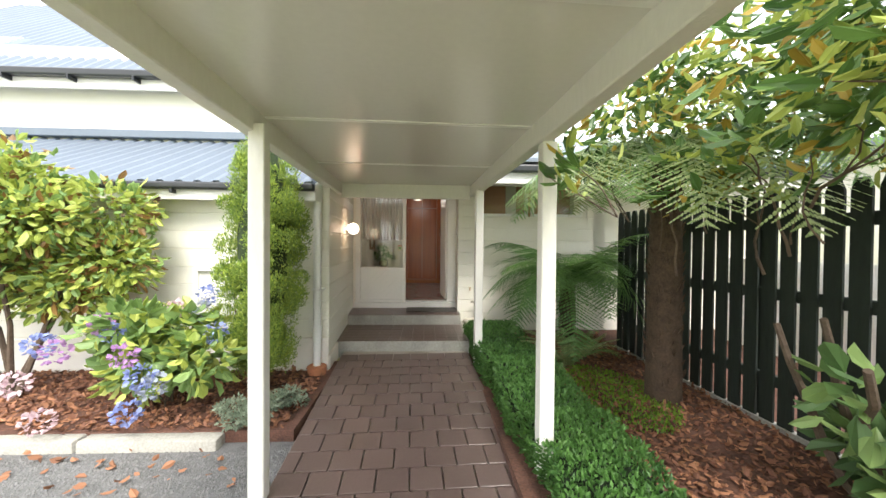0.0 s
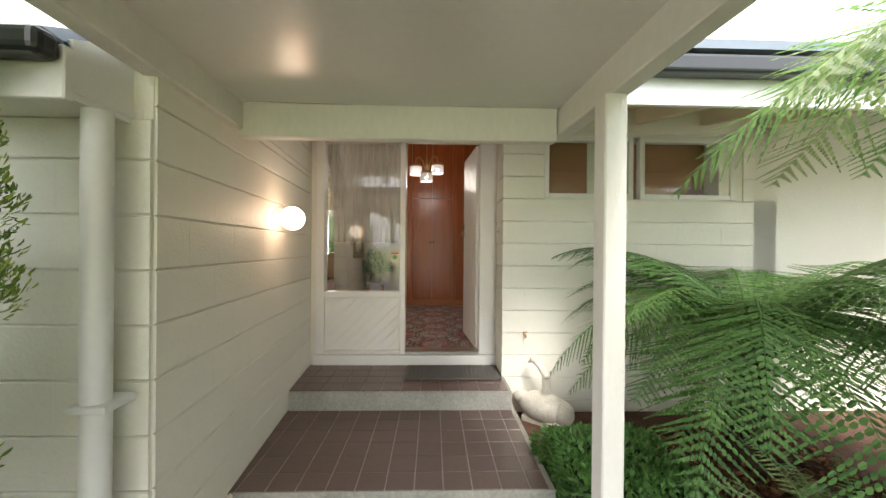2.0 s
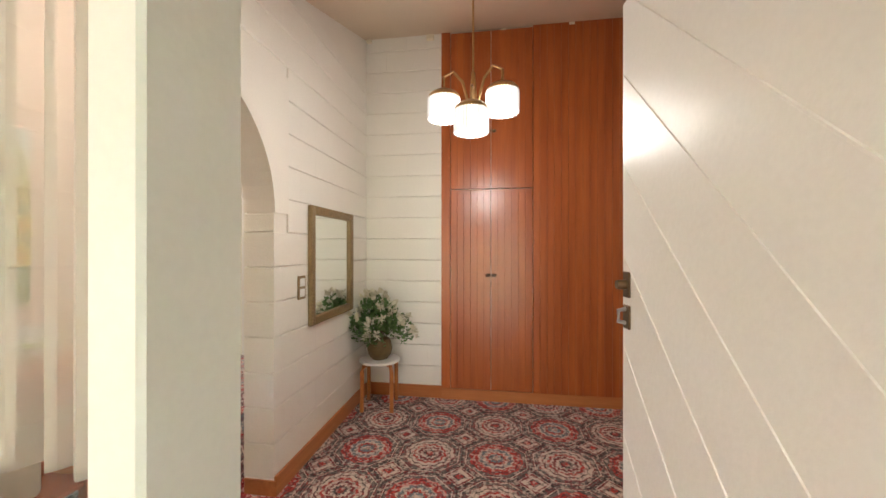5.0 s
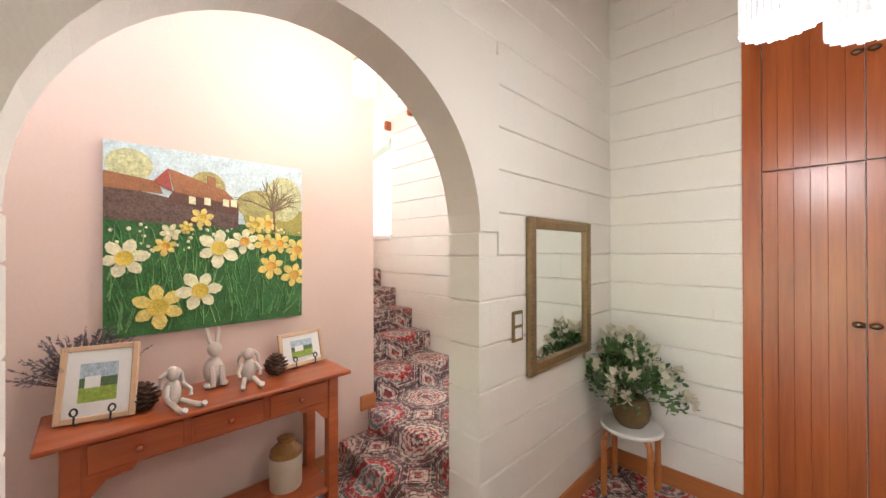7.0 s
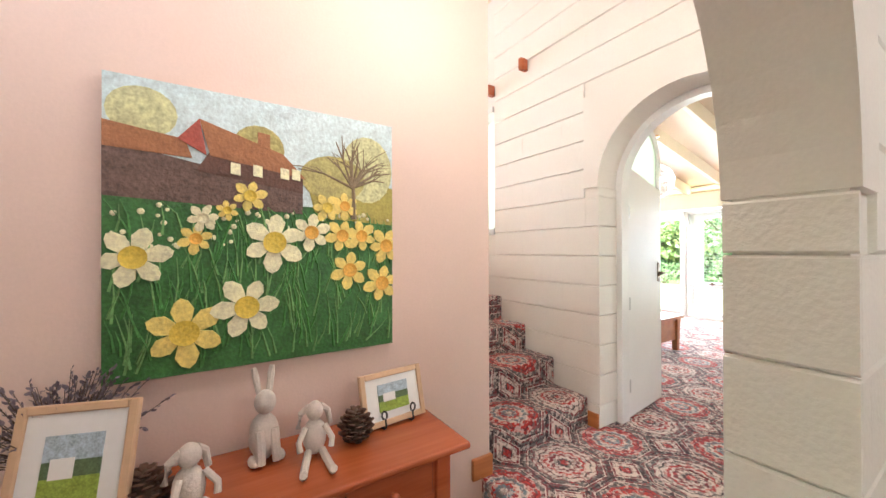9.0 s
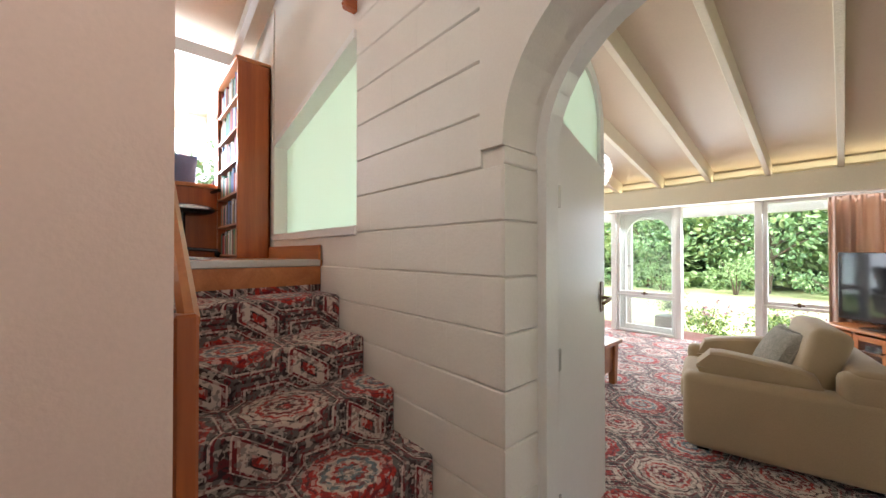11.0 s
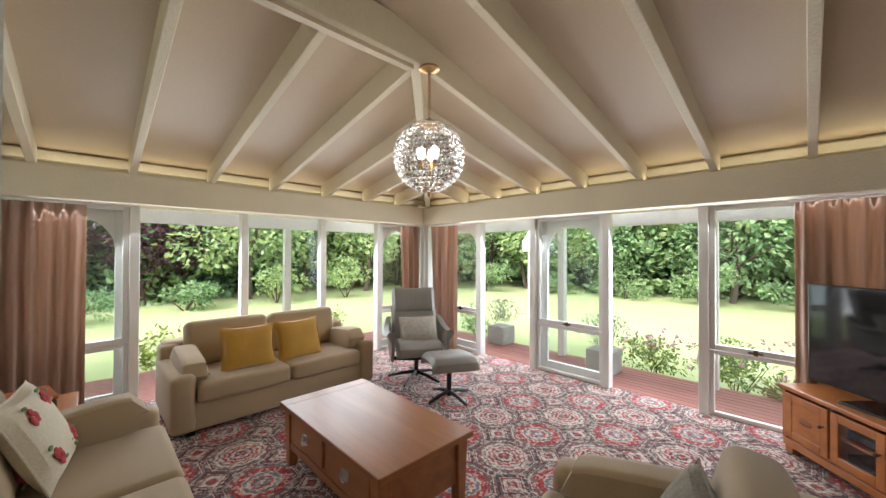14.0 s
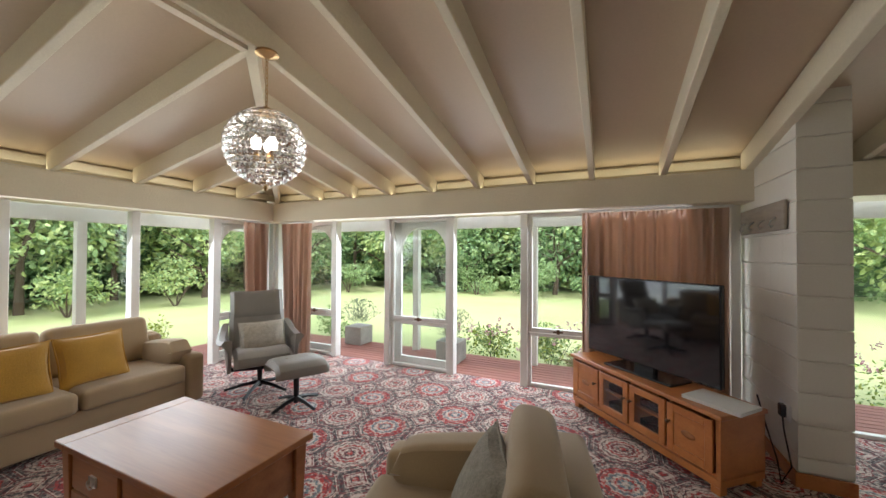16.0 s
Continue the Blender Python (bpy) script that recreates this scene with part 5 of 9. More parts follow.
def chandelier():
    c = thing("crystal_pendant", "round crystal globe pendant hanging on a brass chain", "pendant lamp", pose(-3.20, 5.39, 2.36))
    r = 0.215
    part("ceiling_rose", lathe(B(), [(0.0, 0.56), (0.06, 0.56), (0.065, 0.545), (0.02, 0.525), (0.0, 0.525)], 20), M["brass"], c, smooth=True)
    for k in range(13):
        bm = B()
        z = 0.235 + 0.0235 * k
        pts = []
        for a in range(9):
            t = 2 * math.pi * a / 8
            h = 0.015 * math.cos(t)
            s = 0.008 * math.sin(t)
            pts.append((s, 0, z + h) if k % 2 else (0, s, z + h))
        tube(bm, pts, 0.0025, 5)
        part("chain_link", bm, M["brass"], c, smooth=True)
    part("cap", lathe(B(), [(0.0, 0.235), (0.02, 0.235), (0.025, 0.22), (0.07, 0.21), (0.075, 0.20), (0.0, 0.20)], 20), M["brass"], c, smooth=True)
    part("finial", lathe(B(), [(0.0, -0.255), (0.006, -0.25), (0.014, -0.235), (0.008, -0.225), (0.03, -0.215), (0.04, -0.205), (0.0, -0.20)], 16), M["brass"], c, smooth=True)
    verts, faces = [], []
    rings = 17
    for i in range(rings):
        th = math.pi * (i + 0.9) / (rings + 0.8)
        z, rr = r * math.cos(th), r * math.sin(th)
        band = 7 <= i <= 9
        n = max(8, int(2 * math.pi * rr / (0.030 if not band else 0.030)))
        for k in range(n):
            a = 2 * math.pi * (k + 0.5 * (i % 2)) / n
            out = Vector((math.sin(th) * math.cos(a), math.sin(th) * math.sin(a), math.cos(th)))
            tang = Vector((-math.sin(a), math.cos(a), 0))
            upv = out.cross(tang)
            cen = out * r
            w, h = 0.0125, 0.016
            base = len(verts)
            for su, sv, so in ((-1, -1, 0), (1, -1, 0), (1, 1, 0), (-1, 1, 0)):
                verts.append(tuple(cen + tang * su * w + upv * sv * h))
            verts.append(tuple(cen + out * 0.010))
            verts.append(tuple(cen - out * 0.008))
            for q in range(4):
                faces.append((base + q, base + (q + 1) % 4, base + 4))
                faces.append((base + (q + 1) % 4, base + q, base + 5))
    me = bpy.data.meshes.new("crystals")
    me.from_pydata(verts, [], faces)
    me.materials.append(M["crystal"])
    ob = tagged(new("crystal", me), "cut crystal beads strung over the globe", kind="stuff")
    ob.parent = c
    ob.visible_shadow = False
    for z in (-0.15, -0.075, 0.0, 0.075, 0.15):
        rr = math.sqrt(r * r - z * z) - 0.004
        part("hoop", tube(B(), [(rr * math.cos(2 * math.pi * k / 32), rr * math.sin(2 * math.pi * k / 32), z) for k in range(33)], 0.003, 5), M["bronze"], c)
    for k in range(3):
        a = 2 * math.pi * k / 3
        part("bulb", ball(B(), (0.05 * math.cos(a), 0.05 * math.sin(a), 0.02), 0.028, 12, 8, (1, 1, 1.5)), BULB, c, "glowing bulb", True)
        part("bulb_holder", rod(B(), (0.05 * math.cos(a), 0.05 * math.sin(a), -0.08), (0.05 * math.cos(a), 0.05 * math.sin(a), -0.02), 0.014), M["brass"], c)


BULB = glow("warm_bulb", (1.0, 0.9, 0.75), 7.0)
chandelier()


def side_table():
    t = thing("side_table", "small orange wooden side table beside the curtain", "side table", pose(-4.78, 3.62, FLZ))
    part("top", box(B(), -0.22, 0.22, -0.22, 0.22, 0.48, 0.51, 0.006, 2), M["honey"], t)
    part("apron", box(B(), -0.19, 0.19, -0.19, 0.19, 0.40, 0.48), M["honey"], t)
    for x in (-0.18, 0.18):
        for y in (-0.18, 0.18):
            part("leg", box(B(), x - 0.02, x + 0.02, y - 0.02, y + 0.02, 0, 0.48, 0.003), M["honey"], t)
    b = thing("wooden_box", "dark wooden box on the side table", "box", pose(-4.76, 3.64, FLZ + 0.51, 0, 0, 12))
    part("body", box(B(), -0.13, 0.13, -0.09, 0.09, 0.0, 0.07, 0.004), M["bronze"], b)
    part("lid", box(B(), -0.135, 0.135, -0.095, 0.095, 0.072, 0.10, 0.006), M["cherry"], b)


side_table()


def hook_rack():
    t = thing("coat_rack", "weathered driftwood coat rack with hooks on the pier", "coat rack", pose(-0.309, 7.42, 2.02))
    part("board", box(B(), -0.022, 0.0, -0.42, 0.42, -0.10, 0.10, 0.006), mat("bleached_driftwood", (0.36, 0.31, 0.25), 0.8, 0.3, 6, 40, 0.4, stretch=(1, 0.2, 1)), t)
    for k in range(4):
        y = -0.30 + 0.2 * k
        bm = B()
        tube(bm, [(-0.024, y, -0.01), (-0.05, y, -0.03), (-0.06, y, -0.06), (-0.05, y, -0.075), (-0.04, y, -0.065)], 0.006, 6)
        part("hook", bm, M["steel"], t, smooth=True)


hook_rack()

# ---- front door, sidelight ----
FY = 0.06
fw = thing("front_window", "white timber sidelight with glass and a diagonal boarded panel below", "window", pose(0, 0, 0), kind="structure")
bm = B()
for x0, x1, z0, z1 in ((-0.882, -0.80, 0.0, 2.158), (-0.066, -0.011, 0.0, 2.158), (0.715, 0.862, 0.0, 2.158), (-0.80, -0.066, 2.10, 2.158), (-0.011, 0.715, 2.09, 2.158), (-0.80, -0.066, 0.0, 0.035), (-0.80, -0.066, 0.555, 0.61)):
    box(bm, x0, x1, FY - 0.02, FY + 0.10, z0, z1, 0.005)
part("frame", bm, M["white"], fw)
g = part("pane", box(B(), -0.80, -0.066, FY + 0.035, FY + 0.041, 0.605, 2.105), M["glass"], fw)
g.visible_shadow = False
part("lower_panel", box(B(), -0.80, -0.066, FY + 0.025, FY + 0.05, 0.02, 0.56), M["white"], fw)
for k in range(10):
    x = -1.10 + 0.115 * k
    a, b = max(-0.795, x), min(-0.072, x + 0.5)
    if b - a < 0.05:
        continue
    bm = B()
    rod(bm, (a, FY + 0.024, 0.05 + (a - x)), (b, FY + 0.024, 0.05 + (b - x)), 0.004, seg=6)
    part("board_joint", bm, M["white"], fw)
part("threshold", box(B(), -0.011, 0.715, FY - 0.02, FY + 0.13, 0.0, 0.03, 0.004), M["steel"], fw, "metal door threshold")
sg = thing("window_sticker", "small square warning sticker on the glass", "sticker", pose(-0.115, FY + 0.033, 0.95))
part("paper", box(B(), -0.045, 0.035, -0.001, 0.001, -0.05, 0.05), mat("sticker_paper", (0.7, 0.68, 0.5), 0.6), sg)
part("red_band", box(B(), -0.04, 0.03, -0.0025, -0.001, 0.03, 0.045), mat("sticker_red", (0.5, 0.05, 0.04), 0.6), sg)
part("emblem", ball(B(), (-0.005, -0.0015, -0.002), 0.022, 16, 8, (1, 0.06, 1)), mat("sticker_green", (0.1, 0.3, 0.08), 0.6), sg)
nc = thing("net_curtain", "white net curtain behind the entrance glass", "curtain", pose(0, 0, 0))
verts, faces = [], []
n = 80
for j in range(2):
    for i in range(n + 1):
        u = i / n
        verts.append((-0.79 + 0.715 * u, FY + 0.14 + 0.018 * math.sin(u * 75) + 0.006 * math.sin(u * 31), 2.095 - 1.0 * j))
for i in range(n):
    faces.append((i, i + 1, n + 2 + i, n + 1 + i))
me = bpy.data.meshes.new("net_cloth")
me.from_pydata(verts, [], faces)
_net = bpy.data.materials.new("sheer_net")
_net.use_nodes = True
_nn = _net.node_tree
_t, _d, _x = _nn.nodes.new("ShaderNodeBsdfTransparent"), _nn.nodes.new("ShaderNodeBsdfTranslucent"), _nn.nodes.new("ShaderNodeMixShader")
_d.inputs[0].default_value = (0.8, 0.78, 0.72, 1)
_x.inputs[0].default_value = 0.55
_nn.links.new(_t.outputs[0], _x.inputs[1])
_nn.links.new(_d.outputs[0], _x.inputs[2])
_nn.links.new(_x.outputs[0], _nn.nodes["Material Output"].inputs[0])
me.materials.append(_net)
ob = new("net_cloth", me)
ob.parent = nc
ob.visible_shadow = False


def front_door():
    d = thing("door_front", "white painted front door standing open with brass lock plates", "door", pose(0.708, 0.15, 0.035, 0, 0, 95.0))
    w, h = 0.71, 2.045
    part("leaf", box(B(), 0, w, -0.02, 0.02, 0, h, 0.003), M["white"], d)
    for k in range(12):
        z = -0.62 + 0.25 * k
        a, b = max(0.0, (0.03 - z) / 1.0), min(w, h - z)
        z0, z1 = z + a, z + b
        if z0 < h - 0.05 and b > a:
            bm = B()
            rod(bm, (a + 0.01, 0.0195, z0), (b - 0.01, 0.0195, min(h - 0.02, z1)), 0.0035, seg=6)
            part("board_joint", bm, M["white"], d)
    for s in (-1, 1):
        for z0, z1 in ((1.23, 1.30), (1.145, 1.21)):
            part("lock_plate", box(B(), w - 0.05, w - 0.014, min(0.02 * s, 0.026 * s), max(0.02 * s, 0.026 * s), z0, z1, 0.002), M["bronze"], d, "worn bronze lock plate")
        bm = B()
        tube(bm, [(w - 0.032, 0.02 * s, 1.20), (w - 0.032, 0.045 * s, 1.195), (w - 0.032, 0.045 * s, 1.165), (w - 0.032, 0.02 * s, 1.16)], 0.006, 8)

        part("pull_handle", bm, M["steel"], d, "metal pull handle", True)
        part("lock_knob", rod(B(), (w - 0.032, 0.024 * s, 1.265), (w - 0.032, 0.05 * s, 1.265), 0.014, 0.012), M["bronze"], d, smooth=True)
    for z in (0.25, 1.0, 1.75):
        part("hinge", rod(B(), (-0.006, -0.026, z - 0.05), (-0.006, -0.026, z + 0.05), 0.008), M["steel"], d)


front_door()


def globe_wall_lamp():
    t = thing("wall_lamp", "glowing white glass globe wall lamp on the porch wall", "wall lamp", pose(-0.852, -0.935, 1.245))
    part("wall_plate", lathe(B(), [(0.0, 0.0), (0.05, 0.0), (0.05, 0.015), (0.03, 0.03), (0.022, 0.07), (0.0, 0.07)], 20, Euler((0, radians(90), 0)).to_matrix().to_4x4()), M["white"], t, smooth=True)
    part("arm", tube(B(), [(0.02, 0, 0.06), (0.05, 0, 0.05), (0.07, 0, 0.02)], 0.016, 8), M["white"], t, smooth=True)
    g = part("globe", ball(B(), (0.125, 0, -0.005), 0.082, 24, 16), glow("lit_opal_globe", (1.0, 0.86, 0.66), 2.2), t, "lit opal glass globe", True)
    g.visible_shadow = False


globe_wall_lamp()

dm = thing("door_mat", "grey ribbed doormat on the top step", "doormat", pose(0.44, -0.22, -0.094))
part("pad", box(B(), -0.42, 0.42, -0.17, 0.19, 0.0, 0.012, 0.005), M["mat"], dm)
for k in range(22):
    part("rib", box(B(), -0.41 + 0.038 * k, -0.385 + 0.038 * k, -0.165, 0.185, 0.012, 0.017, 0.002), M["mat"], dm)

tap = thing("garden_tap", "small brass garden tap on the block wall", "tap", pose(1.08, -0.28, 0.28))
part("spout", tube(B(), [(0, 0, 0), (0, -0.04, 0), (0, -0.06, -0.02)], 0.01, 8), M["brass"], tap, smooth=True)
part("handle", rod(B(), (-0.02, -0.03, 0.02), (0.02, -0.03, 0.02), 0.006), M["brass"], tap)
bell = thing("door_bell", "white doorbell push beside the front door", "doorbell", pose(0.878, -0.12, 1.20))
part("plate", box(B(), -0.012, 0.0, -0.02, 0.02, -0.05, 0.05, 0.004), M["pvc"], bell)
part("button", rod(B(), (-0.018, 0, 0), (-0.012, 0, 0), 0.009), M["bronze"], bell)

# awning windows of the east wall
for x0, x1 in ((1.25, 2.06), (2.12, 3.0)):
    w = thing("front_room_window", "high white timber window in the block wall, terracotta sheet behind its glass", "window", pose(0, 0, 0), "high windows", kind="structure")
    pane_frame(w, "frame", "y", -0.25, x0, x1, 1.50, 2.06, 0.045, 0.07)
    glass_pane(w, "y", -0.245, x0 + 0.04, x1 - 0.04, 1.54, 2.02)
# terracotta sheet added just behind the glass, standing in for the room
bm = B()
box(bm, 1.1, 2.86, -0.082, -0.03, 1.0, 2.5)
struct("wall_front_room", bm, mat("terracotta_backing", (0.36, 0.17, 0.09), 0.6, 0.08, 2, 60, 0.05), "plain terracotta sheet added close behind the high windows")

# ---- foyer ----


def wardrobe():
    t = thing("wardrobe", "tall built-in orange rimu panelled wardrobe with double doors", "wardrobe", pose(0, 0, 0))
    part("plinth", box(B(), -0.22, 1.72, 3.10, 3.135, 0.0, 0.10, 0.003), M["orange_x"], t)
    part("side_panel", box(B(), -0.222, -0.14, 3.108, 3.136, 0.10, 3.42), M["orange"], t)
    for nm, x0, x1, z0, z1 in (("door", -0.135, 0.235, 0.105, 1.945), ("door", 0.239, 0.61, 0.105, 1.945), ("upper_door", -0.135, 0.235, 1.953, 3.40), ("upper_door", 0.239, 0.61, 1.953, 3.40)):
        n = 6
        wv = (x1 - x0) / n
        d = part(nm, box(B(), x0, x1, 3.110, 3.128, z0, z1), M["orange"], t)
        for k in range(n):
            part("board", box(B(), x0 + wv * k + 0.0004, x0 + wv * (k + 1) - 0.0004, 3.102, 3.112, z0, z1, 0.001), M["orange"], d)
        kx = x1 - 0.025 if x1 < 0.3 else x0 + 0.025
        kz = 1.16 if z0 < 1 else 2.47
        part("knob", ball(rod(B(), (kx, 3.075, kz), (kx, 3.104, kz), 0.008), (kx, 3.07, kz), 0.019, 12, 8, (1.2, 0.7, 0.8)), M["bronze"], d, "dark wooden knob", True)
    for k in range(18):
        x0 = 0.614 + 0.0615 * k
        part("panel_board", box(B(), x0, x0 + 0.0603, 3.102, 3.130, 0.10, 3.42, 0.0015), M["orange"], t)


wardrobe()


def mirror():
    t = thing("wall_mirror", "rectangular mirror in a moulded antique gilt frame", "mirror", pose(-0.958, 2.37, 1.286))
    w, h = 0.355, 0.405
    part("glass", box(B(), 0.006, 0.010, -w + 0.055, w - 0.055, -h + 0.055, h - 0.055), M["mirror"], t)
    for y0, y1, z0, z1 in ((-w, -w + 0.06, -h, h), (w - 0.06, w, -h, h), (-w + 0.06, w - 0.06, h - 0.06, h), (-w + 0.06, w - 0.06, -h, -h + 0.06)):
        fr = part("frame_side", box(B(), 0.0, 0.03, y0, y1, z0, z1, 0.008, 2), M["gilt"], t, smooth=True)
    for s in (-1, 1):
        for k in range(34):
            z = -h + 0.02 + 0.0235 * k
            part("bead", ball(B(), (0.03, s * (w - 0.012), z), 0.009, 6, 4, (0.6, 1, 0.9)), M["gilt"], t, smooth=True)
        for k in range(26):
            y = -w + 0.07 + 0.0225 * k
            part("bead", ball(B(), (0.03, y, s * (h - 0.012)), 0.009, 6, 4, (0.6, 0.9, 1)), M["gilt"], t, smooth=True)


mirror()
sw = thing("light_switch", "white double light switch in a brass surround", "light switch", pose(-0.958, 1.935, 1.15))
part("surround", box(B(), 0.0, 0.008, -0.045, 0.045, -0.075, 0.075, 0.003), M["gilt"], sw)
for z in (-0.033, 0.033):
    part("rocker", box(B(), 0.006, 0.014, -0.028, 0.028, z - 0.026, z + 0.026, 0.004), M["pvc"], sw)


def leaves(name, pts, size, material, parent, label="", seed=1, aspect=0.5, droop=0.4, fold=0.25, kind="stuff"):
    """Many small folded leaves at the given points, (place, outward way) each."""
    rnd = random.Random(seed)
    verts, faces = [], []
    for p, out in pts:
        s = size * rnd.uniform(0.6, 1.25)
        d = Vector((out[0] + rnd.gauss(0, 0.55), out[1] + rnd.gauss(0, 0.55), out[2] + rnd.gauss(0, 0.45) - droop * rnd.random()))
        if d.length < 1e-3:
            d = Vector((0, 0, 1))
        d.normalize()
        a = d.cross(Vector((rnd.gauss(0, 1), rnd.gauss(0, 1), rnd.gauss(0, 1) + 1.5)))
        if a.length < 1e-3:
            a = Vector((1, 0, 0))
        a.normalize()
        nrm = d.cross(a)
        p = Vector(p)
        w = s * aspect / 2
        b = len(verts)
        verts += [tuple(p), tuple(p + d * s * 0.35 + a * w + nrm * w * fold), tuple(p + d * s * 0.75 + a * w * 0.8 + nrm * w * fold), tuple(p + d * s - nrm * s * 0.08), tuple(p + d * s * 0.75 - a * w * 0.8 + nrm * w * fold), tuple(p + d * s * 0.35 - a * w + nrm * w * fold)]
        faces += [(b, b + 1, b + 2, b + 3), (b, b + 3, b + 4, b + 5)]
    me = bpy.data.meshes.new(name)
    me.from_pydata(verts, [], faces)
    me.materials.append(material)
    ob = tagged(new(name, me), label, kind=kind)
    ob.parent = parent
    return ob


L_DARK = leaf_mat("deep_green_leaf", (0.045, 0.10, 0.03), (0.16, 0.28, 0.10))
L_MID = leaf_mat("mid_green_leaf", (0.09, 0.17, 0.045), (0.28, 0.41, 0.14))
L_LIME = leaf_mat("yellow_green_leaf", (0.18, 0.26, 0.04), (0.52, 0.58, 0.14))
L_RED = leaf_mat("bronze_red_leaf", (0.10, 0.05, 0.02), (0.30, 0.17, 0.05))
L_WHITE = leaf_mat("cream_petal", (0.55, 0.50, 0.35), (0.75, 0.72, 0.58))


def stool_and_flowers():
    s = thing("stool", "small round white stool with pale birch legs", "stool", pose(-0.745, 2.88, 0))
    part("seat", lathe(B(), [(0.0, 0.40), (0.17, 0.40), (0.178, 0.408), (0.178, 0.418), (0.17, 0.425), (0.0, 0.425)], 28), M["white"], s, smooth=True)
    for k in range(4):
        a = math.pi / 2 * k + 0.9
        c, sn = math.cos(a), math.sin(a)
        part("leg", tube(B(), [(0.12 * c, 0.12 * sn, 0.395), (0.165 * c, 0.165 * sn, 0.385), (0.18 * c, 0.18 * sn, 0.34), (0.182 * c, 0.182 * sn, 0.0)], 0.018, 8), M["honey"], s, "bent birch leg", True)
    f = thing("flower_pot", "brown woven pot with cream artificial flowers", "flower pot", pose(-0.745, 2.88, 0.425))
    part("pot", lathe(B(), [(0.0, 0.0), (0.07, 0.0), (0.10, 0.04), (0.112, 0.09), (0.10, 0.15), (0.085, 0.175), (0.075, 0.175), (0.07, 0.15), (0.0, 0.15)], 24), mat("brown_woven_pot", (0.15, 0.10, 0.035), 0.7, 0.35, 30, 90, 0.6, stretch=(1, 1, 3)), f, smooth=True)
    rnd = random.Random(8)
    pts, fl = [], []
    stems = B()
    for k in range(60):
        a, e = rnd.uniform(0, 6.28), rnd.uniform(0.1, 1.45)
        l = rnd.uniform(0.14, 0.30) * (1.15 if e > 1.1 else 1)
        tip = Vector((math.cos(a) * math.cos(e) * l * 0.95, math.sin(a) * math.cos(e) * l * 0.95, 0.18 + math.sin(e) * l * 0.95))
        if tip.x < -0.2:
            tip.x = -0.2
        tip.y = min(tip.y, 0.2)
        if k % 2 == 0:
            rod(stems, (0, 0, 0.15), tip, 0.003, 0.002, 5)
        out = (tip - Vector((0, 0, 0.12))).normalized()
        for q in range(26):
            pts.append((tip + Vector((rnd.gauss(0, 0.035), rnd.gauss(0, 0.035), rnd.gauss(0, 0.03))), out))
        if rnd.random() < 0.85:
            for q in range(10):
                fl.append((tip + out * 0.085 + Vector((rnd.gauss(0, 0.012), rnd.gauss(0, 0.012), rnd.gauss(0, 0.012))), Vector((rnd.gauss(0, 1), rnd.gauss(0, 1), rnd.gauss(0, 1))).normalized() + out))
    part("stem", stems, M["bark"], f)
    leaves("foliage", pts, 0.043, L_DARK, f, "green leaves", 3)
    leaves("blossom", fl, 0.046, L_WHITE, f, "cream blossoms", 4, 0.8)


stool_and_flowers()

SHADE = glow("lit_glass_fringe_shade", (1.0, 0.95, 0.88), 0.05)


def fringe_shade(parent, c, r, h):
    part("shade_cap", lathe(B(), [(0.0, h + 0.03), (r * 0.25, h + 0.03), (r * 0.8, h + 0.012), (r, h - 0.006), (r, h - 0.02), (0.0, h - 0.02)], 24, Matrix.Translation(c)), M["brass"], parent, smooth=True)
    bm = B()
    n = 36
    for k in range(n):
        a = 2 * math.pi * k / n
        x, y = c[0] + r * 0.97 * math.cos(a), c[1] + r * 0.97 * math.sin(a)
        rod(bm, (x, y, c[2] - 0.003 * (k % 2)), (x, y, c[2] + h - 0.02), r * 0.085, seg=6)
    s = tagged(part("shade", bm, SHADE, parent), "lit glass rod fringe shade", kind="stuff")
    s.visible_shadow = False
    b = part("bulb", ball(B(), (c[0], c[1], c[2] + h * 0.45), r * 0.3, 12, 8), BULB, parent, "glowing bulb", True)
    b.visible_shadow = False


def foyer_chandelier():
    x0, y0 = FOY
    t = thing("chandelier", "three-arm brass ceiling lamp with lit fringed glass shades", "chandelier", pose(x0, y0, 0))
    zt = slope_front(y0)
    part("chain", rod(B(), (0, 0, 2.35), (0, 0, zt), 0.006), M["brass"], t)
    part("ceiling_rose", lathe(B(), [(0.0, zt - 0.05), (0.02, zt - 0.05), (0.05, zt - 0.01), (0.05, zt + 0.03), (0.0, zt + 0.03)], 20), M["brass"], t, smooth=True)
    part("stem", lathe(B(), [(0.0, 2.13), (0.012, 2.14), (0.03, 2.16), (0.014, 2.19), (0.02, 2.24), (0.01, 2.36), (0.0, 2.37)], 16), M["brass"], t, smooth=True)
    for a, dz in ((192, 0.0), (348, 0.02), (270, -0.12)):
        c, s = math.cos(radians(a)), math.sin(radians(a))
        r = 0.16
        part("arm", tube(B(), [(0.02 * c, 0.02 * s, 2.17), (0.06 * c, 0.06 * s, 2.31 + dz / 2), (0.11 * c, 0.11 * s, 2.36 + dz), (r * c, r * s, 2.33 + dz), (r * c, r * s, 2.25 + dz)], 0.008, 8), M["brass"], t, smooth=True)
        fringe_shade(t, (r * c, r * s, 2.10 + dz), 0.085, 0.13)


FOY = (0.155, 1.75)
foyer_chandelier()

# ---- hall ----


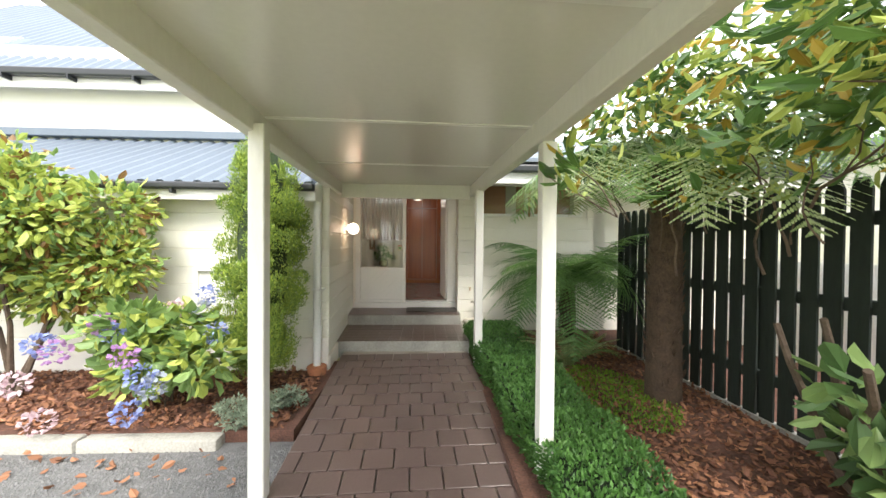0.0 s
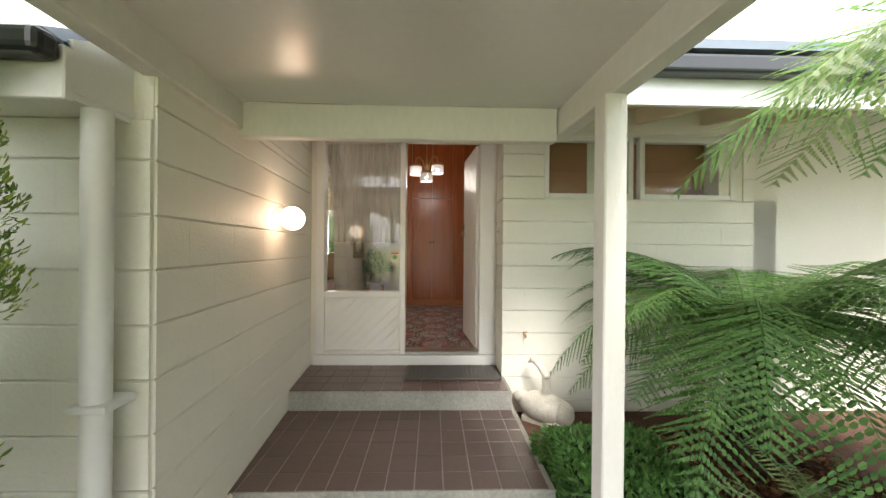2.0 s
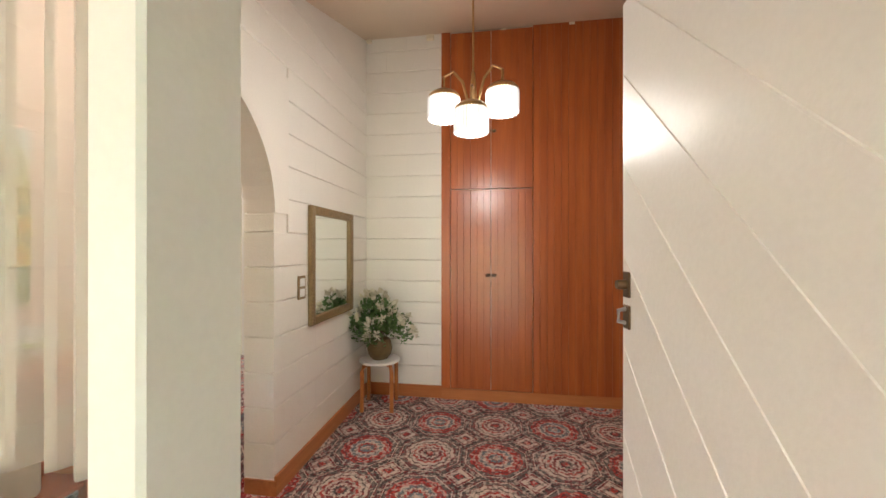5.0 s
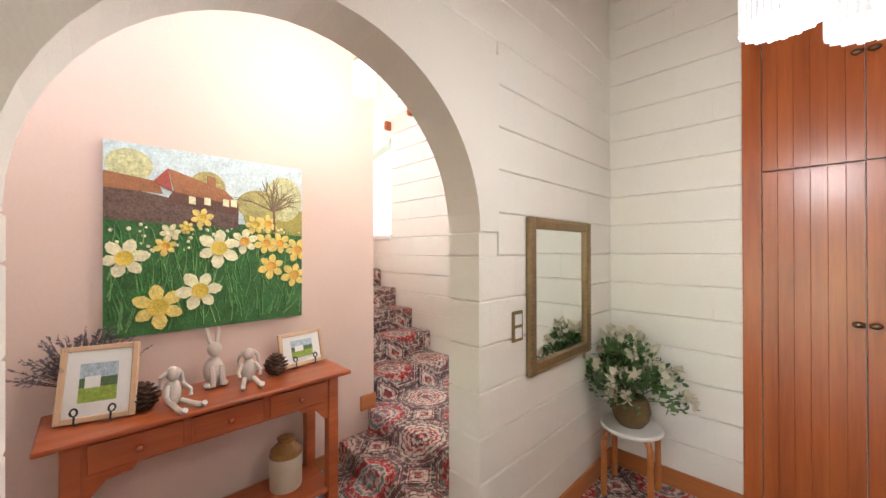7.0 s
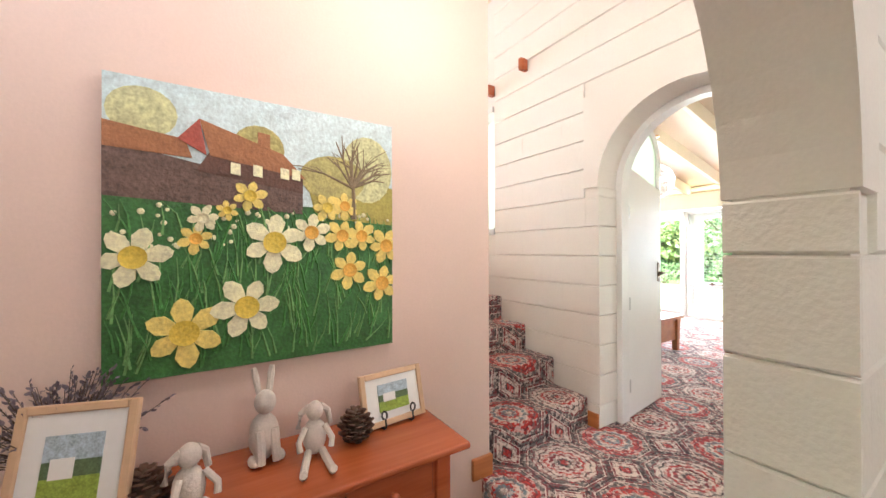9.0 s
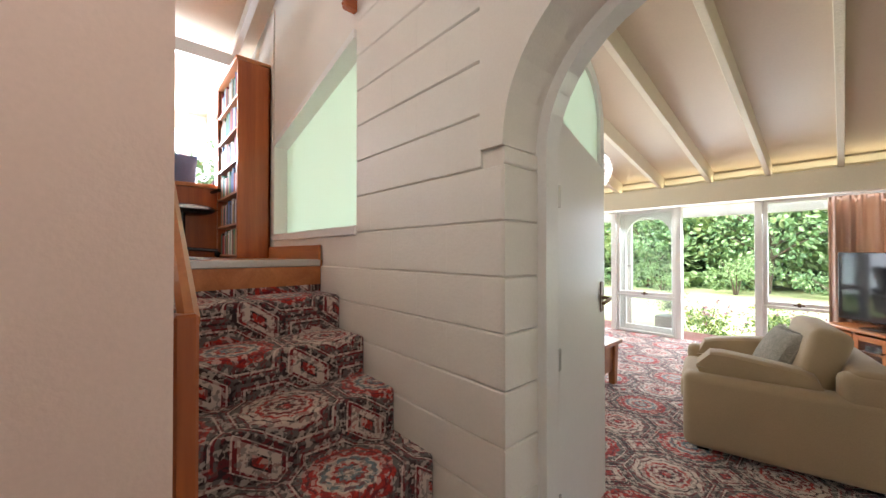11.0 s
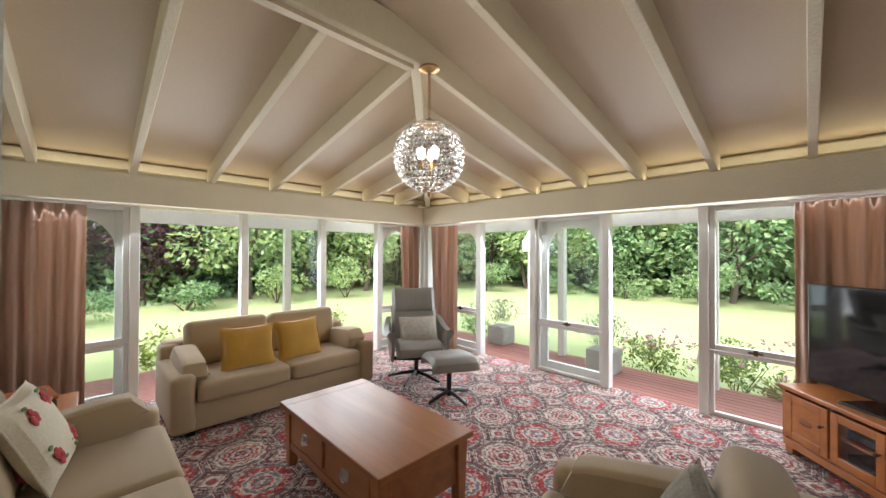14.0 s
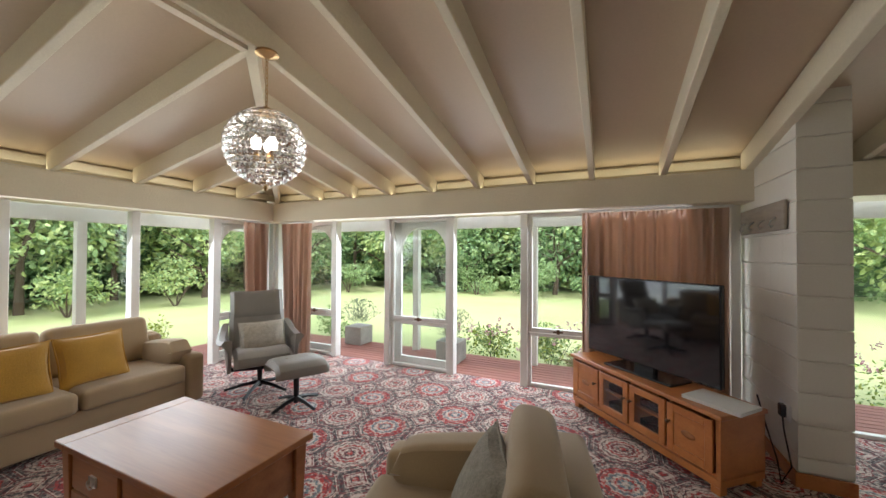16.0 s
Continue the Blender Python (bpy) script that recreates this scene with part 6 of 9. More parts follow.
def console_table():
    t = thing("console_table", "cherry-stained wooden console table with three drawers and lower shelf", "console table", pose(-2.10, 0.935, 0))
    hw, d0, d1, h = 0.64, -0.205, 0.205, 0.80
    part("top", box(B(), d0, d1, -hw, hw, h - 0.025, h, 0.008, 2), M["cherry"], t)
    part("frame", box(B(), d0 + 0.03, d1 - 0.04, -hw + 0.09, hw - 0.09, h - 0.165, h - 0.025), M["cherry"], t)
    for x in (d0 + 0.045, d1 - 0.06):
        for y in (-hw + 0.10, hw - 0.10):
            part("leg", box(B(), x - 0.03, x + 0.03, y - 0.03, y + 0.03, 0, h - 0.025, 0.004), M["cherry"], t)
    for k in range(3):
        y = -0.34 + 0.34 * k
        d = part("drawer_front", box(B(), d1 - 0.045, d1 - 0.03, y - 0.155, y + 0.155, h - 0.155, h - 0.04, 0.003), M["cherry"], t)
        part("knob", ball(rod(B(), (d1 - 0.03, y, h - 0.098), (d1 - 0.012, y, h - 0.098), 0.006), (d1 - 0.008, y, h - 0.098), 0.014, 12, 8), M["cherry"], d, smooth=True)
    for s in (-1, 1):
        pr = [(s * (hw - 0.13), h - 0.165), (s * (hw - 0.30), h - 0.165), (s * (hw - 0.28), h - 0.19), (s * (hw - 0.20), h - 0.20), (s * (hw - 0.15), h - 0.26), (s * (hw - 0.13), h - 0.26)]
        part("bracket", prism(B(), pr, d1 - 0.065, d1 - 0.045, "yz"), M["cherry"], t)
    part("lower_shelf", box(B(), d0 + 0.03, d1 - 0.05, -hw + 0.08, hw - 0.08, 0.10, 0.125, 0.004), M["cherry"], t)
    j = thing("stoneware_jar", "tan and cream stoneware jar on the lower shelf", "jar", pose(-2.14, 1.28, 0.125))
    part("body", lathe(B(), [(0.0, 0.0), (0.085, 0.0), (0.09, 0.01), (0.09, 0.19), (0.0, 0.19)], 24), mat("cream_stoneware", (0.6, 0.54, 0.42), 0.35, 0.1, 8, 60, 0.05), j, smooth=True)
    part("shoulder", lathe(B(), [(0.0, 0.19), (0.09, 0.19), (0.085, 0.22), (0.05, 0.255), (0.04, 0.265), (0.05, 0.285), (0.038, 0.29), (0.0, 0.27)], 24), mat("tan_glaze", (0.32, 0.16, 0.05), 0.25, 0.2, 8, 60, 0.05), j, smooth=True)


console_table()
TZ = 0.80


def photo(m, w, h, label, scene_kind):
    t = thing("photo_frame", label, "photo frame", m, "framed pictures")
    lt = 0.022
    for a0, a1, b0, b1 in ((-w / 2, -w / 2 + lt, 0, h), (w / 2 - lt, w / 2, 0, h), (-w / 2 + lt, w / 2 - lt, 0, lt), (-w / 2 + lt, w / 2 - lt, h - lt, h)):
        part("frame_side", box(B(), a0, a1, -0.012, 0.012, b0, b1, 0.003), mat("pale_maple", (0.62, 0.42, 0.26), 0.5, 0.1, 6, 40, 0.05) if "pale_maple" not in bpy.data.materials else bpy.data.materials["pale_maple"], t)
    part("mount", box(B(), -w / 2 + lt, w / 2 - lt, -0.004, 0.004, lt, h - lt), M["pvc"], t)
    u, v0, v1 = w * 0.24, h * 0.25, h * 0.76
    mid = (v0 + v1) / 2
    for z0, z1, col, nm in ((v0, v0 + (v1 - v0) * 0.38, (0.30, 0.42, 0.06), "painted_lawn"), (v0 + (v1 - v0) * 0.38, mid + (v1 - v0) * 0.12, (0.10, 0.16, 0.07), "painted_hedge"), (mid + (v1 - v0) * 0.12, v1, (0.45, 0.55, 0.62), "painted_sky")):
        part(nm, box(B(), -u, u, -0.007, -0.004, z0, z1), mat("print_" + nm, col, 0.6, 0.5, 60, 200, 0.0), t)
    part("painted_house", box(B(), -u * 0.7, u * 0.1, -0.009, -0.007, v0 + (v1 - v0) * 0.36, mid + (v1 - v0) * 0.16), M["white"], t)
    for s in (-1, 1):
        bm = B()
        x = s * w * 0.22
        pts = [(x, 0.03, 0.0), (x, -0.02, -0.006), (x, -0.035, 0.0)] + [(x + s * 0.018 * math.sin(k * 0.7) * (1 - k / 12), -0.036, 0.03 + 0.022 * (1 - math.cos(k * 0.7)) * (1 - k / 14)) for k in range(9)]
        tube(bm, pts, 0.004, 6)
        part("easel_scroll", bm, M["blackmetal"], t, "black wire scroll easel", True)


photo(pose(-2.06, 0.465, TZ + 0.008, -14, 0, 72), 0.26, 0.31, "pale wooden framed garden print leaning on a black wire easel", 1)
photo(pose(-2.17, 1.40, TZ + 0.008, -14, 0, 96), 0.285, 0.205, "small pale framed garden print on a black wire easel", 2)
PLUSH = mat("white_linen_toy", (0.62, 0.55, 0.49), 0.95, 0.15, 20, 150, 0.3)


def rabbit(m, label, sitting):
    """A seated soft toy or ornament, one plain mesh."""
    bm = B()
    if sitting:
        ball(bm, (0, 0, 0.075), 0.05, 12, 8, (0.85, 0.9, 1.4))
        ball(bm, (0.005, 0, 0.175), 0.034, 12, 8, (1, 0.95, 1.1))
        for s in (-1, 1):
            tube(bm, [(0, s * 0.02, 0.19), (-0.01, s * 0.05, 0.165), (-0.01, s * 0.06, 0.11)], lambda q: 0.014 - 0.004 * q, 8)
            tube(bm, [(0.02, s * 0.035, 0.12), (0.05, s * 0.06, 0.08), (0.06, s * 0.055, 0.05)], 0.011, 8)
            tube(bm, [(0.03, s * 0.025, 0.03), (0.10, s * 0.04, 0.018), (0.16, s * 0.05, 0.016), (0.175, s * 0.05, 0.03)], 0.014, 8)
    else:
        ball(bm, (0, 0, 0.07), 0.048, 12, 8, (1.0, 0.9, 1.45))
        ball(bm, (0.012, 0, 0.175), 0.034, 12, 8, (1.05, 0.9, 1.05))
        for s in (-1, 1):
            tube(bm, [(0, s * 0.014, 0.20), (-0.008, s * 0.022, 0.25), (-0.012, s * 0.026, 0.275)], lambda q: 0.011 - 0.006 * abs(q - 0.4), 8)
            tube(bm, [(0.035, s * 0.02, 0.10), (0.05, s * 0.02, 0.05), (0.055, s * 0.022, 0.012)], 0.013, 8)
            ball(bm, (0.03, s * 0.035, 0.015), 0.02, 10, 6, (1.5, 0.8, 0.7))
    ob = new("toy_rabbit" if sitting else "rabbit_ornament", to_mesh("rabbit", bm, PLUSH, True))
    ob.matrix_world = m @ Matrix.Scale(0.88 if sitting else 1.12, 4)
    tagged(ob, label, "soft toy" if sitting else "ornament", "rabbits on the console table")


rabbit(pose(-2.02, 0.72, TZ, 0, 0, 25), "white linen toy rabbit sitting on the console table", True)
rabbit(pose(-2.19, 0.92, TZ, 0, 0, 8), "pale ceramic rabbit ornament with upright ears", False)
rabbit(pose(-2.12, 1.07, TZ, 0, 0, -8), "white linen toy rabbit in a dress sitting on the table", True)


def pine_cone(m):
    t = thing("pine_cone", "dark brown open pine cone on the console table", "pine cone", m, "pine cones")
    part("core", lathe(B(), [(0.0, 0.0), (0.03, 0.01), (0.038, 0.04), (0.028, 0.09), (0.0, 0.12)], 12), M["bark"], t)
    sc = ball(B(), (0, 0, 0), 0.016, 6, 4, (1.3, 0.9, 0.3))
    me = to_mesh("scale", sc, mat("cone_scale", (0.11, 0.055, 0.035), 0.8, 0.3, 20, 80, 0.2) if "cone_scale" not in bpy.data.materials else bpy.data.materials["cone_scale"])
    for k in range(60):
        f = k / 60
        z = 0.008 + 0.108 * f
        r = 0.048 * math.sin(math.pi * (0.18 + 0.78 * f)) + 0.004
        a = k * 2.4
        o = new("scale", me)
        o.parent = t
        o.matrix_local = Matrix.Translation((r * math.cos(a), r * math.sin(a), z)) @ Euler((0, radians(-25), a)).to_matrix().to_4x4()


pine_cone(pose(-2.08, 0.62, TZ))
pine_cone(pose(-2.13, 1.22, TZ))


def dried_lavender():
    t = thing("dried_lavender", "bunch of dried grey lavender in a small pot", "dried flowers", pose(-2.24, 0.42, TZ))
    part("pot", lathe(B(), [(0.0, 0.0), (0.05, 0.0), (0.06, 0.10), (0.05, 0.12), (0.0, 0.11)], 16), M["bark"], t, smooth=True)
    rnd = random.Random(5)
    bm = B()
    pts = []
    for k in range(110):
        a, e = rnd.uniform(0, 6.28), rnd.uniform(0.3, 1.4)
        l = rnd.uniform(0.14, 0.27)
        tip = Vector((math.cos(a) * math.cos(e) * l * 0.6, math.sin(a) * math.cos(e) * l, 0.12 + math.sin(e) * l))
        tip.x = max(tip.x, -0.06)
        rod(bm, (0, 0, 0.1), tip, 0.0015, 0.001, 4)
        for q in range(9):
            f = 1 - 0.05 * q
            pts.append((Vector((0, 0, 0.1)).lerp(tip, f), (tip - Vector((0, 0, 0.1))).normalized()))
    part("stem", bm, M["bark"], t)
    leaves("flower_spike", pts, 0.02, leaf_mat("dried_lavender_bud", (0.12, 0.09, 0.11), (0.26, 0.21, 0.24)), t, "dried grey-purple buds", 7)


dried_lavender()


def flower_painting():
    """A canvas of yellow and white daffodils before a red-roofed cottage."""
    t = thing("painting", "unframed canvas of yellow daffodils before a cottage and bare tree", "painting", pose(-2.325, 0.965, 1.575))
    hw, hh = 0.475, 0.478
    part("canvas", box(B(), 0.0, 0.03, -hw, hw, -hh, hh, 0.002), M["pvc"], t)
    rnd = random.Random(11)

    def paint(name, color, vary=0.35, sc=18):
        return mat("paint_" + name, color, 0.55, vary, sc, 90, 0.35)

    P = dict(sky=paint("sky", (0.62, 0.74, 0.76)), mead=paint("meadow", (0.05, 0.17, 0.04), 0.6, 10), far=paint("far_field", (0.42, 0.36, 0.08)), roof=paint("roof", (0.36, 0.15, 0.06)), brick=paint("brick", (0.13, 0.06, 0.04)), stone=paint("stone", (0.15, 0.09, 0.07), 0.6, 40), bush=paint("bush", (0.45, 0.40, 0.14), 0.5, 30), twig=paint("twig", (0.22, 0.16, 0.09)), yellow=paint("yellow", (0.82, 0.66, 0.18)), pale=paint("pale", (0.86, 0.80, 0.52)), orange=paint("orange", (0.78, 0.42, 0.06)), gold=paint("gold", (0.74, 0.55, 0.07)), haze=paint("tree_haze", (0.60, 0.60, 0.32), 0.5, 40), blade=paint("blade", (0.07, 0.25, 0.05), 0.6, 20), blade2=paint("blade_light", (0.16, 0.34, 0.10), 0.5, 20), red=paint("red_gable", (0.42, 0.09, 0.06)))
    X = 0.0305

    def flat(name, poly, m, lift):
        part(name, prism(B(), poly, X, X + 0.0012 * lift, "yz"), P[m], t)

    flat("sky", [(-hw, 0.05), (hw, 0.05), (hw, hh), (-hw, hh)], "sky", 1)
    flat("meadow", [(-hw, -hh), (hw, -hh), (hw, 0.10), (-hw, 0.10)], "mead", 2)
    flat("far_field", [(0.15, 0.06), (hw, 0.04), (hw, 0.20), (0.25, 0.24), (0.12, 0.18)], "far", 3)
    flat("bush", [(c[0], c[1]) for c in arc(-0.05, 0.30, 0.085, 0, 360, 18)[:-1]], "bush", 3)
    flat("bush", [(c[0], c[1]) for c in arc(0.22, 0.22, 0.13, 0, 360, 18, 0.09)[:-1]], "bush", 3.6)
    flat("bush", [(c[0], c[1]) for c in arc(0.36, 0.27, 0.112, 0, 360, 18, 0.14)[:-1]], "haze", 3.3)
    flat("bush", [(c[0], c[1]) for c in arc(-0.38, 0.37, 0.09, 0, 360, 18, 0.08)[:-1]], "haze", 3.2)
    flat("stone_wall", [(-hw, 0.10), (0.10, 0.07), (0.10, 0.16), (-hw, 0.27)], "stone", 4)
    flat("shed_roof", [(-hw, 0.25), (-0.25, 0.24), (-0.27, 0.30), (-hw, 0.33)], "roof", 5)
    flat("cottage_wall", [(-0.24, 0.20), (0.10, 0.15), (0.10, 0.21), (-0.20, 0.27)], "brick", 6)
    flat("cottage_roof", [(-0.20, 0.255), (0.11, 0.205), (0.03, 0.29), (-0.23, 0.375)], "roof", 7)
    flat("gable", [(-0.29, 0.30), (-0.21, 0.255), (-0.23, 0.375)], "red", 8)
    flat("chimney", [(-0.055, 0.31), (-0.015, 0.30), (-0.015, 0.355), (-0.055, 0.36)], "roof", 9)
    for y in (-0.14, -0.07, 0.02, 0.06):
        flat("cottage_window", [(y, 0.20), (y + 0.03, 0.195), (y + 0.03, 0.235), (y, 0.24)], "pale", 10)

    def stroke(name, pts, r, m):
        part(name, tube(B(), [(X + 0.004, p[0], p[1]) for p in pts], lambda s: r * (1 - 0.7 * s), 5), P[m], t)

    stroke("tree_trunk", [(0.30, 0.06), (0.30, 0.16), (0.295, 0.22)], 0.014, "twig")
    for k in range(16):
        a = radians(rnd.uniform(15, 165))
        l = rnd.uniform(0.12, 0.21)
        e = (0.295 + math.cos(a) * l * 1.05, min(0.46, 0.19 + math.sin(a) * l))
        e = (min(e[0], hw - 0.01), e[1])
        mdl = ((0.295 + e[0]) / 2 + rnd.gauss(0, 0.012), (0.19 + e[1]) / 2 + 0.02)
        stroke("tree_branch", [(0.295, 0.19), mdl, e], 0.006, "twig")
        for q in range(2):
            e2 = (min(hw - 0.01, e[0] + rnd.gauss(0, 0.05)), min(0.465, e[1] + rnd.uniform(0, 0.04)))
            stroke("tree_twig", [mdl, ((mdl[0] + e2[0]) / 2, (mdl[1] + e2[1]) / 2 + 0.01), e2], 0.003, "twig")
    bl = {"blade": B(), "blade2": B()}
    for k in range(240):
        y = rnd.uniform(-hw + 0.01, hw - 0.01)
        z = rnd.uniform(-hh + 0.01, 0.0)
        l = rnd.uniform(0.08, 0.2)
        y2 = max(-hw + 0.005, min(hw - 0.005, y + rnd.gauss(0, 0.035)))
        tube(bl[rnd.choice(("blade", "blade2"))], [(X + 0.003, y, z), (X + 0.006, (y + y2) / 2 + 0.006, z + l * 0.5), (X + 0.004, y2, min(0.09, z + l))], lambda s: 0.0055 * (1 - 0.8 * s), 4)
    for k in bl:
        part("leaf_stroke", bl[k], P[k], t)

    def daffodil(y, z, r, petal, cup, turn):
        bm = B()
        for k in range(6):
            a = radians(turn + 60 * k)
            lr = r * rnd.uniform(0.95, 1.12)
            pl = [(y, z)] + [(y + lr * f * math.cos(a + o), z + lr * f * math.sin(a + o)) for f, o in ((0.42, -0.50), (0.72, -0.40), (0.92, -0.17), (1.0, 0.02), (0.90, 0.20), (0.70, 0.42), (0.40, 0.50))]
            pl = [(max(-hw, min(hw, p)), max(-hh, min(hh, q))) for p, q in pl]
            prism(bm, pl, X + 0.004, X + 0.010 + 0.0006 * k, "yz")
        part("petals", bm, P[petal], t)
        part("cup", lathe(B(), [(0.0, 0.012), (r * 0.34, 0.012), (r * 0.38, 0.02), (r * 0.22, 0.016), (0.0, 0.014)], 14, Matrix.Translation((X, max(-hw + r * 0.3, min(hw - r * 0.4, y)), z)) @ Euler((0, radians(90), 0)).to_matrix().to_4x4()), P["gold" if cup == "yellow" else cup], t)

    for y, z, r, pm, cm, tn in ((-0.40, -0.09, 0.095, "pale", "yellow", 10), (0.00, -0.04, 0.105, "pale", "yellow", 25), (-0.09, -0.27, 0.105, "pale", "yellow", 5), (-0.27, -0.34, 0.11, "yellow", "yellow", 35), (-0.08, 0.125, 0.055, "yellow", "yellow", 15), (0.19, 0.10, 0.055, "yellow", "yellow", 0), (0.26, 0.11, 0.055, "yellow", "orange", 30), (0.13, 0.0, 0.07, "pale", "orange", 80), (0.25, -0.01, 0.065, "yellow", "orange", 12), (0.33, -0.01, 0.065, "yellow", "orange", 40), (0.28, -0.15, 0.075, "yellow", "orange", 20), (0.44, -0.05, 0.075, "yellow", "orange", 5), (0.42, -0.21, 0.08, "yellow", "orange", 15), (-0.22, 0.04, 0.045, "pale", "pale", 10), (-0.15, 0.07, 0.035, "yellow", "yellow", 40), (-0.24, -0.03, 0.05, "yellow", "orange", 20)):
        daffodil(y, z, r, pm, cm, tn)
    dots = B()
    for k in range(70):
        y, z = rnd.uniform(-hw + 0.02, hw - 0.02), rnd.uniform(-0.06, 0.08)
        ball(dots, (X + 0.004, y, z), rnd.uniform(0.005, 0.011), 6, 4, (0.4, 1, 1))
    tagged(part("distant_flowers", dots, P["pale"], t), "dabs of distant pale flowers", kind="stuff")


flower_painting()


def hall_pendant():
    x, y, z = HALL
    t = thing("hall_pendant", "two fringed glass pendant lamps hanging one above the other", "pendant lamp", pose(x, y, 0))
    fringe_shade(t, (0, 0, z - 0.09), 0.06, 0.17)
    fringe_shade(t, (0.03, 0.03, z + 0.26), 0.06, 0.17)
    part("flex", rod(B(), (0, 0, z + 0.08), (0, 0, 3.62), 0.003), M["brass"], t)


HALL = (-1.63, 1.50, 2.46)
hall_pendant()

# handrail on the stairs
hr = thing("stair_rail", "varnished orange wooden stair post and rail", "handrail", pose(0, 0, 0))
part("newel_post", box(B(), -2.50, -2.44, 2.03, 2.075, 0.46, 1.42, 0.006), M["orange"], hr)
part("rail", tube(B(), [(-2.47, 2.06, 1.40), (-3.2, 2.06, 1.92), (-3.85, 2.06, 2.38)], 0.022, 8), M["orange_x"], hr, smooth=True)
part("upper_post", box(B(), -3.87, -3.81, 2.03, 2.075, 1.50, 2.42, 0.006), M["orange"], hr)
for x, z in ((-2.95, 3.02), (-3.36, 2.96)):
    hk = thing("wall_bracket", "small dark red wooden wall bracket", "bracket", pose(x, 2.94, z), "brackets on the block wall")
    part("arm", box(B(), -0.02, 0.02, -0.08, 0.0, -0.05, 0.05, 0.008), M["cherry"], hk)
    part("peg", rod(B(), (0, -0.08, -0.03), (0, -0.03, 0.05), 0.012), M["cherry"], hk)

# frosted window over the stairs
fz = thing("frosted_window", "pale green frosted glass window with a slanted head", "window", pose(0, 0, 0), kind="structure")
_fr = bpy.data.materials.new("pale_green_frosted_glass")
_fr.use_nodes = True
_fn = _fr.node_tree
_b = _fn.nodes["Principled BSDF"]
_b.inputs["Base Color"].default_value = (0.86, 0.95, 0.87, 1)
_b.inputs["Roughness"].default_value = 0.25
_tl, _mx2 = _fn.nodes.new("ShaderNodeBsdfTranslucent"), _fn.nodes.new("ShaderNodeMixShader")
_tl.inputs[0].default_value = (0.90, 1.0, 0.90, 1)
_mx2.inputs[0].default_value = 0.85
_fn.links.new(_b.outputs[0], _mx2.inputs[1])
_fn.links.new(_tl.outputs[0], _mx2.inputs[2])
_fn.links.new(_mx2.outputs[0], _fn.nodes["Material Output"].inputs[0])
M["frost"] = _fr
part("pane", prism(B(), [(WGX0 + 0.02, WGZ + 0.02), (WGX1 - 0.02, WGZ + 0.02), (WGX1 - 0.02, WGT1 - 0.02), (WGX0 + 0.02, WGT0 - 0.02)], 3.04, 3.046, "xz"), M["frost"], fz)
bm = B()
box(bm, WGX0 - 0.03, WGX1 + 0.015, 2.925, 3.13, WGZ - 0.03, WGZ + 0.025, 0.005)
box(bm, WGX0 - 0.03, WGX0 + 0.025, 2.93, 3.13, WGZ + 0.025, WGT0, 0.004)
v0 = Vector((WGX0 - 0.03, 2.93, WGT0 - 0.02))
v1 = Vector((WGX1, 2.93, WGT1 - 0.02))
vs = [bm.verts.new(p) for p in (v0, v1, v1 + Vector((0, 0, 0.05)), v0 + Vector((0, 0, 0.05)), v0 + Vector((0, 0.2, 0)), v1 + Vector((0, 0.2, 0)), v1 + Vector((0, 0.2, 0.05)), v0 + Vector((0, 0.2, 0.05)))]
for f in ((0, 1, 2, 3), (4, 5, 6, 7), (0, 1, 5, 4), (1, 2, 6, 5), (2, 3, 7, 6), (3, 0, 4, 7)):
    bm.faces.new([vs[i] for i in f])
part("frame", bm, M["white"], fz)


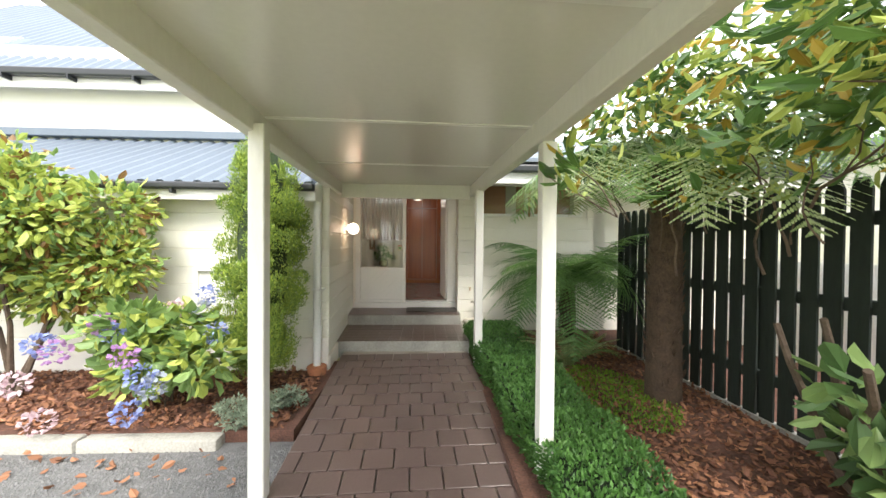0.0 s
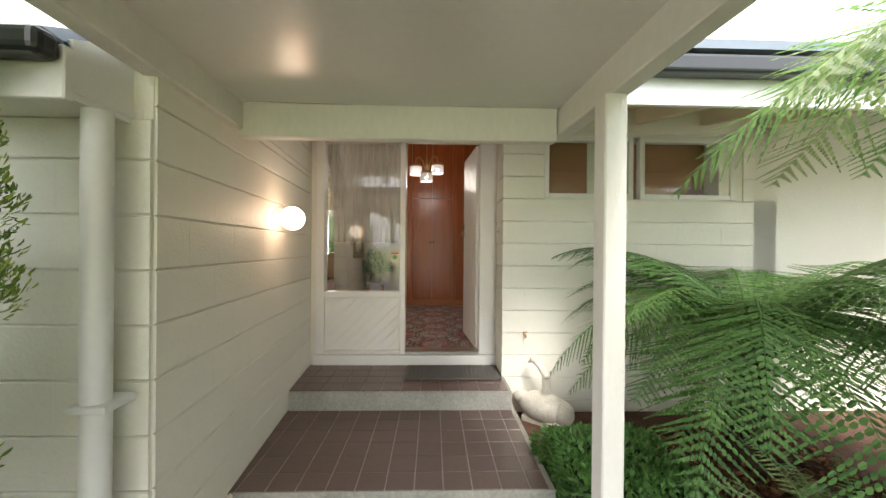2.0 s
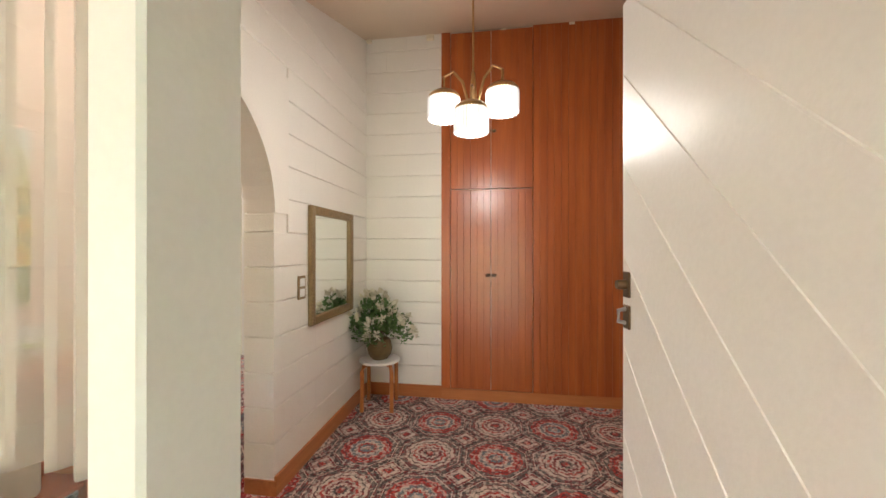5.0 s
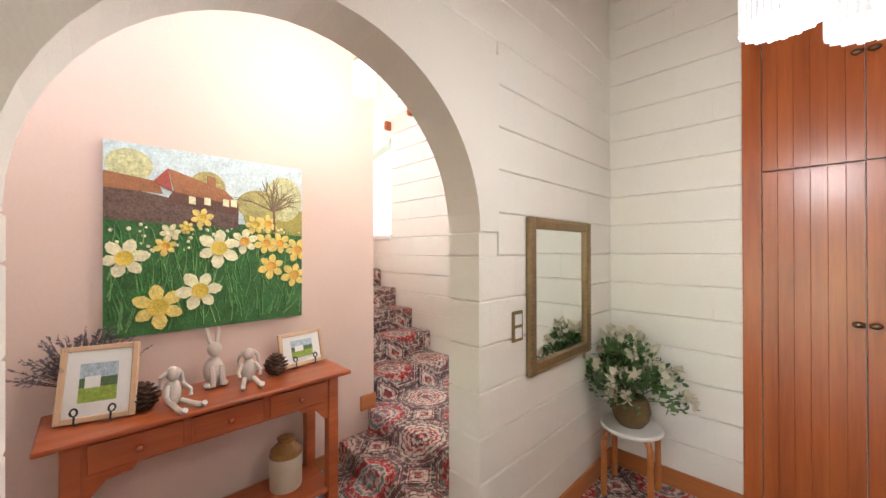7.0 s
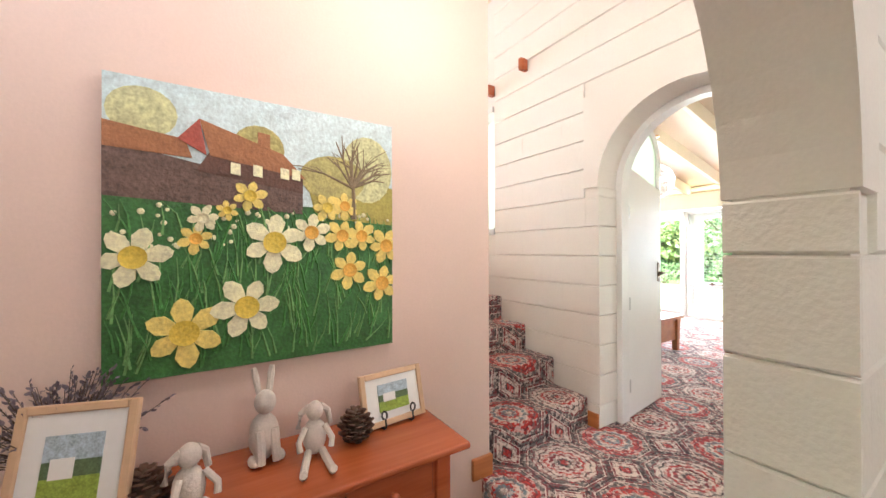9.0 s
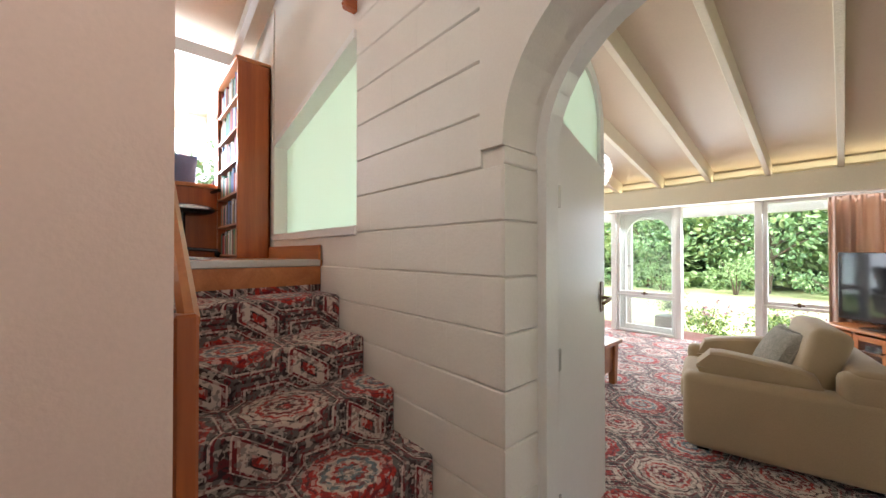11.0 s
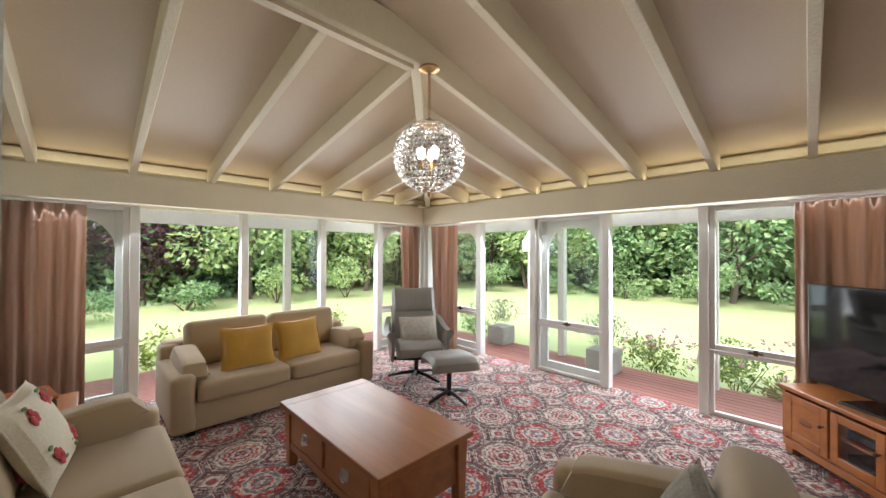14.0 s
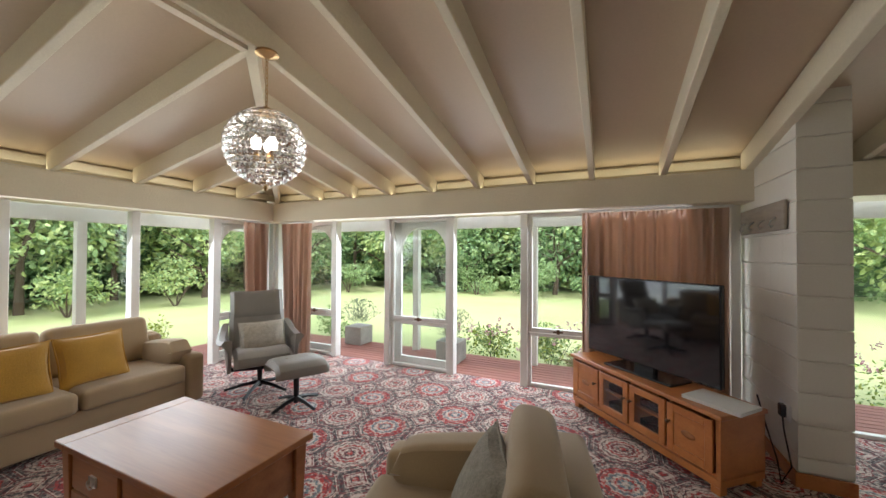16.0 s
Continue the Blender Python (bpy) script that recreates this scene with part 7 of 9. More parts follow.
def arched_door():
    fr = thing("door_frame_lounge", "white painted arched door frame", "door frame", pose(0, 0, 0), kind="structure")
    w = 0.05
    outer = [(DX0, 0.31), (DX0, DSP)] + arc(DC, DSP, DR, 180, 0, 20)[1:-1] + [(DX1, DSP), (DX1, 0.31)]
    inner = [(DX1 - w, 0.31), (DX1 - w, DSP)] + arc(DC, DSP, DR - w, 0, 180, 20)[1:-1] + [(DX0 + w, DSP), (DX0 + w, 0.31)]
    part("jamb", prism(B(), outer + inner, 3.14, 3.225, "xz"), M["white"], fr)
    d = thing("door_lounge", "white arched door with a frosted green light, standing open", "door", pose(DX0 + w - 0.03, 3.235, 0.325, 0, 0, 96.5))
    lw, sp = 0.565, DSP - 0.325 + 0.27
    r = lw / 2
    # arched leaf with a quarter-round light cut by a slanting rail
    gx0, gx1 = 0.06, lw - 0.06
    gb0, gb1 = sp - 0.10, sp - 0.19
    ga = arc(r, sp, r - 0.06, 180, 0, 20)
    t = 0.02
    part("leaf", prism(B(), [(0, 0), (lw, 0), (lw, gb1 - 0.035), (0, gb0 - 0.005)], -t, t, "xz"), M["white"], d)
    ring_o = [(0, gb0 - 0.005), (0, sp)] + arc(r, sp, r, 180, 0, 24)[1:-1] + [(lw, sp), (lw, gb1 - 0.035)]
    ring_i = [(gx1, gb1), (gx1, sp)] + [p for p in arc(r, sp, r - 0.06, 0, 180, 20)[1:] if p[1] > gb0 - 0.02 + (p[0] - gx0) * 0 and p[0] > gx0 - 0.001] + [(gx0, gb0 - 0.012)]
    part("arched_head", prism(B(), ring_o + [(gx1, gb1 - 0.008)] + ring_i[1:] , -t, t, "xz"), M["white"], d)
    gl = [(gx1, gb1 - 0.01), (gx1, sp)] + [p for p in arc(r, sp, r - 0.06, 0, 180, 20)[1:]] + [(gx0, gb0 - 0.02)]
    part("frosted_light", prism(B(), gl, -0.006, 0.006, "xz"), M["frost"], d, "pale green frosted glass")
    bm = B()
    for s in (-1, 1):
        box(bm, lw - 0.07, lw - 0.03, min(s * t, s * (t + 0.006)), max(s * t, s * (t + 0.006)), 0.93, 1.08, 0.002)
        tube(bm, [(lw - 0.05, s * 0.02, 1.0), (lw - 0.05, s * 0.065, 1.0), (lw - 0.10, s * 0.07, 0.995), (lw - 0.16, s * 0.065, 0.985)], 0.009, 8)
    part("lever_handle", bm, M["bronze"], d, "bronze lever handle", True)
    for z in (0.22, 0.8, 1.45):
        part("hinge", box(B(), -0.03, 0.02, -t - 0.006, -t + 0.002, z - 0.045, z + 0.045, 0.002), M["steel"], d, "steel butt hinge")


arched_door()

# ---- study ----


def study():
    w = thing("window_study", "white timber study window over the garden", "window", pose(0, 0, 0), kind="structure")
    for a, b in ((1.84, 2.52), (2.52, 2.92)):
        pane_frame(w, "sash", "x", -6.95, a, b, 2.17, 3.08, 0.06, 0.06)
        glass_pane(w, "x", -6.95, a + 0.05, b - 0.05, 2.22, 3.03)
    part("sill", box(B(), -6.95, -6.86, 1.80, 2.93, 2.13, 2.17, 0.004), M["white"], w)
    c = thing("study_curtain", "dark pink curtain beside the study window", "curtain", pose(0, 0, 0))
    bm = B()
    for k in range(5):
        rod(bm, (-6.82, 1.52 + 0.055 * k, 1.52), (-6.82, 1.54 + 0.05 * k, 3.14), 0.035, 0.03, 10)
    part("cloth", bm, mat("dark_pink_cloth", (0.34, 0.06, 0.05), 0.8, 0.15, 5, 80, 0.1), c, smooth=True)
    bs = thing("bookcase", "tall orange wooden bookcase full of books", "bookcase", pose(-4.90, 2.93, 1.5))
    W, D, H = 0.85, 0.26, 1.68
    for x0, x1 in ((-0.03, 0.0), (-W, -W + 0.03)):
        part("side", box(B(), x0, x1, -D, 0, 0, H, 0.003), M["orange"], bs)
    part("back", box(B(), -W, 0, -0.015, -0.003, 0, H), M["orange"], bs)
    part("cornice", box(B(), -W - 0.01, 0.01, -D - 0.015, 0, H, H + 0.03, 0.004), M["orange_x"], bs)
    rnd = random.Random(9)
    cols = [mat("book_cloth_%s" % n, c, 0.7, 0.15, 20, 80, 0.1) for n, c in (("red", (0.32, 0.03, 0.03)), ("white", (0.62, 0.62, 0.6)), ("blue", (0.07, 0.12, 0.28)), ("green", (0.05, 0.16, 0.09)), ("black", (0.03, 0.03, 0.035)), ("tan", (0.36, 0.24, 0.12)))]
    for k in range(6):
        z = 0.03 + 0.275 * k
        part("shelf", box(B(), -W + 0.03, -0.03, -D + 0.005, -0.015, z - 0.02, z, 0.002), M["orange_x"], bs)
        x = -0.04
        while x > -W + 0.09:
            tw = rnd.uniform(0.018, 0.05)
            hh = rnd.uniform(0.17, 0.235)
            b = thing("book", "upright book on the bookcase shelf", "book", pose(-4.90 + x - tw, 2.93 - D + 0.02, 1.5 + z), "books in the bookcase")
            part("cover", box(B(), 0, tw - 0.002, 0, 0.17, 0, hh, 0.002), rnd.choice(cols), b)
            x -= tw
    d = thing("desk", "orange wooden desk with a dark drawer unit", "desk", pose(-6.2, 2.55, 1.5))
    part("top", box(B(), -0.55, 0.40, -0.35, 0.36, 0.70, 0.74, 0.005), M["orange_x"], d)
    part("drawer_unit", box(B(), -0.30, 0.22, -0.25, 0.33, 0.0, 0.52, 0.006), M["black"], d, "black drawer unit under the desk")
    for x in (-0.5, 0.35):
        part("leg", box(B(), x - 0.03, x + 0.03, -0.3, 0.33, 0.0, 0.70, 0.004), M["orange"], d)
    ch = thing("office_chair", "blue and black swivel office chair at the desk", "office chair", pose(-5.75, 2.38, 1.5, 0, 0, -75))
    part("column", rod(B(), (0, 0, 0.08), (0, 0, 0.42), 0.03), M["black"], ch)
    for k in range(5):
        a = 2 * math.pi * k / 5
        part("base_arm", tube(B(), [(0, 0, 0.09), (0.3 * math.cos(a), 0.3 * math.sin(a), 0.065)], 0.018, 6), M["black"], ch)
        part("castor", ball(B(), (0.3 * math.cos(a), 0.3 * math.sin(a), 0.03), 0.03, 10, 6), M["black"], ch)
    part("seat", cushion(B(), 0.48, 0.46, 0.10, Matrix.Translation((0, 0, 0.46)), 10, 0.9, 4), M["black"], ch, smooth=True)
    part("backrest", cushion(B(), 0.44, 0.50, 0.06, Matrix.Translation((0, -0.24, 0.80)) @ Euler((radians(82), 0, 0)).to_matrix().to_4x4(), 10, 0.9, 4), mat("blue_mesh_cloth", (0.06, 0.09, 0.17), 0.8, 0.2, 20, 150, 0.2), ch, smooth=True)
    part("back_bar", tube(B(), [(0, 0, 0.42), (0, -0.2, 0.44), (0, -0.29, 0.6), (0, -0.27, 0.8)], 0.02, 8), M["black"], ch, smooth=True)
    for s in (-1, 1):
        part("armrest", tube(B(), [(s * 0.24, -0.05, 0.46), (s * 0.27, -0.05, 0.66), (s * 0.27, 0.15, 0.67)], 0.02, 8), M["black"], ch, smooth=True)
    r = thing("rug", "pale blue-grey rug on the study floor", "rug", pose(-5.0, 2.0, 1.5))
    part("pile", box(B(), -0.95, 0.55, -0.9, 0.42, 0.0, 0.012, 0.004), mat("pale_grey_rug", (0.48, 0.49, 0.48), 0.95, 0.3, 5, 120, 0.5, color2=(0.30, 0.35, 0.38)), r)


study()

# ---- garden plants ----


def crown(center, radii, n, seed, shell=0.55, lumps=9):
    """Points of an uneven crown built from lumps, with gaps between them."""
    rnd = random.Random(seed)
    lump = []
    for k in range(lumps):
        v = Vector((rnd.gauss(0, 1), rnd.gauss(0, 1), rnd.gauss(0, 0.9))).normalized() * rnd.uniform(0.3, 0.72)
        lump.append((v, rnd.uniform(0.30, 0.50)))
    pts = []
    for k in range(n):
        c, r = lump[rnd.randrange(lumps)]
        d = Vector((rnd.gauss(0, 1), rnd.gauss(0, 1), rnd.gauss(0, 1))).normalized()
        q = c + d * r * (shell + (1 - shell) * rnd.random())
        p = Vector((center[0] + q.x * radii[0], center[1] + q.y * radii[1], center[2] + q.z * radii[2]))
        pts.append((p, d))
    return pts


def shrub(name, label, x, y, z, radii, n, size, material, seed, category="shrub", group="", stems=6, lumps=9, mats=None, aspect=0.5, lift=0.0):
    s = thing(name, label, category, pose(x, y, z), group)
    rnd = random.Random(seed)
    bm = B()
    h = radii[2]
    for k in range(stems):
        a = rnd.uniform(0, 6.28)
        tip = Vector((math.cos(a) * radii[0] * 0.5, math.sin(a) * radii[1] * 0.5, lift + h * rnd.uniform(0.9, 1.5)))
        tube(bm, [(rnd.gauss(0, 0.04), rnd.gauss(0, 0.04), -0.05), tip * 0.4 + Vector((rnd.gauss(0, 0.05), rnd.gauss(0, 0.05), 0.05)), tip], lambda q: (0.03 if h > 0.5 else 0.008) * (1 - 0.7 * q), 6)
    part("stem", bm, M["bark"], s)
    pts = crown((0, 0, lift + h), radii, n, seed, 0.5, lumps)
    groups = mats or [(material, 1.0, "")]
    i = 0
    for k, (m, f, lab) in enumerate(groups):
        j = i + int(n * f)
        leaves("foliage", pts[i:j], size, m, s, lab or "leaves of the plant", seed + k, aspect)
        i = j
    return s


# tall shrub with yellowing leaves by the drive
camellia = shrub("camellia_bush", "large leafy bush with green, yellow and reddish leaves", -3.45, -2.80, -0.42, (1.35, 0.85, 0.92), 9500, 0.10, L_MID, 21, "bush", stems=5, lumps=14, mats=[(L_MID, 0.30, ""), (L_LIME, 0.58, "yellow-green leaves"), (L_RED, 0.12, "reddish leaves")], lift=0.50)
# hydrangea
hyd = shrub("hydrangea", "hydrangea bush with blue, mauve and pink flower heads", -1.95, -3.02, -0.42, (0.72, 0.52, 0.42), 1700, 0.13, L_MID, 31, "bush", stems=8, lumps=10, mats=[(L_MID, 0.6, ""), (L_LIME, 0.4, "lime green leaves")], aspect=0.65, lift=0.12)
_rnd = random.Random(33)
HEADS = [leaf_mat("petal_" + n, d, l, 0.6, 0.3) for n, d, l in (("blue", (0.14, 0.18, 0.42), (0.32, 0.38, 0.68)), ("mauve", (0.34, 0.16, 0.42), (0.58, 0.34, 0.62)), ("pink", (0.50, 0.34, 0.40), (0.72, 0.56, 0.58)), ("grey_blue", (0.20, 0.22, 0.30), (0.42, 0.46, 0.54)))]
for k, (x, y, z, m) in enumerate(((-0.46, -0.25, 0.55, 1), (-0.50, -0.30, 0.62, 0), (-0.30, -0.1, 0.72, 1), (-0.18, -0.15, 0.66, 0), (0.02, -0.34, 0.55, 1), (0.16, -0.40, 0.42, 0), (0.22, -0.38, 0.34, 3), (0.10, -0.42, 0.16, 0), (-0.52, -0.42, 0.38, 2), (-0.36, -0.46, 0.12, 2), (0.05, 0.1, 0.80, 2), (0.22, 0.12, 0.78, 3), (0.20, 0.22, 0.92, 0), (0.38, 0.0, 0.62, 0), (0.0, 0.05, 0.74, 2))):
    pts = []
    for q in range(70):
        d = Vector((_rnd.gauss(0, 1), _rnd.gauss(0, 1), _rnd.gauss(0, 1))).normalized()
        pts.append((Vector((x * 1.25, y * 1.2 - 0.05, z + 0.03)) + d * 0.072, d))
    leaves("flower_head", pts, 0.038, HEADS[m], hyd, "round hydrangea flower head", 40 + k, 0.9, 0.0, kind="")


def conifer():
    c = thing("conifer", "tall narrow green conifer with lumpy upright foliage", "conifer", pose(-1.22, -2.74, -0.42))
    part("trunk", tube(B(), [(0, 0, -0.05), (0.02, 0, 0.8), (0, 0.02, 1.6), (0.01, 0, 2.6)], lambda q: 0.045 * (1 - 0.8 * q), 8), M["bark"], c)
    # smooth core fills the gaps; its dark colour holds the inner shade
    part("inner_foliage", lathe(B(), [(0.0, 0.3), (0.12, 0.5), (0.21, 1.0), (0.22, 1.5), (0.16, 2.1), (0.06, 2.6), (0.0, 2.7)], 14), mat("conifer_shade", (0.03, 0.05, 0.015), 0.95, 0.5, 18, 60, 0.8), c, "solid dark core coloured as the inner shade", True)
    rnd = random.Random(51)
    pts, pts2 = [], []
    for k in range(250):
        f = rnd.random()
        z = 0.25 + 2.45 * f
        r = 0.37 * math.sin(math.pi * min(1.0, 0.22 + 0.75 * f)) * (0.55 + 0.5 * rnd.random())
        if z < 0.75:
            r *= 0.75
        a = rnd.uniform(0, 6.28)
        cc = Vector((r * math.cos(a), r * math.sin(a), z))
        lr = rnd.uniform(0.07, 0.135)
        for q in range(330):
            d = Vector((rnd.gauss(0, 1), rnd.gauss(0, 1), rnd.gauss(0.2, 1))).normalized()
            (pts if rnd.random() < 0.6 else pts2).append((cc + d * lr * rnd.uniform(0.6, 1.05), d * 0.6 + Vector((0, 0, 0.9))))
    leaves("foliage", pts, 0.030, leaf_mat("conifer_green", (0.06, 0.12, 0.02), (0.26, 0.38, 0.08)), c, "scaly green foliage", 52, 0.30, 0.0)
    leaves("new_growth", pts2, 0.030, leaf_mat("conifer_lime", (0.18, 0.27, 0.03), (0.46, 0.56, 0.10)), c, "yellow-green new growth", 53, 0.30, 0.0)


conifer()
shrub("climbing_rose", "thin climbing rose stems against the wall", -1.6, -2.34, -0.42, (0.28, 0.10, 0.45), 160, 0.05, L_MID, 61, "plant", stems=7, lift=0.5)
shrub("silver_groundcover", "low silvery groundcover plant at the path edge", -0.92, -3.1, -0.45, (0.30, 0.26, 0.10), 1400, 0.03, leaf_mat("silver_leaf", (0.12, 0.16, 0.11), (0.30, 0.36, 0.26)), 62, "plant", stems=3)
shrub("silver_groundcover", "low silvery groundcover plant at the path edge", -1.12, -3.36, -0.45, (0.30, 0.22, 0.12), 1400, 0.03, bpy.data.materials["silver_leaf"], 63, "plant", stems=3)
shrub("small_plant", "small dark leafy plant under the bush", -3.75, -3.25, -0.42, (0.30, 0.22, 0.14), 300, 0.06, L_DARK, 64, "plant", stems=3)


def scatter_litter(name, label, x0, x1, y0, y1, z, n, size, materials, seed):
    rnd = random.Random(seed)
    t = thing(name, label, "leaf litter", pose((x0 + x1) / 2, (y0 + y1) / 2, z), kind="stuff")
    for k, m in enumerate(materials):
        pts = [(Vector((rnd.uniform(x0, x1) - (x0 + x1) / 2, rnd.uniform(y0, y1) - (y0 + y1) / 2, rnd.uniform(0.0, 0.025))), Vector((rnd.gauss(0, 1.6), rnd.gauss(0, 1.6), 0.15))) for _ in range(n)]
        leaves("litter", pts, size, m, t, "scattered pieces", seed + k, 0.55, 0.0)


CHIP = leaf_mat("bark_chip", (0.05, 0.02, 0.013), (0.22, 0.10, 0.06), 0.9, 0.0)
DRY = leaf_mat("dry_brown_leaf", (0.12, 0.05, 0.025), (0.36, 0.17, 0.09), 0.8, 0.1)
scatter_litter("bark_chips", "red-brown bark chips on the garden bed", -5.0, -0.75, -3.46, -1.9, -0.42, 3500, 0.055, [CHIP, DRY], 71)
scatter_litter("bark_chips", "brown bark chips and dry leaves along the fence", 1.5, 3.1, -5.6, -0.6, -0.42, 3500, 0.055, [CHIP, DRY], 72)
scatter_litter("fallen_leaves", "dry fallen leaves on the gravel by the kerb", -3.5, -0.75, -4.1, -3.6, -0.505, 60, 0.07, [DRY], 73)
PEB = mat("gravel_stone", (0.18, 0.18, 0.176), 0.85, 0.5, 30, 90, 0.2)
verts, faces = [], []
_rnd = random.Random(74)
for k in range(6000):
    x, y = _rnd.uniform(-3.4, -0.6), _rnd.uniform(-4.8, -3.6)
    s = _rnd.uniform(0.006, 0.013)
    b = len(verts)
    verts += [(x + s * _rnd.uniform(0.6, 1.2), y, -0.51), (x, y + s * _rnd.uniform(0.6, 1.2), -0.51), (x - s, y, -0.51), (x, y - s, -0.51), (x + _rnd.gauss(0, 0.002), y, -0.51 + s * 0.9)]
    faces += [(b, b + 1, b + 4), (b + 1, b + 2, b + 4), (b + 2, b + 3, b + 4), (b + 3, b, b + 4)]
me = bpy.data.meshes.new("gravel_stones")
me.from_pydata(verts, [], faces)
me.materials.append(PEB)
tagged(new("gravel_stones", me), "loose grey gravel stones on the drive", "gravel", kind="stuff")

# box hedge along the path
hedge = thing("hedge", "low clipped green hedge along the tiled path", "hedge", WAY @ pose(1.17, 0, 0))
_rnd = random.Random(75)
pts = []
for k in range(30000):
    v = _rnd.uniform(-4.2, 0.75)
    f = _rnd.random()
    bulge = 0.03 * math.sin(v * 5) + 0.02 * math.sin(v * 13 + 1)
    zt = way_z(v) + 0.30 + bulge
    if f < 0.6:
        u, z, d = _rnd.uniform(-0.30, 0.30), zt + _rnd.gauss(0, 0.012), Vector((0, 0, 1))
    elif f < 0.9:
        u, z, d = -0.31 + bulge * 0.6 + _rnd.gauss(0, 0.012), _rnd.uniform(way_z(v) - 0.02, zt), Vector((-1, 0, 0.4))
    else:
        u, z, d = 0.31 + _rnd.gauss(0, 0.012), _rnd.uniform(way_z(v) - 0.05, zt), Vector((1, 0, 0.4))
    pts.append((Vector((u, v, z)), d))
leaves("foliage", pts, 0.034, leaf_mat("hedge_leaf", (0.025, 0.085, 0.018), (0.12, 0.26, 0.06)), hedge, "small dense hedge leaves", 76, 0.55, 0.0)
# near-black core: the shade deep in the hedge is put into its colour
part("core", prism(B(), [(-4.2, way_z(-4.2) + 0.23), (0.38, way_z(0.38) + 0.23), (0.75, way_z(0.75) + 0.23), (0.75, -0.8), (-4.2, -0.8)], -0.26, 0.26, "yz"), mat("hedge_shade", (0.012, 0.025, 0.008), 0.95, 0.4, 20, 60, 0.5), hedge, "dark core with the hedge's inner shade in its colour")


def frond_part(parent, p0, direction, length, droop, material, width=0.36, seg=44, name="frond"):
    """A fern frond: an arching midrib with paired toothed leaflets."""
    d = Vector((direction[0], direction[1], 0)).normalized()
    side = Vector((-d.y, d.x, 0))
    rise = direction[2]
    pts = []
    for k in range(seg + 1):
        s = k / seg
        pts.append(Vector(p0) + d * length * (s - 0.12 * s * s) + Vector((0, 0, length * (rise * s - droop * s * s))))
    verts, faces = [], []
    rnd = random.Random(int(abs(d.x * 7919 + d.y * 104729 + length * 1299709)))
    for k in range(1, seg + 1):
        s = k / seg
        w = width * length * math.sin(math.pi * min(1.0, 0.10 + 0.9 * s)) ** 0.75 * (1.0 - 0.35 * s)
        t = (pts[k] - pts[k - 1]).normalized()
        step = (pts[k] - pts[k - 1]).length
        for sg in (-1, 1):
            w2 = w * rnd.uniform(0.86, 1.08)
            tip = pts[k] + side * sg * w2 + t * w2 * rnd.uniform(0.32, 0.55) - Vector((0, 0, w2 * rnd.uniform(0.12, 0.38)))
            n = 9
            for q in range(n):
                f0, f1 = q / n, (q + 1) / n
                a = pts[k].lerp(tip, f0)
                b = pts[k].lerp(tip, f1)
                h = step * 0.40 * (1 - f0 * 0.8)
                for e in (-1, 1):
                    i = len(verts)
                    verts += [tuple(a), tuple(b), tuple(b.lerp(a, 0.15) + t * h * e * 0.8), tuple(a.lerp(b, 0.3) + t * h * e)]
                    faces.append((i, i + 1, i + 2, i + 3))
    base = len(verts)
    for k, p in enumerate(pts):
        r = 0.006 * (1 - 0.8 * k / seg)
        verts += [tuple(p + side * r), tuple(p - side * r), tuple(p + Vector((0, 0, r * 1.6)))]
    for k in range(seg):
        a = base + 3 * k
        for q in range(3):
            faces.append((a + q, a + (q + 1) % 3, a + 3 + (q + 1) % 3, a + 3 + q))
    me = bpy.data.meshes.new(name)
    me.from_pydata(verts, [], faces)
    me.materials.append(material)
    ob = new(name, me)
    ob.parent = parent
    return ob


FERN = leaf_mat("tree_fern_green", (0.06, 0.15, 0.035), (0.25, 0.43, 0.13), 0.5, 0.4)
FERND = leaf_mat("dark_fern_green", (0.03, 0.09, 0.022), (0.14, 0.28, 0.075), 0.5, 0.35)
FERNL = leaf_mat("pale_fern_green", (0.14, 0.22, 0.07), (0.38, 0.46, 0.20), 0.5, 0.4)


def tree_fern(x, y, zb, height, r, length, n, seed, label, mats, droop=0.55, rise=0.55, lean=(0, 0)):
    t = thing("tree_fern", label, "tree fern", pose(x, y, zb), "tree ferns")
    bm = B()
    top = Vector((lean[0], lean[1], height))
    tube(bm, [(0, 0, -0.1), (lean[0] * 0.3, lean[1] * 0.3, height * 0.3), (lean[0] * 0.7, lean[1] * 0.7, height * 0.75), top], lambda q: r * (1.15 - 0.3 * q), 16)
    part("trunk", bm, M["fernbark"], t, "fibrous dark brown trunk", True)
    rnd = random.Random(seed)
    stub = rod(B(), (0, 0, 0), (0.03, 0, 0.055), 0.012, 0.004, 5)
    sme = to_mesh("leaf_base", stub, M["fernbark"])
    if height > 0.9:
        for k in range(240):
            z = rnd.uniform(0.2, height)
            a = rnd.uniform(0, 6.28)
            f = z / height
            rr = r * (1.15 - 0.3 * f) * 0.96
            o = new("leaf_base", sme)
            o.parent = t
            o.matrix_local = Matrix.Translation((lean[0] * f + rr * math.cos(a), lean[1] * f + rr * math.sin(a), z)) @ Euler((0, 0, a)).to_matrix().to_4x4()
    for k in range(n):
        a = 2 * math.pi * k / n + rnd.uniform(-0.15, 0.15)
        lv = rnd.random()
        frond_part(t, top, (math.cos(a), math.sin(a), rise * (0.35 + lv * 0.9)), length * rnd.uniform(0.8, 1.1), droop * rnd.uniform(0.8, 1.2), mats[k % len(mats)])
    return t


tree_fern(2.45, -1.05, -0.45, 0.95, 0.10, 1.55, 40, 81, "spreading green tree fern with a short trunk by the wall", [FERN, FERND, FERND], 0.85, 1.0)
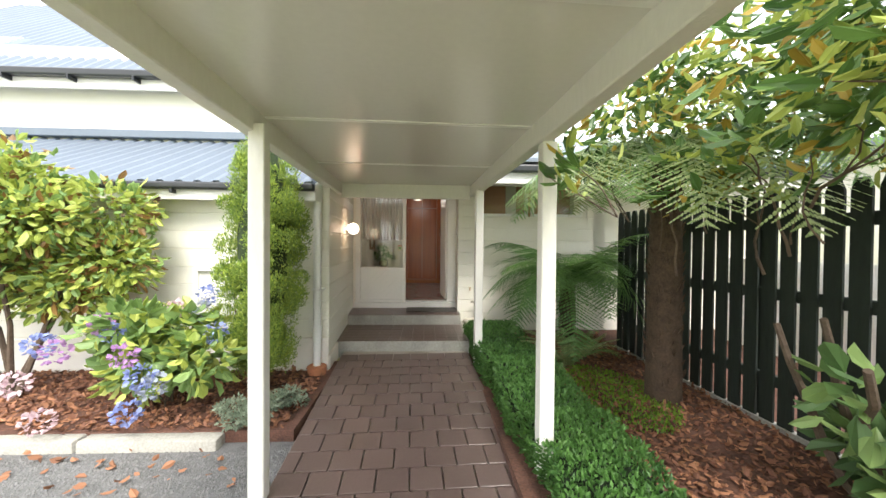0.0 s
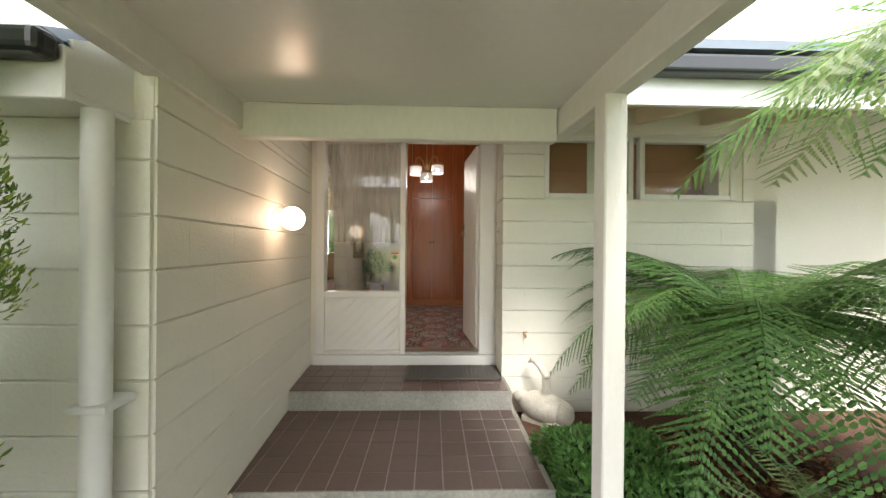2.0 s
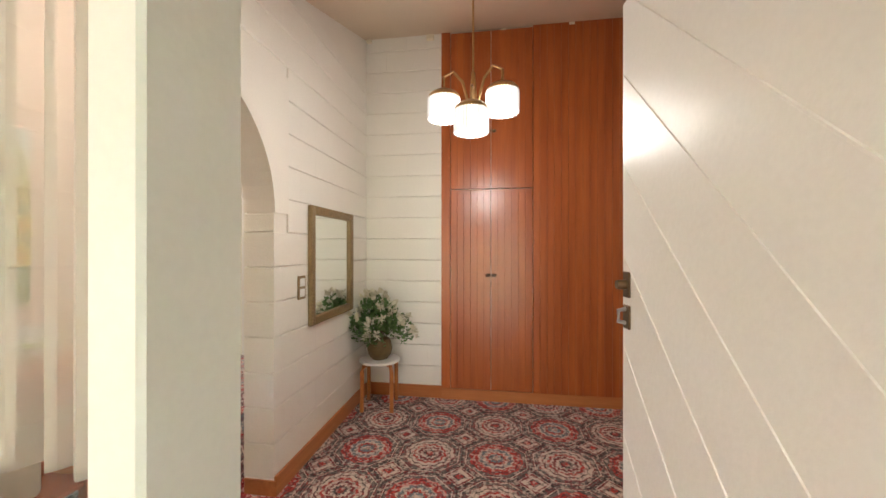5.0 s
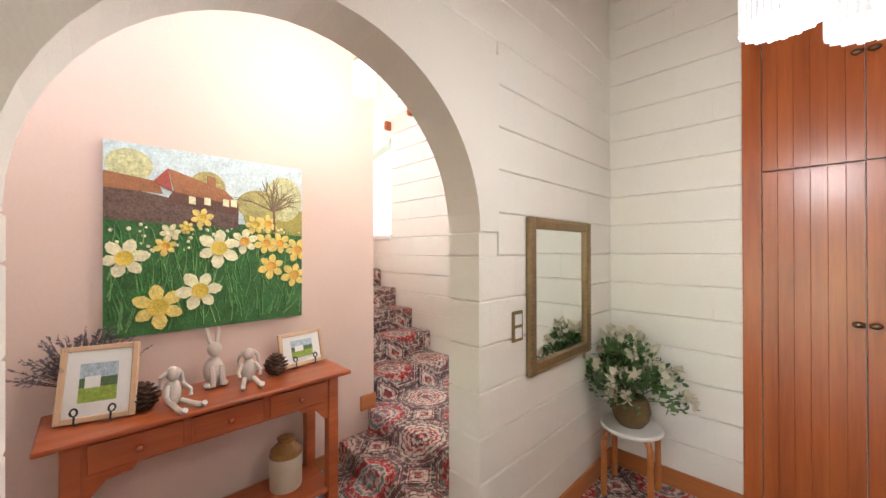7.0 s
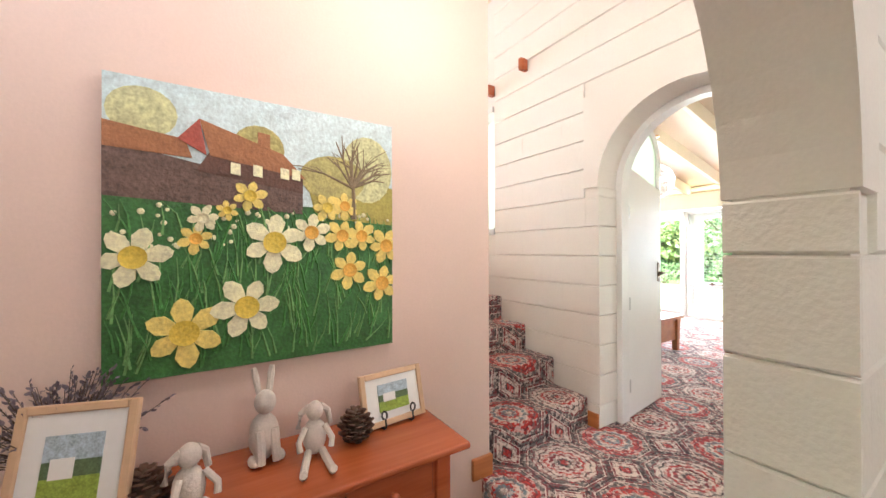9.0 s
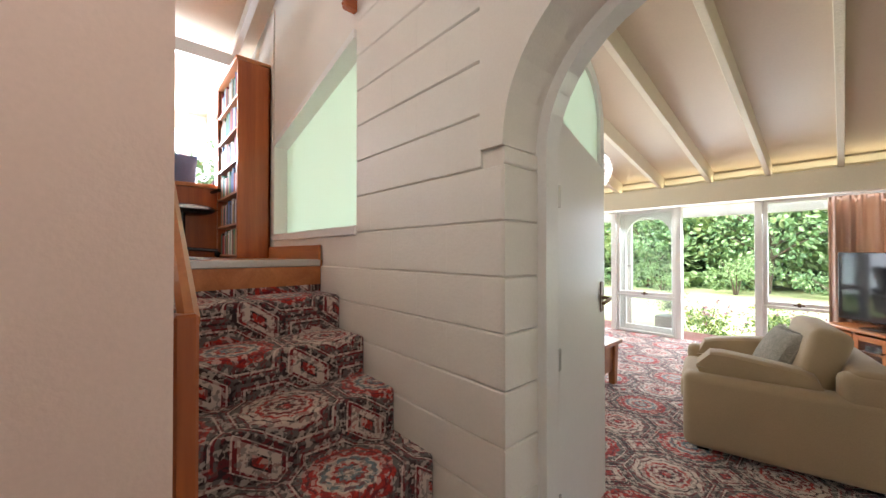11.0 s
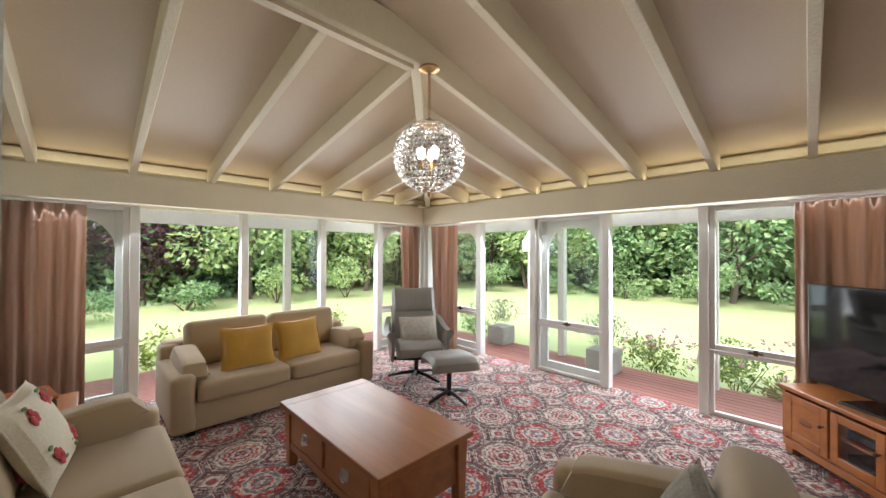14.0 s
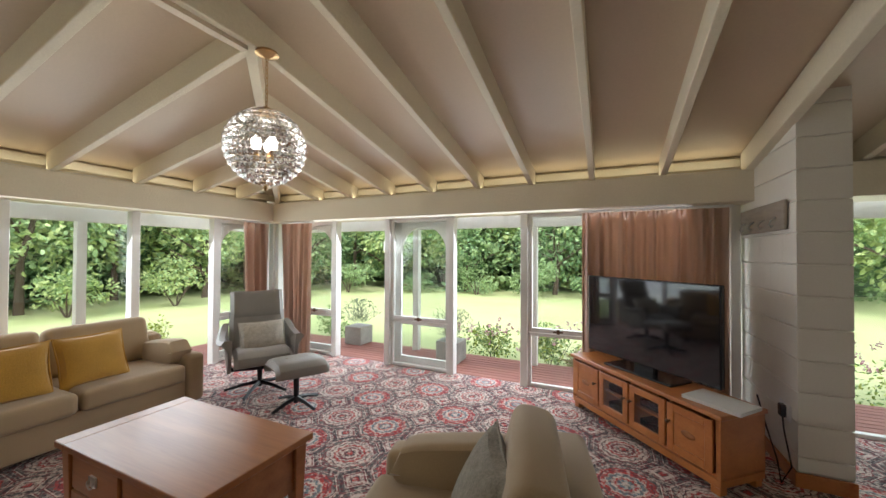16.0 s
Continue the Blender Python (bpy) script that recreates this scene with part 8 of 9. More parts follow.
tree_fern(2.60, -3.0, -0.45, 2.40, 0.14, 1.9, 22, 82, "tall tree fern with a thick fibrous trunk in the bark bed", [FERNL, FERNL, FERN], 0.55, 0.35)


def small_fern(x, y, z, seed, label, m, length=0.55, n=18):
    t = thing("fern", label, "fern", pose(x, y, z), "small ferns")
    rnd = random.Random(seed)
    for k in range(n):
        a = 2 * math.pi * k / n + rnd.uniform(-0.2, 0.2)
        frond_part(t, (0, 0, 0), (math.cos(a), math.sin(a), 1.1 * rnd.uniform(0.7, 1.3)), length * rnd.uniform(0.7, 1.1), 0.7 * rnd.uniform(0.7, 1.2), m, 0.16, 24)


small_fern(2.05, -2.1, -0.42, 83, "yellow-green sword fern beside the hedge", FERNL, 0.72, 20)
small_fern(2.4, -1.75, -0.42, 84, "dark green fern in the bark bed", FERN, 0.5, 14)
ms = thing("moss_patch", "bright green moss and groundcover round the trunk", "moss", pose(2.15, -2.9, -0.42), kind="stuff")
_rnd = random.Random(85)
pts = []
for k in range(2600):
    a, q = _rnd.uniform(0, 6.28), math.sqrt(_rnd.random())
    pts.append((Vector((math.cos(a) * q * 0.5, math.sin(a) * q * 0.75, _rnd.uniform(0, 0.03))), Vector((0, 0, 1))))
leaves("moss", pts, 0.03, leaf_mat("moss_green", (0.05, 0.13, 0.01), (0.20, 0.34, 0.03)), ms, "moss tufts", 86, 0.6, 0.0)


def rhododendron():
    t = thing("rhododendron", "overhanging shrub with twisted grey branches and glossy leaves", "shrub", pose(2.85, -4.55, -0.45))
    rnd = random.Random(91)
    tips = []
    br = B()

    def grow(p, d, l, r, depth):
        q = [p]
        n = 5
        cur, dd = Vector(p), Vector(d).normalized()
        for k in range(n):
            dd = (dd + Vector((rnd.gauss(0, 0.22), rnd.gauss(0, 0.22), rnd.gauss(0.02, 0.15)))).normalized()
            cur = cur + dd * l / n
            q.append(cur.copy())
        if depth > 2 or max(v.z for v in q) > 1.75:
            tube(br, q, lambda s: r * (1 - 0.45 * s), 6)
        if depth == 0:
            tips.append((cur.copy(), dd.copy()))
            return
        for k in range(3):
            nd = (dd + Vector((rnd.gauss(0, 0.6), rnd.gauss(0, 0.6), rnd.gauss(0.1, 0.35)))).normalized()
            grow(q[rnd.choice((3, 4, 5))], nd, l * rnd.uniform(0.55, 0.8), r * 0.55, depth - 1)

    for d in ((-0.5, 0.1, 1.0), (-0.2, 0.6, 1.0), (0.3, -0.3, 1.1), (-0.4, -0.5, 1.2), (-0.9, 0.4, 0.85)):
        grow(Vector((rnd.gauss(0, 0.08), rnd.gauss(0, 0.08), 0)), d, 1.15, 0.032, 3)
    part("branches", br, M["bark"], t, "twisted grey-brown branches", True)
    pts = [[], [], []]
    for p, d in tips:
        for k in range(16):
            a = 2 * math.pi * k / 8
            o = d + Vector((math.cos(a), math.sin(a), 0.1))
            q = Vector(p) + Vector((rnd.gauss(0, 0.05), rnd.gauss(0, 0.05), rnd.gauss(0, 0.05)))
            w = t.matrix_world @ q
            if w.z < 1.3 or (w.x < 1.12 and w.z < 1.95):
                continue
            pts[0 if rnd.random() < 0.5 else (1 if rnd.random() < 0.62 else 2)].append((q, o.normalized()))
    for p, d in crown((-0.35, 0.25, 2.55), (1.25, 1.75, 0.85), 4200, 96, 0.4, 20):
        w = t.matrix_world @ p
        if w.x > 1.2 and w.z > 1.35:
            pts[0 if rnd.random() < 0.5 else (1 if rnd.random() < 0.7 else 2)].append((p, d))
    big = leaf_mat("glossy_rhododendron_leaf", (0.03, 0.08, 0.02), (0.13, 0.24, 0.06), 0.3, 0.3)
    leaves("foliage", pts[0], 0.135, big, t, "glossy green leaves", 92, 0.38)
    leaves("light_foliage", pts[1], 0.125, L_LIME, t, "yellow-green leaves", 93, 0.38)
    leaves("old_foliage", pts[2], 0.12, leaf_mat("yellow_brown_leaf", (0.22, 0.15, 0.02), (0.48, 0.34, 0.05)), t, "yellow ageing leaves", 94, 0.38)


rhododendron()
shrub("broad_leaf_shrub", "broad-leaved green shrub in front of the fence", 2.75, -4.75, -0.45, (0.45, 0.55, 0.42), 330, 0.20, L_DARK, 95, "shrub", stems=6, mats=[(L_DARK, 0.55, ""), (L_MID, 0.45, "lighter green leaves")], aspect=0.42, lift=0.1)


def paling_fence():
    t = thing("paling_fence", "dark green-black timber paling fence with gaps", "fence", pose(3.05, -1.35, -0.45, 0, 0, 92.4))
    # runs along -x of its own frame, towards the drive
    for z in (0.35, 1.05, 1.62):
        part("rail", box(B(), -6.0, 0.0, -0.05, 0.0, z, z + 0.09, 0.004), M["fence"], t)
    pal = prism(B(), [(-0.056, 0.06), (0.056, 0.06), (0.056, 1.86), (0.03, 1.93), (-0.03, 1.93), (-0.056, 1.86)], 0.001, 0.02, "xz")
    me = to_mesh("paling", pal, M["fence"])
    for k in range(40):
        o = new("paling", me)
        o.parent = t
        o.location = (-0.08 - 0.148 * k, 0, 0.0)
    for k in range(4):
        part("fence_post", box(B(), -1.9 * k - 0.15, -1.9 * k - 0.05, -0.15, -0.05, -0.2, 1.8, 0.005), M["fence"], t)
    part("base_board", box(B(), -6.0, 0.0, -0.03, 0.03, -0.02, 0.07, 0.004), M["concrete"], t)


paling_fence()
nh = thing("neighbour_house", "pale cream neighbouring house behind the fence", "house", pose(7.5, -4.0, -0.5))
part("wall", box(B(), 0, 6, -7, 5.5, 0, 3.0), M["block_out"], nh)
part("roof", prism(B(), [(-7.4, 3.0), (5.9, 3.0), (5.9, 3.2), (-7.4, 3.2)], -0.4, 6.4, "yz"), M["iron"], nh)
part("window", box(B(), -0.02, 0.05, 0.5, 2.0, 1.1, 2.2), M["screen"], nh)
part("window", box(B(), -0.02, 0.05, -3.5, -2.0, 1.1, 2.2), M["screen"], nh)
# white panel added behind the palings so that their gaps look bright
dr = thing("white_backing", "plain white panel added behind the fence", "boards", pose(5.0, -3.5, -0.5))
part("panel", box(B(), 0, 0.06, -3.5, 2.6, 0.0, 1.35), M["white"], dr)

dp = thing("downpipe", "white plastic downpipe in a terracotta collar", "downpipe", pose(-0.85, -2.26, -0.42))
part("pipe", rod(B(), (0, 0, 0), (0, 0, 1.90), 0.042, seg=16), M["pvc"], dp, smooth=True)
part("socket", rod(B(), (0, 0, 0.38), (0, 0, 0.52), 0.047, seg=16), M["pvc"], dp, smooth=True)
part("bracket", box(B(), -0.05, 0.07, -0.05, 0.08, 0.92, 0.945, 0.004), M["pvc"], dp)
part("collar", lathe(B(), [(0.06, 0.0), (0.10, 0.0), (0.105, 0.08), (0.09, 0.09), (0.06, 0.09)], 24), M["terracotta"], dp, "terracotta pot collar", True)



def swan_ornament(x, y, z):
    bm = B()
    along = Euler((0, 0, radians(-40))).to_matrix().to_4x4()
    ball(bm, (0, 0, 0.13), 0.2, 24, 14, (1.25, 0.72, 0.72))
    ball(bm, (0.20, 0, 0.12), 0.12, 18, 10, (0.9, 0.9, 0.95))
    ball(bm, (-0.22, 0, 0.17), 0.09, 16, 10, (1.3, 0.7, 0.7))
    tube(bm, [(0.02, 0, 0.22), (0.03, 0, 0.34), (0.02, 0.0, 0.44), (-0.04, -0.01, 0.52), (-0.09, -0.02, 0.56)], lambda q: 0.045 - 0.012 * q, 14)
    ball(bm, (-0.09, -0.02, 0.56), 0.04, 14, 10, (1.2, 0.9, 0.85))
    tube(bm, [(-0.12, -0.02, 0.55), (-0.155, -0.02, 0.525)], lambda q: 0.02 - 0.01 * q, 8)
    ball(bm, (0.05, -0.03, 0.43), 0.026, 12, 8, (1.2, 1, 0.8))
    box(bm, -0.2, 0.22, -0.1, 0.1, -0.03, 0.05, 0.02)
    bmesh.ops.transform(bm, matrix=along, verts=bm.verts)
    ob = new("swan_ornament", to_mesh("swan_ornament", bm, mat("weathered_white_concrete", (0.62, 0.58, 0.50), 0.8, 0.25, 8, 60, 0.3), True))
    ob.matrix_world = pose(x, y, z) @ Matrix.Diagonal((0.84, 0.84, 0.9, 1))
    tagged(ob, "weathered white concrete swan ornament on the garden bed", "ornament")


swan_ornament(1.20, -0.47, -0.41)

# wing window behind the roses
wg = thing("window_wing", "small white window low in the wing wall", "window", pose(0, 0, 0), kind="structure")
pane_frame(wg, "frame", "y", -2.16, -2.23, -1.63, -0.1, 0.75, 0.05, 0.06)
part("blind", box(B(), -2.18, -1.68, -2.155, -2.145, -0.05, 0.7), M["net"], wg)

# ---- back garden ----
deck = thing("deck", "red-brown stained timber deck outside the glazed walls", "deck", pose(0, 0, 0.2))
for k in range(12):
    part("board", box(B(), -7.6, 3.0, 7.985 + 0.098 * k, 7.985 + 0.098 * k + 0.092, -0.025, 0.0, 0.004), M["deck"], deck)
for k in range(14):
    part("board", box(B(), -6.22 - 0.098 * k - 0.092, -6.22 - 0.098 * k, 2.5, 7.975, -0.025, 0.0, 0.004), M["deck"], deck)
part("joists", box(B(), -7.55, 3.0, 8.0, 9.1, -0.14, -0.03), M["deck"], deck)
part("joists", box(B(), -7.5, -6.25, 2.5, 8.0, -0.14, -0.03), M["deck"], deck)

perg = thing("pergola", "white painted timber pergola along the deck", "pergola", pose(0, 0, 0.2))
for x, y in ((-4.19, 9.05), (-2.32, 9.05), (0.6, 9.05), (-7.5, 9.05), (-7.5, 6.17), (-7.5, 3.6)):
    part("post", box(B(), x - 0.05, x + 0.05, y - 0.05, y + 0.05, -0.2, 1.93, 0.006), M["whitewood"], perg)
part("beam", box(B(), -7.7, 3.0, 9.02, 9.08, 1.93, 2.11, 0.005), M["whitewood"], perg)
part("beam", box(B(), -7.53, -7.47, 2.5, 9.01, 1.93, 2.11, 0.005), M["whitewood"], perg)
for k in range(12):
    x = -5.9 + 0.8 * k
    part("cross_rafter", box(B(), x - 0.025, x + 0.025, 8.0, 9.3, 2.12, 2.22, 0.005), M["whitewood"], perg)
for k in range(8):
    y = 2.9 + 0.8 * k
    part("cross_rafter", box(B(), -7.75, -6.2, y - 0.025, y + 0.025, 2.12, 2.22, 0.005), M["whitewood"], perg)


def planter(x, y, seed):
    t = thing("planter", "square grey concrete planter with lavender", "planter", pose(x, y, 0.2), "planters on the deck")
    bm = B()
    box(bm, -0.17, 0.17, -0.17, 0.17, 0, 0.30, 0.01)
    part("tub", bm, M["concrete"], t)
    rnd = random.Random(seed)
    pts = []
    for k in range(900):
        a, e, l = rnd.uniform(0, 6.28), rnd.uniform(0.5, 1.5), rnd.uniform(0.08, 0.34)
        d = Vector((math.cos(a) * math.cos(e), math.sin(a) * math.cos(e), math.sin(e)))
        pts.append((Vector((0, 0, 0.28)) + d * l * Vector((1.4, 1.4, 1)).x, d))
    leaves("lavender", pts, 0.05, bpy.data.materials["silver_leaf"], t, "grey-green lavender", seed, 0.18, 0.0)


planter(-5.3, 9.0, 101)
planter(-3.45, 8.75, 102)
ROSE = leaf_mat("rose_pink_petal", (0.55, 0.20, 0.30), (0.80, 0.55, 0.60))


def rose_bush(x, y, s, seed, flowers=22):
    t = shrub("rose_bush", "leafy rose bush with pink flowers by the deck", x, y, -0.1, (0.55 * s, 0.35 * s, 0.33 * s), int(900 * s), 0.055, L_MID, seed, "rose bush", "rose bushes", 5, 10, [(L_MID, 0.55, ""), (L_LIME, 0.45, "light green leaves")])
    rnd = random.Random(seed + 1)
    pts = []
    for k in range(flowers):
        c = Vector((rnd.uniform(-0.5, 0.5) * s, rnd.uniform(-0.35, 0.1) * s, rnd.uniform(0.35, 0.72) * s))
        for q in range(12):
            d = Vector((rnd.gauss(0, 1), rnd.gauss(0, 1), rnd.gauss(0, 1))).normalized()
            pts.append((c + d * 0.015, d))
    leaves("rose_bloom", pts, 0.035, ROSE, t, "pink rose blooms", seed + 2, 0.8)


rose_bush(-3.1, 9.65, 1.15, 111)
rose_bush(-2.2, 9.7, 1.2, 114)
rose_bush(-1.2, 9.75, 1.0, 117)
rose_bush(-0.3, 9.9, 1.0, 118)
rose_bush(0.9, 9.8, 1.3, 120)
rose_bush(2.0, 9.8, 1.3, 124, 8)
shrub("grass_tussock", "tan and green ornamental grass clump", -1.55, 9.45, -0.1, (0.35, 0.3, 0.25), 700, 0.22, leaf_mat("tan_grass", (0.25, 0.20, 0.09), (0.46, 0.38, 0.20)), 121, "grass", stems=2, aspect=0.06)
shrub("shrub_by_deck", "light green leafy shrub by the deck", -8.1, 4.6, -0.1, (0.35, 0.55, 0.42), 500, 0.07, L_LIME, 131, "shrub", "shrubs by the deck")
shrub("shrub_by_deck", "light green leafy shrub by the deck", -8.0, 3.4, -0.1, (0.35, 0.45, 0.55), 420, 0.07, L_MID, 132, "shrub", "shrubs by the deck")
shrub("shrub_by_deck", "thin yellow-green shrub by the deck", -8.0, 7.3, -0.1, (0.30, 0.35, 0.50), 300, 0.06, L_LIME, 133, "shrub", "shrubs by the deck")
shrub("shrub_by_deck", "light green leafy shrub by the deck corner", -6.4, 9.7, -0.1, (0.45, 0.35, 0.40), 600, 0.06, L_MID, 134, "shrub", "shrubs by the deck")


def tree(x, y, h, r, seed, mats, n=2600, size=0.16, low=0.25, label="broad-leaved garden tree beyond the lawn", trunk=0.12):
    t = thing("tree", label, "tree", pose(x, y, -0.1), "trees round the lawn")
    rnd = random.Random(seed)
    bm = B()
    tube(bm, [(0, 0, -0.2), (rnd.gauss(0, 0.1), rnd.gauss(0, 0.1), h * 0.3), (rnd.gauss(0, 0.2), rnd.gauss(0, 0.2), h * 0.75)], lambda q: trunk * (1 - 0.6 * q), 8)
    for k in range(7):
        a = rnd.uniform(0, 6.28)
        z = h * rnd.uniform(0.2, 0.6)
        tube(bm, [(0, 0, z), (math.cos(a) * r * 0.4, math.sin(a) * r * 0.4, z + h * 0.12), (math.cos(a) * r * 0.75, math.sin(a) * r * 0.75, z + h * 0.2)], lambda q: trunk * 0.45 * (1 - 0.7 * q), 6)
    part("trunk", bm, M["bark"], t, smooth=True)
    lo = h * low
    pts = crown((0, 0, (h + lo) / 2), (r, r, (h - lo) / 2), n, seed, 0.45, 22)
    i = 0
    for m, f in mats:
        j = i + int(n * f)
        leaves("crown", pts[i:j], size, m, t, "leafy crown", seed, 0.6)
        i = j
    return t


G_DARK = leaf_mat("shaded_tree_leaf", (0.06, 0.13, 0.045), (0.22, 0.35, 0.16))
G_MID = leaf_mat("tree_leaf", (0.13, 0.22, 0.075), (0.40, 0.53, 0.25))
G_LIME = leaf_mat("pale_tree_leaf", (0.24, 0.33, 0.10), (0.56, 0.64, 0.28))
DARKT = [(G_DARK, 0.5), (G_MID, 0.5)]
MIDT = [(G_MID, 0.5), (G_LIME, 0.5)]
PURP = [(leaf_mat("purple_leaf", (0.05, 0.02, 0.03), (0.16, 0.07, 0.08)), 0.8), (L_DARK, 0.2)]
_rnd = random.Random(141)
# west edge of the lawn
for k, (x, y, h, r, mm) in enumerate(((-18.5, 2.0, 6.5, 2.6, DARKT), (-17.5, 5.2, 5.0, 2.4, PURP), (-16.5, 8.2, 5.2, 2.6, MIDT), (-18.0, 11.0, 7.5, 3.0, DARKT), (-16.0, 13.0, 4.6, 2.2, MIDT), (-17.5, 16.0, 8.0, 3.2, DARKT), (-14.5, 16.8, 5.2, 2.4, DARKT), (-14.0, 20.0, 7.5, 3.0, DARKT), (-11.5, 19.6, 5.0, 2.3, MIDT), (-9.5, 22.0, 7.5, 3.0, DARKT), (-7.5, 20.0, 4.8, 2.3, DARKT), (-5.5, 22.5, 7.0, 3.0, MIDT), (-3.5, 20.5, 5.5, 2.5, DARKT), (-1.5, 22.5, 7.0, 2.8, DARKT), (0.8, 20.5, 5.5, 2.5, DARKT), (3.5, 21.5, 7.0, 3.0, DARKT), (7.0, 19.0, 6.5, 3.0, MIDT), (-20.5, 7.0, 9.0, 3.4, DARKT), (-21.0, 14.0, 9.0, 3.4, DARKT), (-13.5, 24.5, 10.0, 3.8, DARKT), (-4.5, 26.0, 10.0, 3.8, DARKT), (2.0, 26.0, 10.0, 3.8, DARKT), (-20, -2.0, 8.0, 3.2, DARKT), (-16.0, -2.0, 5.0, 2.2, MIDT))):
    tree(x, y, h, r, 150 + k, mm, 2600, 0.20, 0.06 if h < 6 else 0.2)
for k, (x, y, w) in enumerate(((-15.0, 6.0, 1.1), (-14.8, 8.6, 1.2), (-14.5, 11.2, 1.1), (-14.8, 3.6, 1.2), (-13.2, 14.6, 1.3), (-12.2, 17.2, 1.3), (-9.6, 18.6, 1.4), (-6.6, 18.9, 1.3), (-4.2, 19.0, 1.3), (-1.5, 19.2, 1.4), (1.2, 18.8, 1.3))):
    shrub("border_shrub", "rounded shrub at the edge of the lawn", x, y, -0.1, (w, w, 0.55 + 0.2 * (k % 3)), 900, 0.12, L_MID, 180 + k, "shrub", "border shrubs", 4, 9, [(G_LIME if k in (1, 2) else G_MID if k % 3 else G_DARK, 0.6, ""), (G_MID, 0.4, "")])


# deep green that stands in for the shade between the leaves
WOOD_SHADE = mat("wood_shade", (0.06, 0.10, 0.035), 0.95, 0.5, 1.2, 9, 0.6, color2=(0.03, 0.05, 0.02))


def woodland(x0, y0, x1, y1, h, depth, n, seed, size=0.30):
    """A far wall of foliage round the lawn, in lumps of uneven height."""
    w = thing("woodland", "dense mixed green trees and shrubs closing the garden", "woodland", pose((x0 + x1) / 2, (y0 + y1) / 2, -0.1), kind="stuff")
    rnd = random.Random(seed)
    run = Vector((x1 - x0, y1 - y0, 0))
    side = Vector((-run.y, run.x, 0)).normalized()
    sets = [[], [], []]
    lumps = []
    for k in range(150):
        f = rnd.random()
        hz = h * (0.55 + 0.45 * math.sin(f * 23 + seed) ** 2) * rnd.random() ** 0.8
        lumps.append((run * (f - 0.5) + side * rnd.uniform(-depth, depth) + Vector((0, 0, hz)), rnd.uniform(0.6, 1.3), rnd.choice((0, 0, 1, 1, 2))))
    for k in range(n):
        c, r, m = lumps[rnd.randrange(len(lumps))]
        d = Vector((rnd.gauss(0, 1), rnd.gauss(0, 1), rnd.gauss(0.2, 1))).normalized()
        p = c + d * r * rnd.uniform(0.75, 1.0)
        if p.z < 0:
            p.z = -p.z * 0.3
        sets[m].append((p, d))
    for m, mm in enumerate((G_DARK, G_MID, G_LIME)):
        leaves("foliage", sets[m], size, mm, w, "dense foliage", seed + m, 0.65)
    # added backing box hides the horizon; shade is put into its colour
    part("inner_wood", box(B(), -run.length / 2 - 3, run.length / 2 + 3, depth + 0.6, depth + 1.2, 0, h * 0.8, m=Euler((0, 0, math.atan2(run.y, run.x))).to_matrix().to_4x4()), WOOD_SHADE, w, "dark backing box with the wood's shade in its colour")


woodland(-20.0, -6.0, -19.0, 20.0, 6.0, 1.6, 34000, 201)
woodland(-20.0, 20.5, 10.0, 23.5, 6.0, 1.8, 38000, 211)
bird = thing("bird_house", "white wooden bird house on a pole", "bird house", pose(-7.0, 12.6, -0.1))
part("pole", rod(B(), (0, 0, 0), (0, 0, 1.9), 0.03), M["whitewood"], bird)
part("box", box(B(), -0.13, 0.13, -0.13, 0.13, 1.9, 2.2, 0.005), M["white"], bird)
part("roof", lathe(B(), [(0.0, 2.5), (0.2, 2.19), (0.0, 2.19)], 4), M["white"], bird)

# ---- pieces: blocks and tiles ----
PIECES = {}


def piece_mesh(name, w, h, d, material, bevel=0.004):
    key = (name, round(w, 3), round(h, 3), round(d, 3), material.name)
    if key not in PIECES:
        if name == "block":
            PIECES[key] = to_mesh(name, prism(B(), [(-d + 0.006, 0), (-d, 0.005), (-d, h - 0.005), (-d + 0.006, h), (0, h), (0, 0)], 0, w, "yz"), material)
        else:
            PIECES[key] = to_mesh(name, box(B(), 0, w, -d, 0, 0, h, bevel), material)
    return PIECES[key]


def block_face(parent, origin, along, length, z0, z1, zc, material, holes=(), shift=0.0, d=0.012, course=0.2, bl=0.4):
    """Blocks on a wall face. along: degrees of the wall's run; the face looks to the right of the run."""
    ca, sa = math.cos(radians(along)), math.sin(radians(along))
    k0 = math.floor((z0 - zc) / course)
    row = k0
    while zc + row * course < z1:
        a0, a1 = max(z0, zc + row * course), min(z1, zc + (row + 1) * course)
        if a1 - a0 < 0.03:
            row += 1
            continue
        u = -bl + (shift + (bl / 2 if row % 2 else 0)) % bl
        while u < length:
            spans = [(max(0, u), min(length, u + bl))]
            for h0, h1, g0, g1 in holes:
                if a1 <= g0 + 0.01 or a0 >= g1 - 0.01:
                    continue
                ns = []
                for s0, s1 in spans:
                    if h1 <= s0 or h0 >= s1:
                        ns.append((s0, s1))
                        continue
                    if h0 - s0 > 0.03:
                        ns.append((s0, h0))
                    if s1 - h1 > 0.03:
                        ns.append((h1, s1))
                spans = ns
            for s0, s1 in spans:
                if s1 - s0 < 0.03:
                    continue
                o = new("block", piece_mesh("block", s1 - s0 - 0.0008, a1 - a0 - 0.004, d, material))
                o.parent = parent
                o.matrix_world = Matrix.Translation((origin[0] + ca * (s0 + 0.0004), origin[1] + sa * (s0 + 0.0004), a0 + 0.002)) @ Euler((0, 0, radians(along))).to_matrix().to_4x4() @ Matrix.Translation((0, d, 0))
            u += bl
        row += 1


def by_name(n):
    return bpy.data.objects[n]


ZI = 0.094
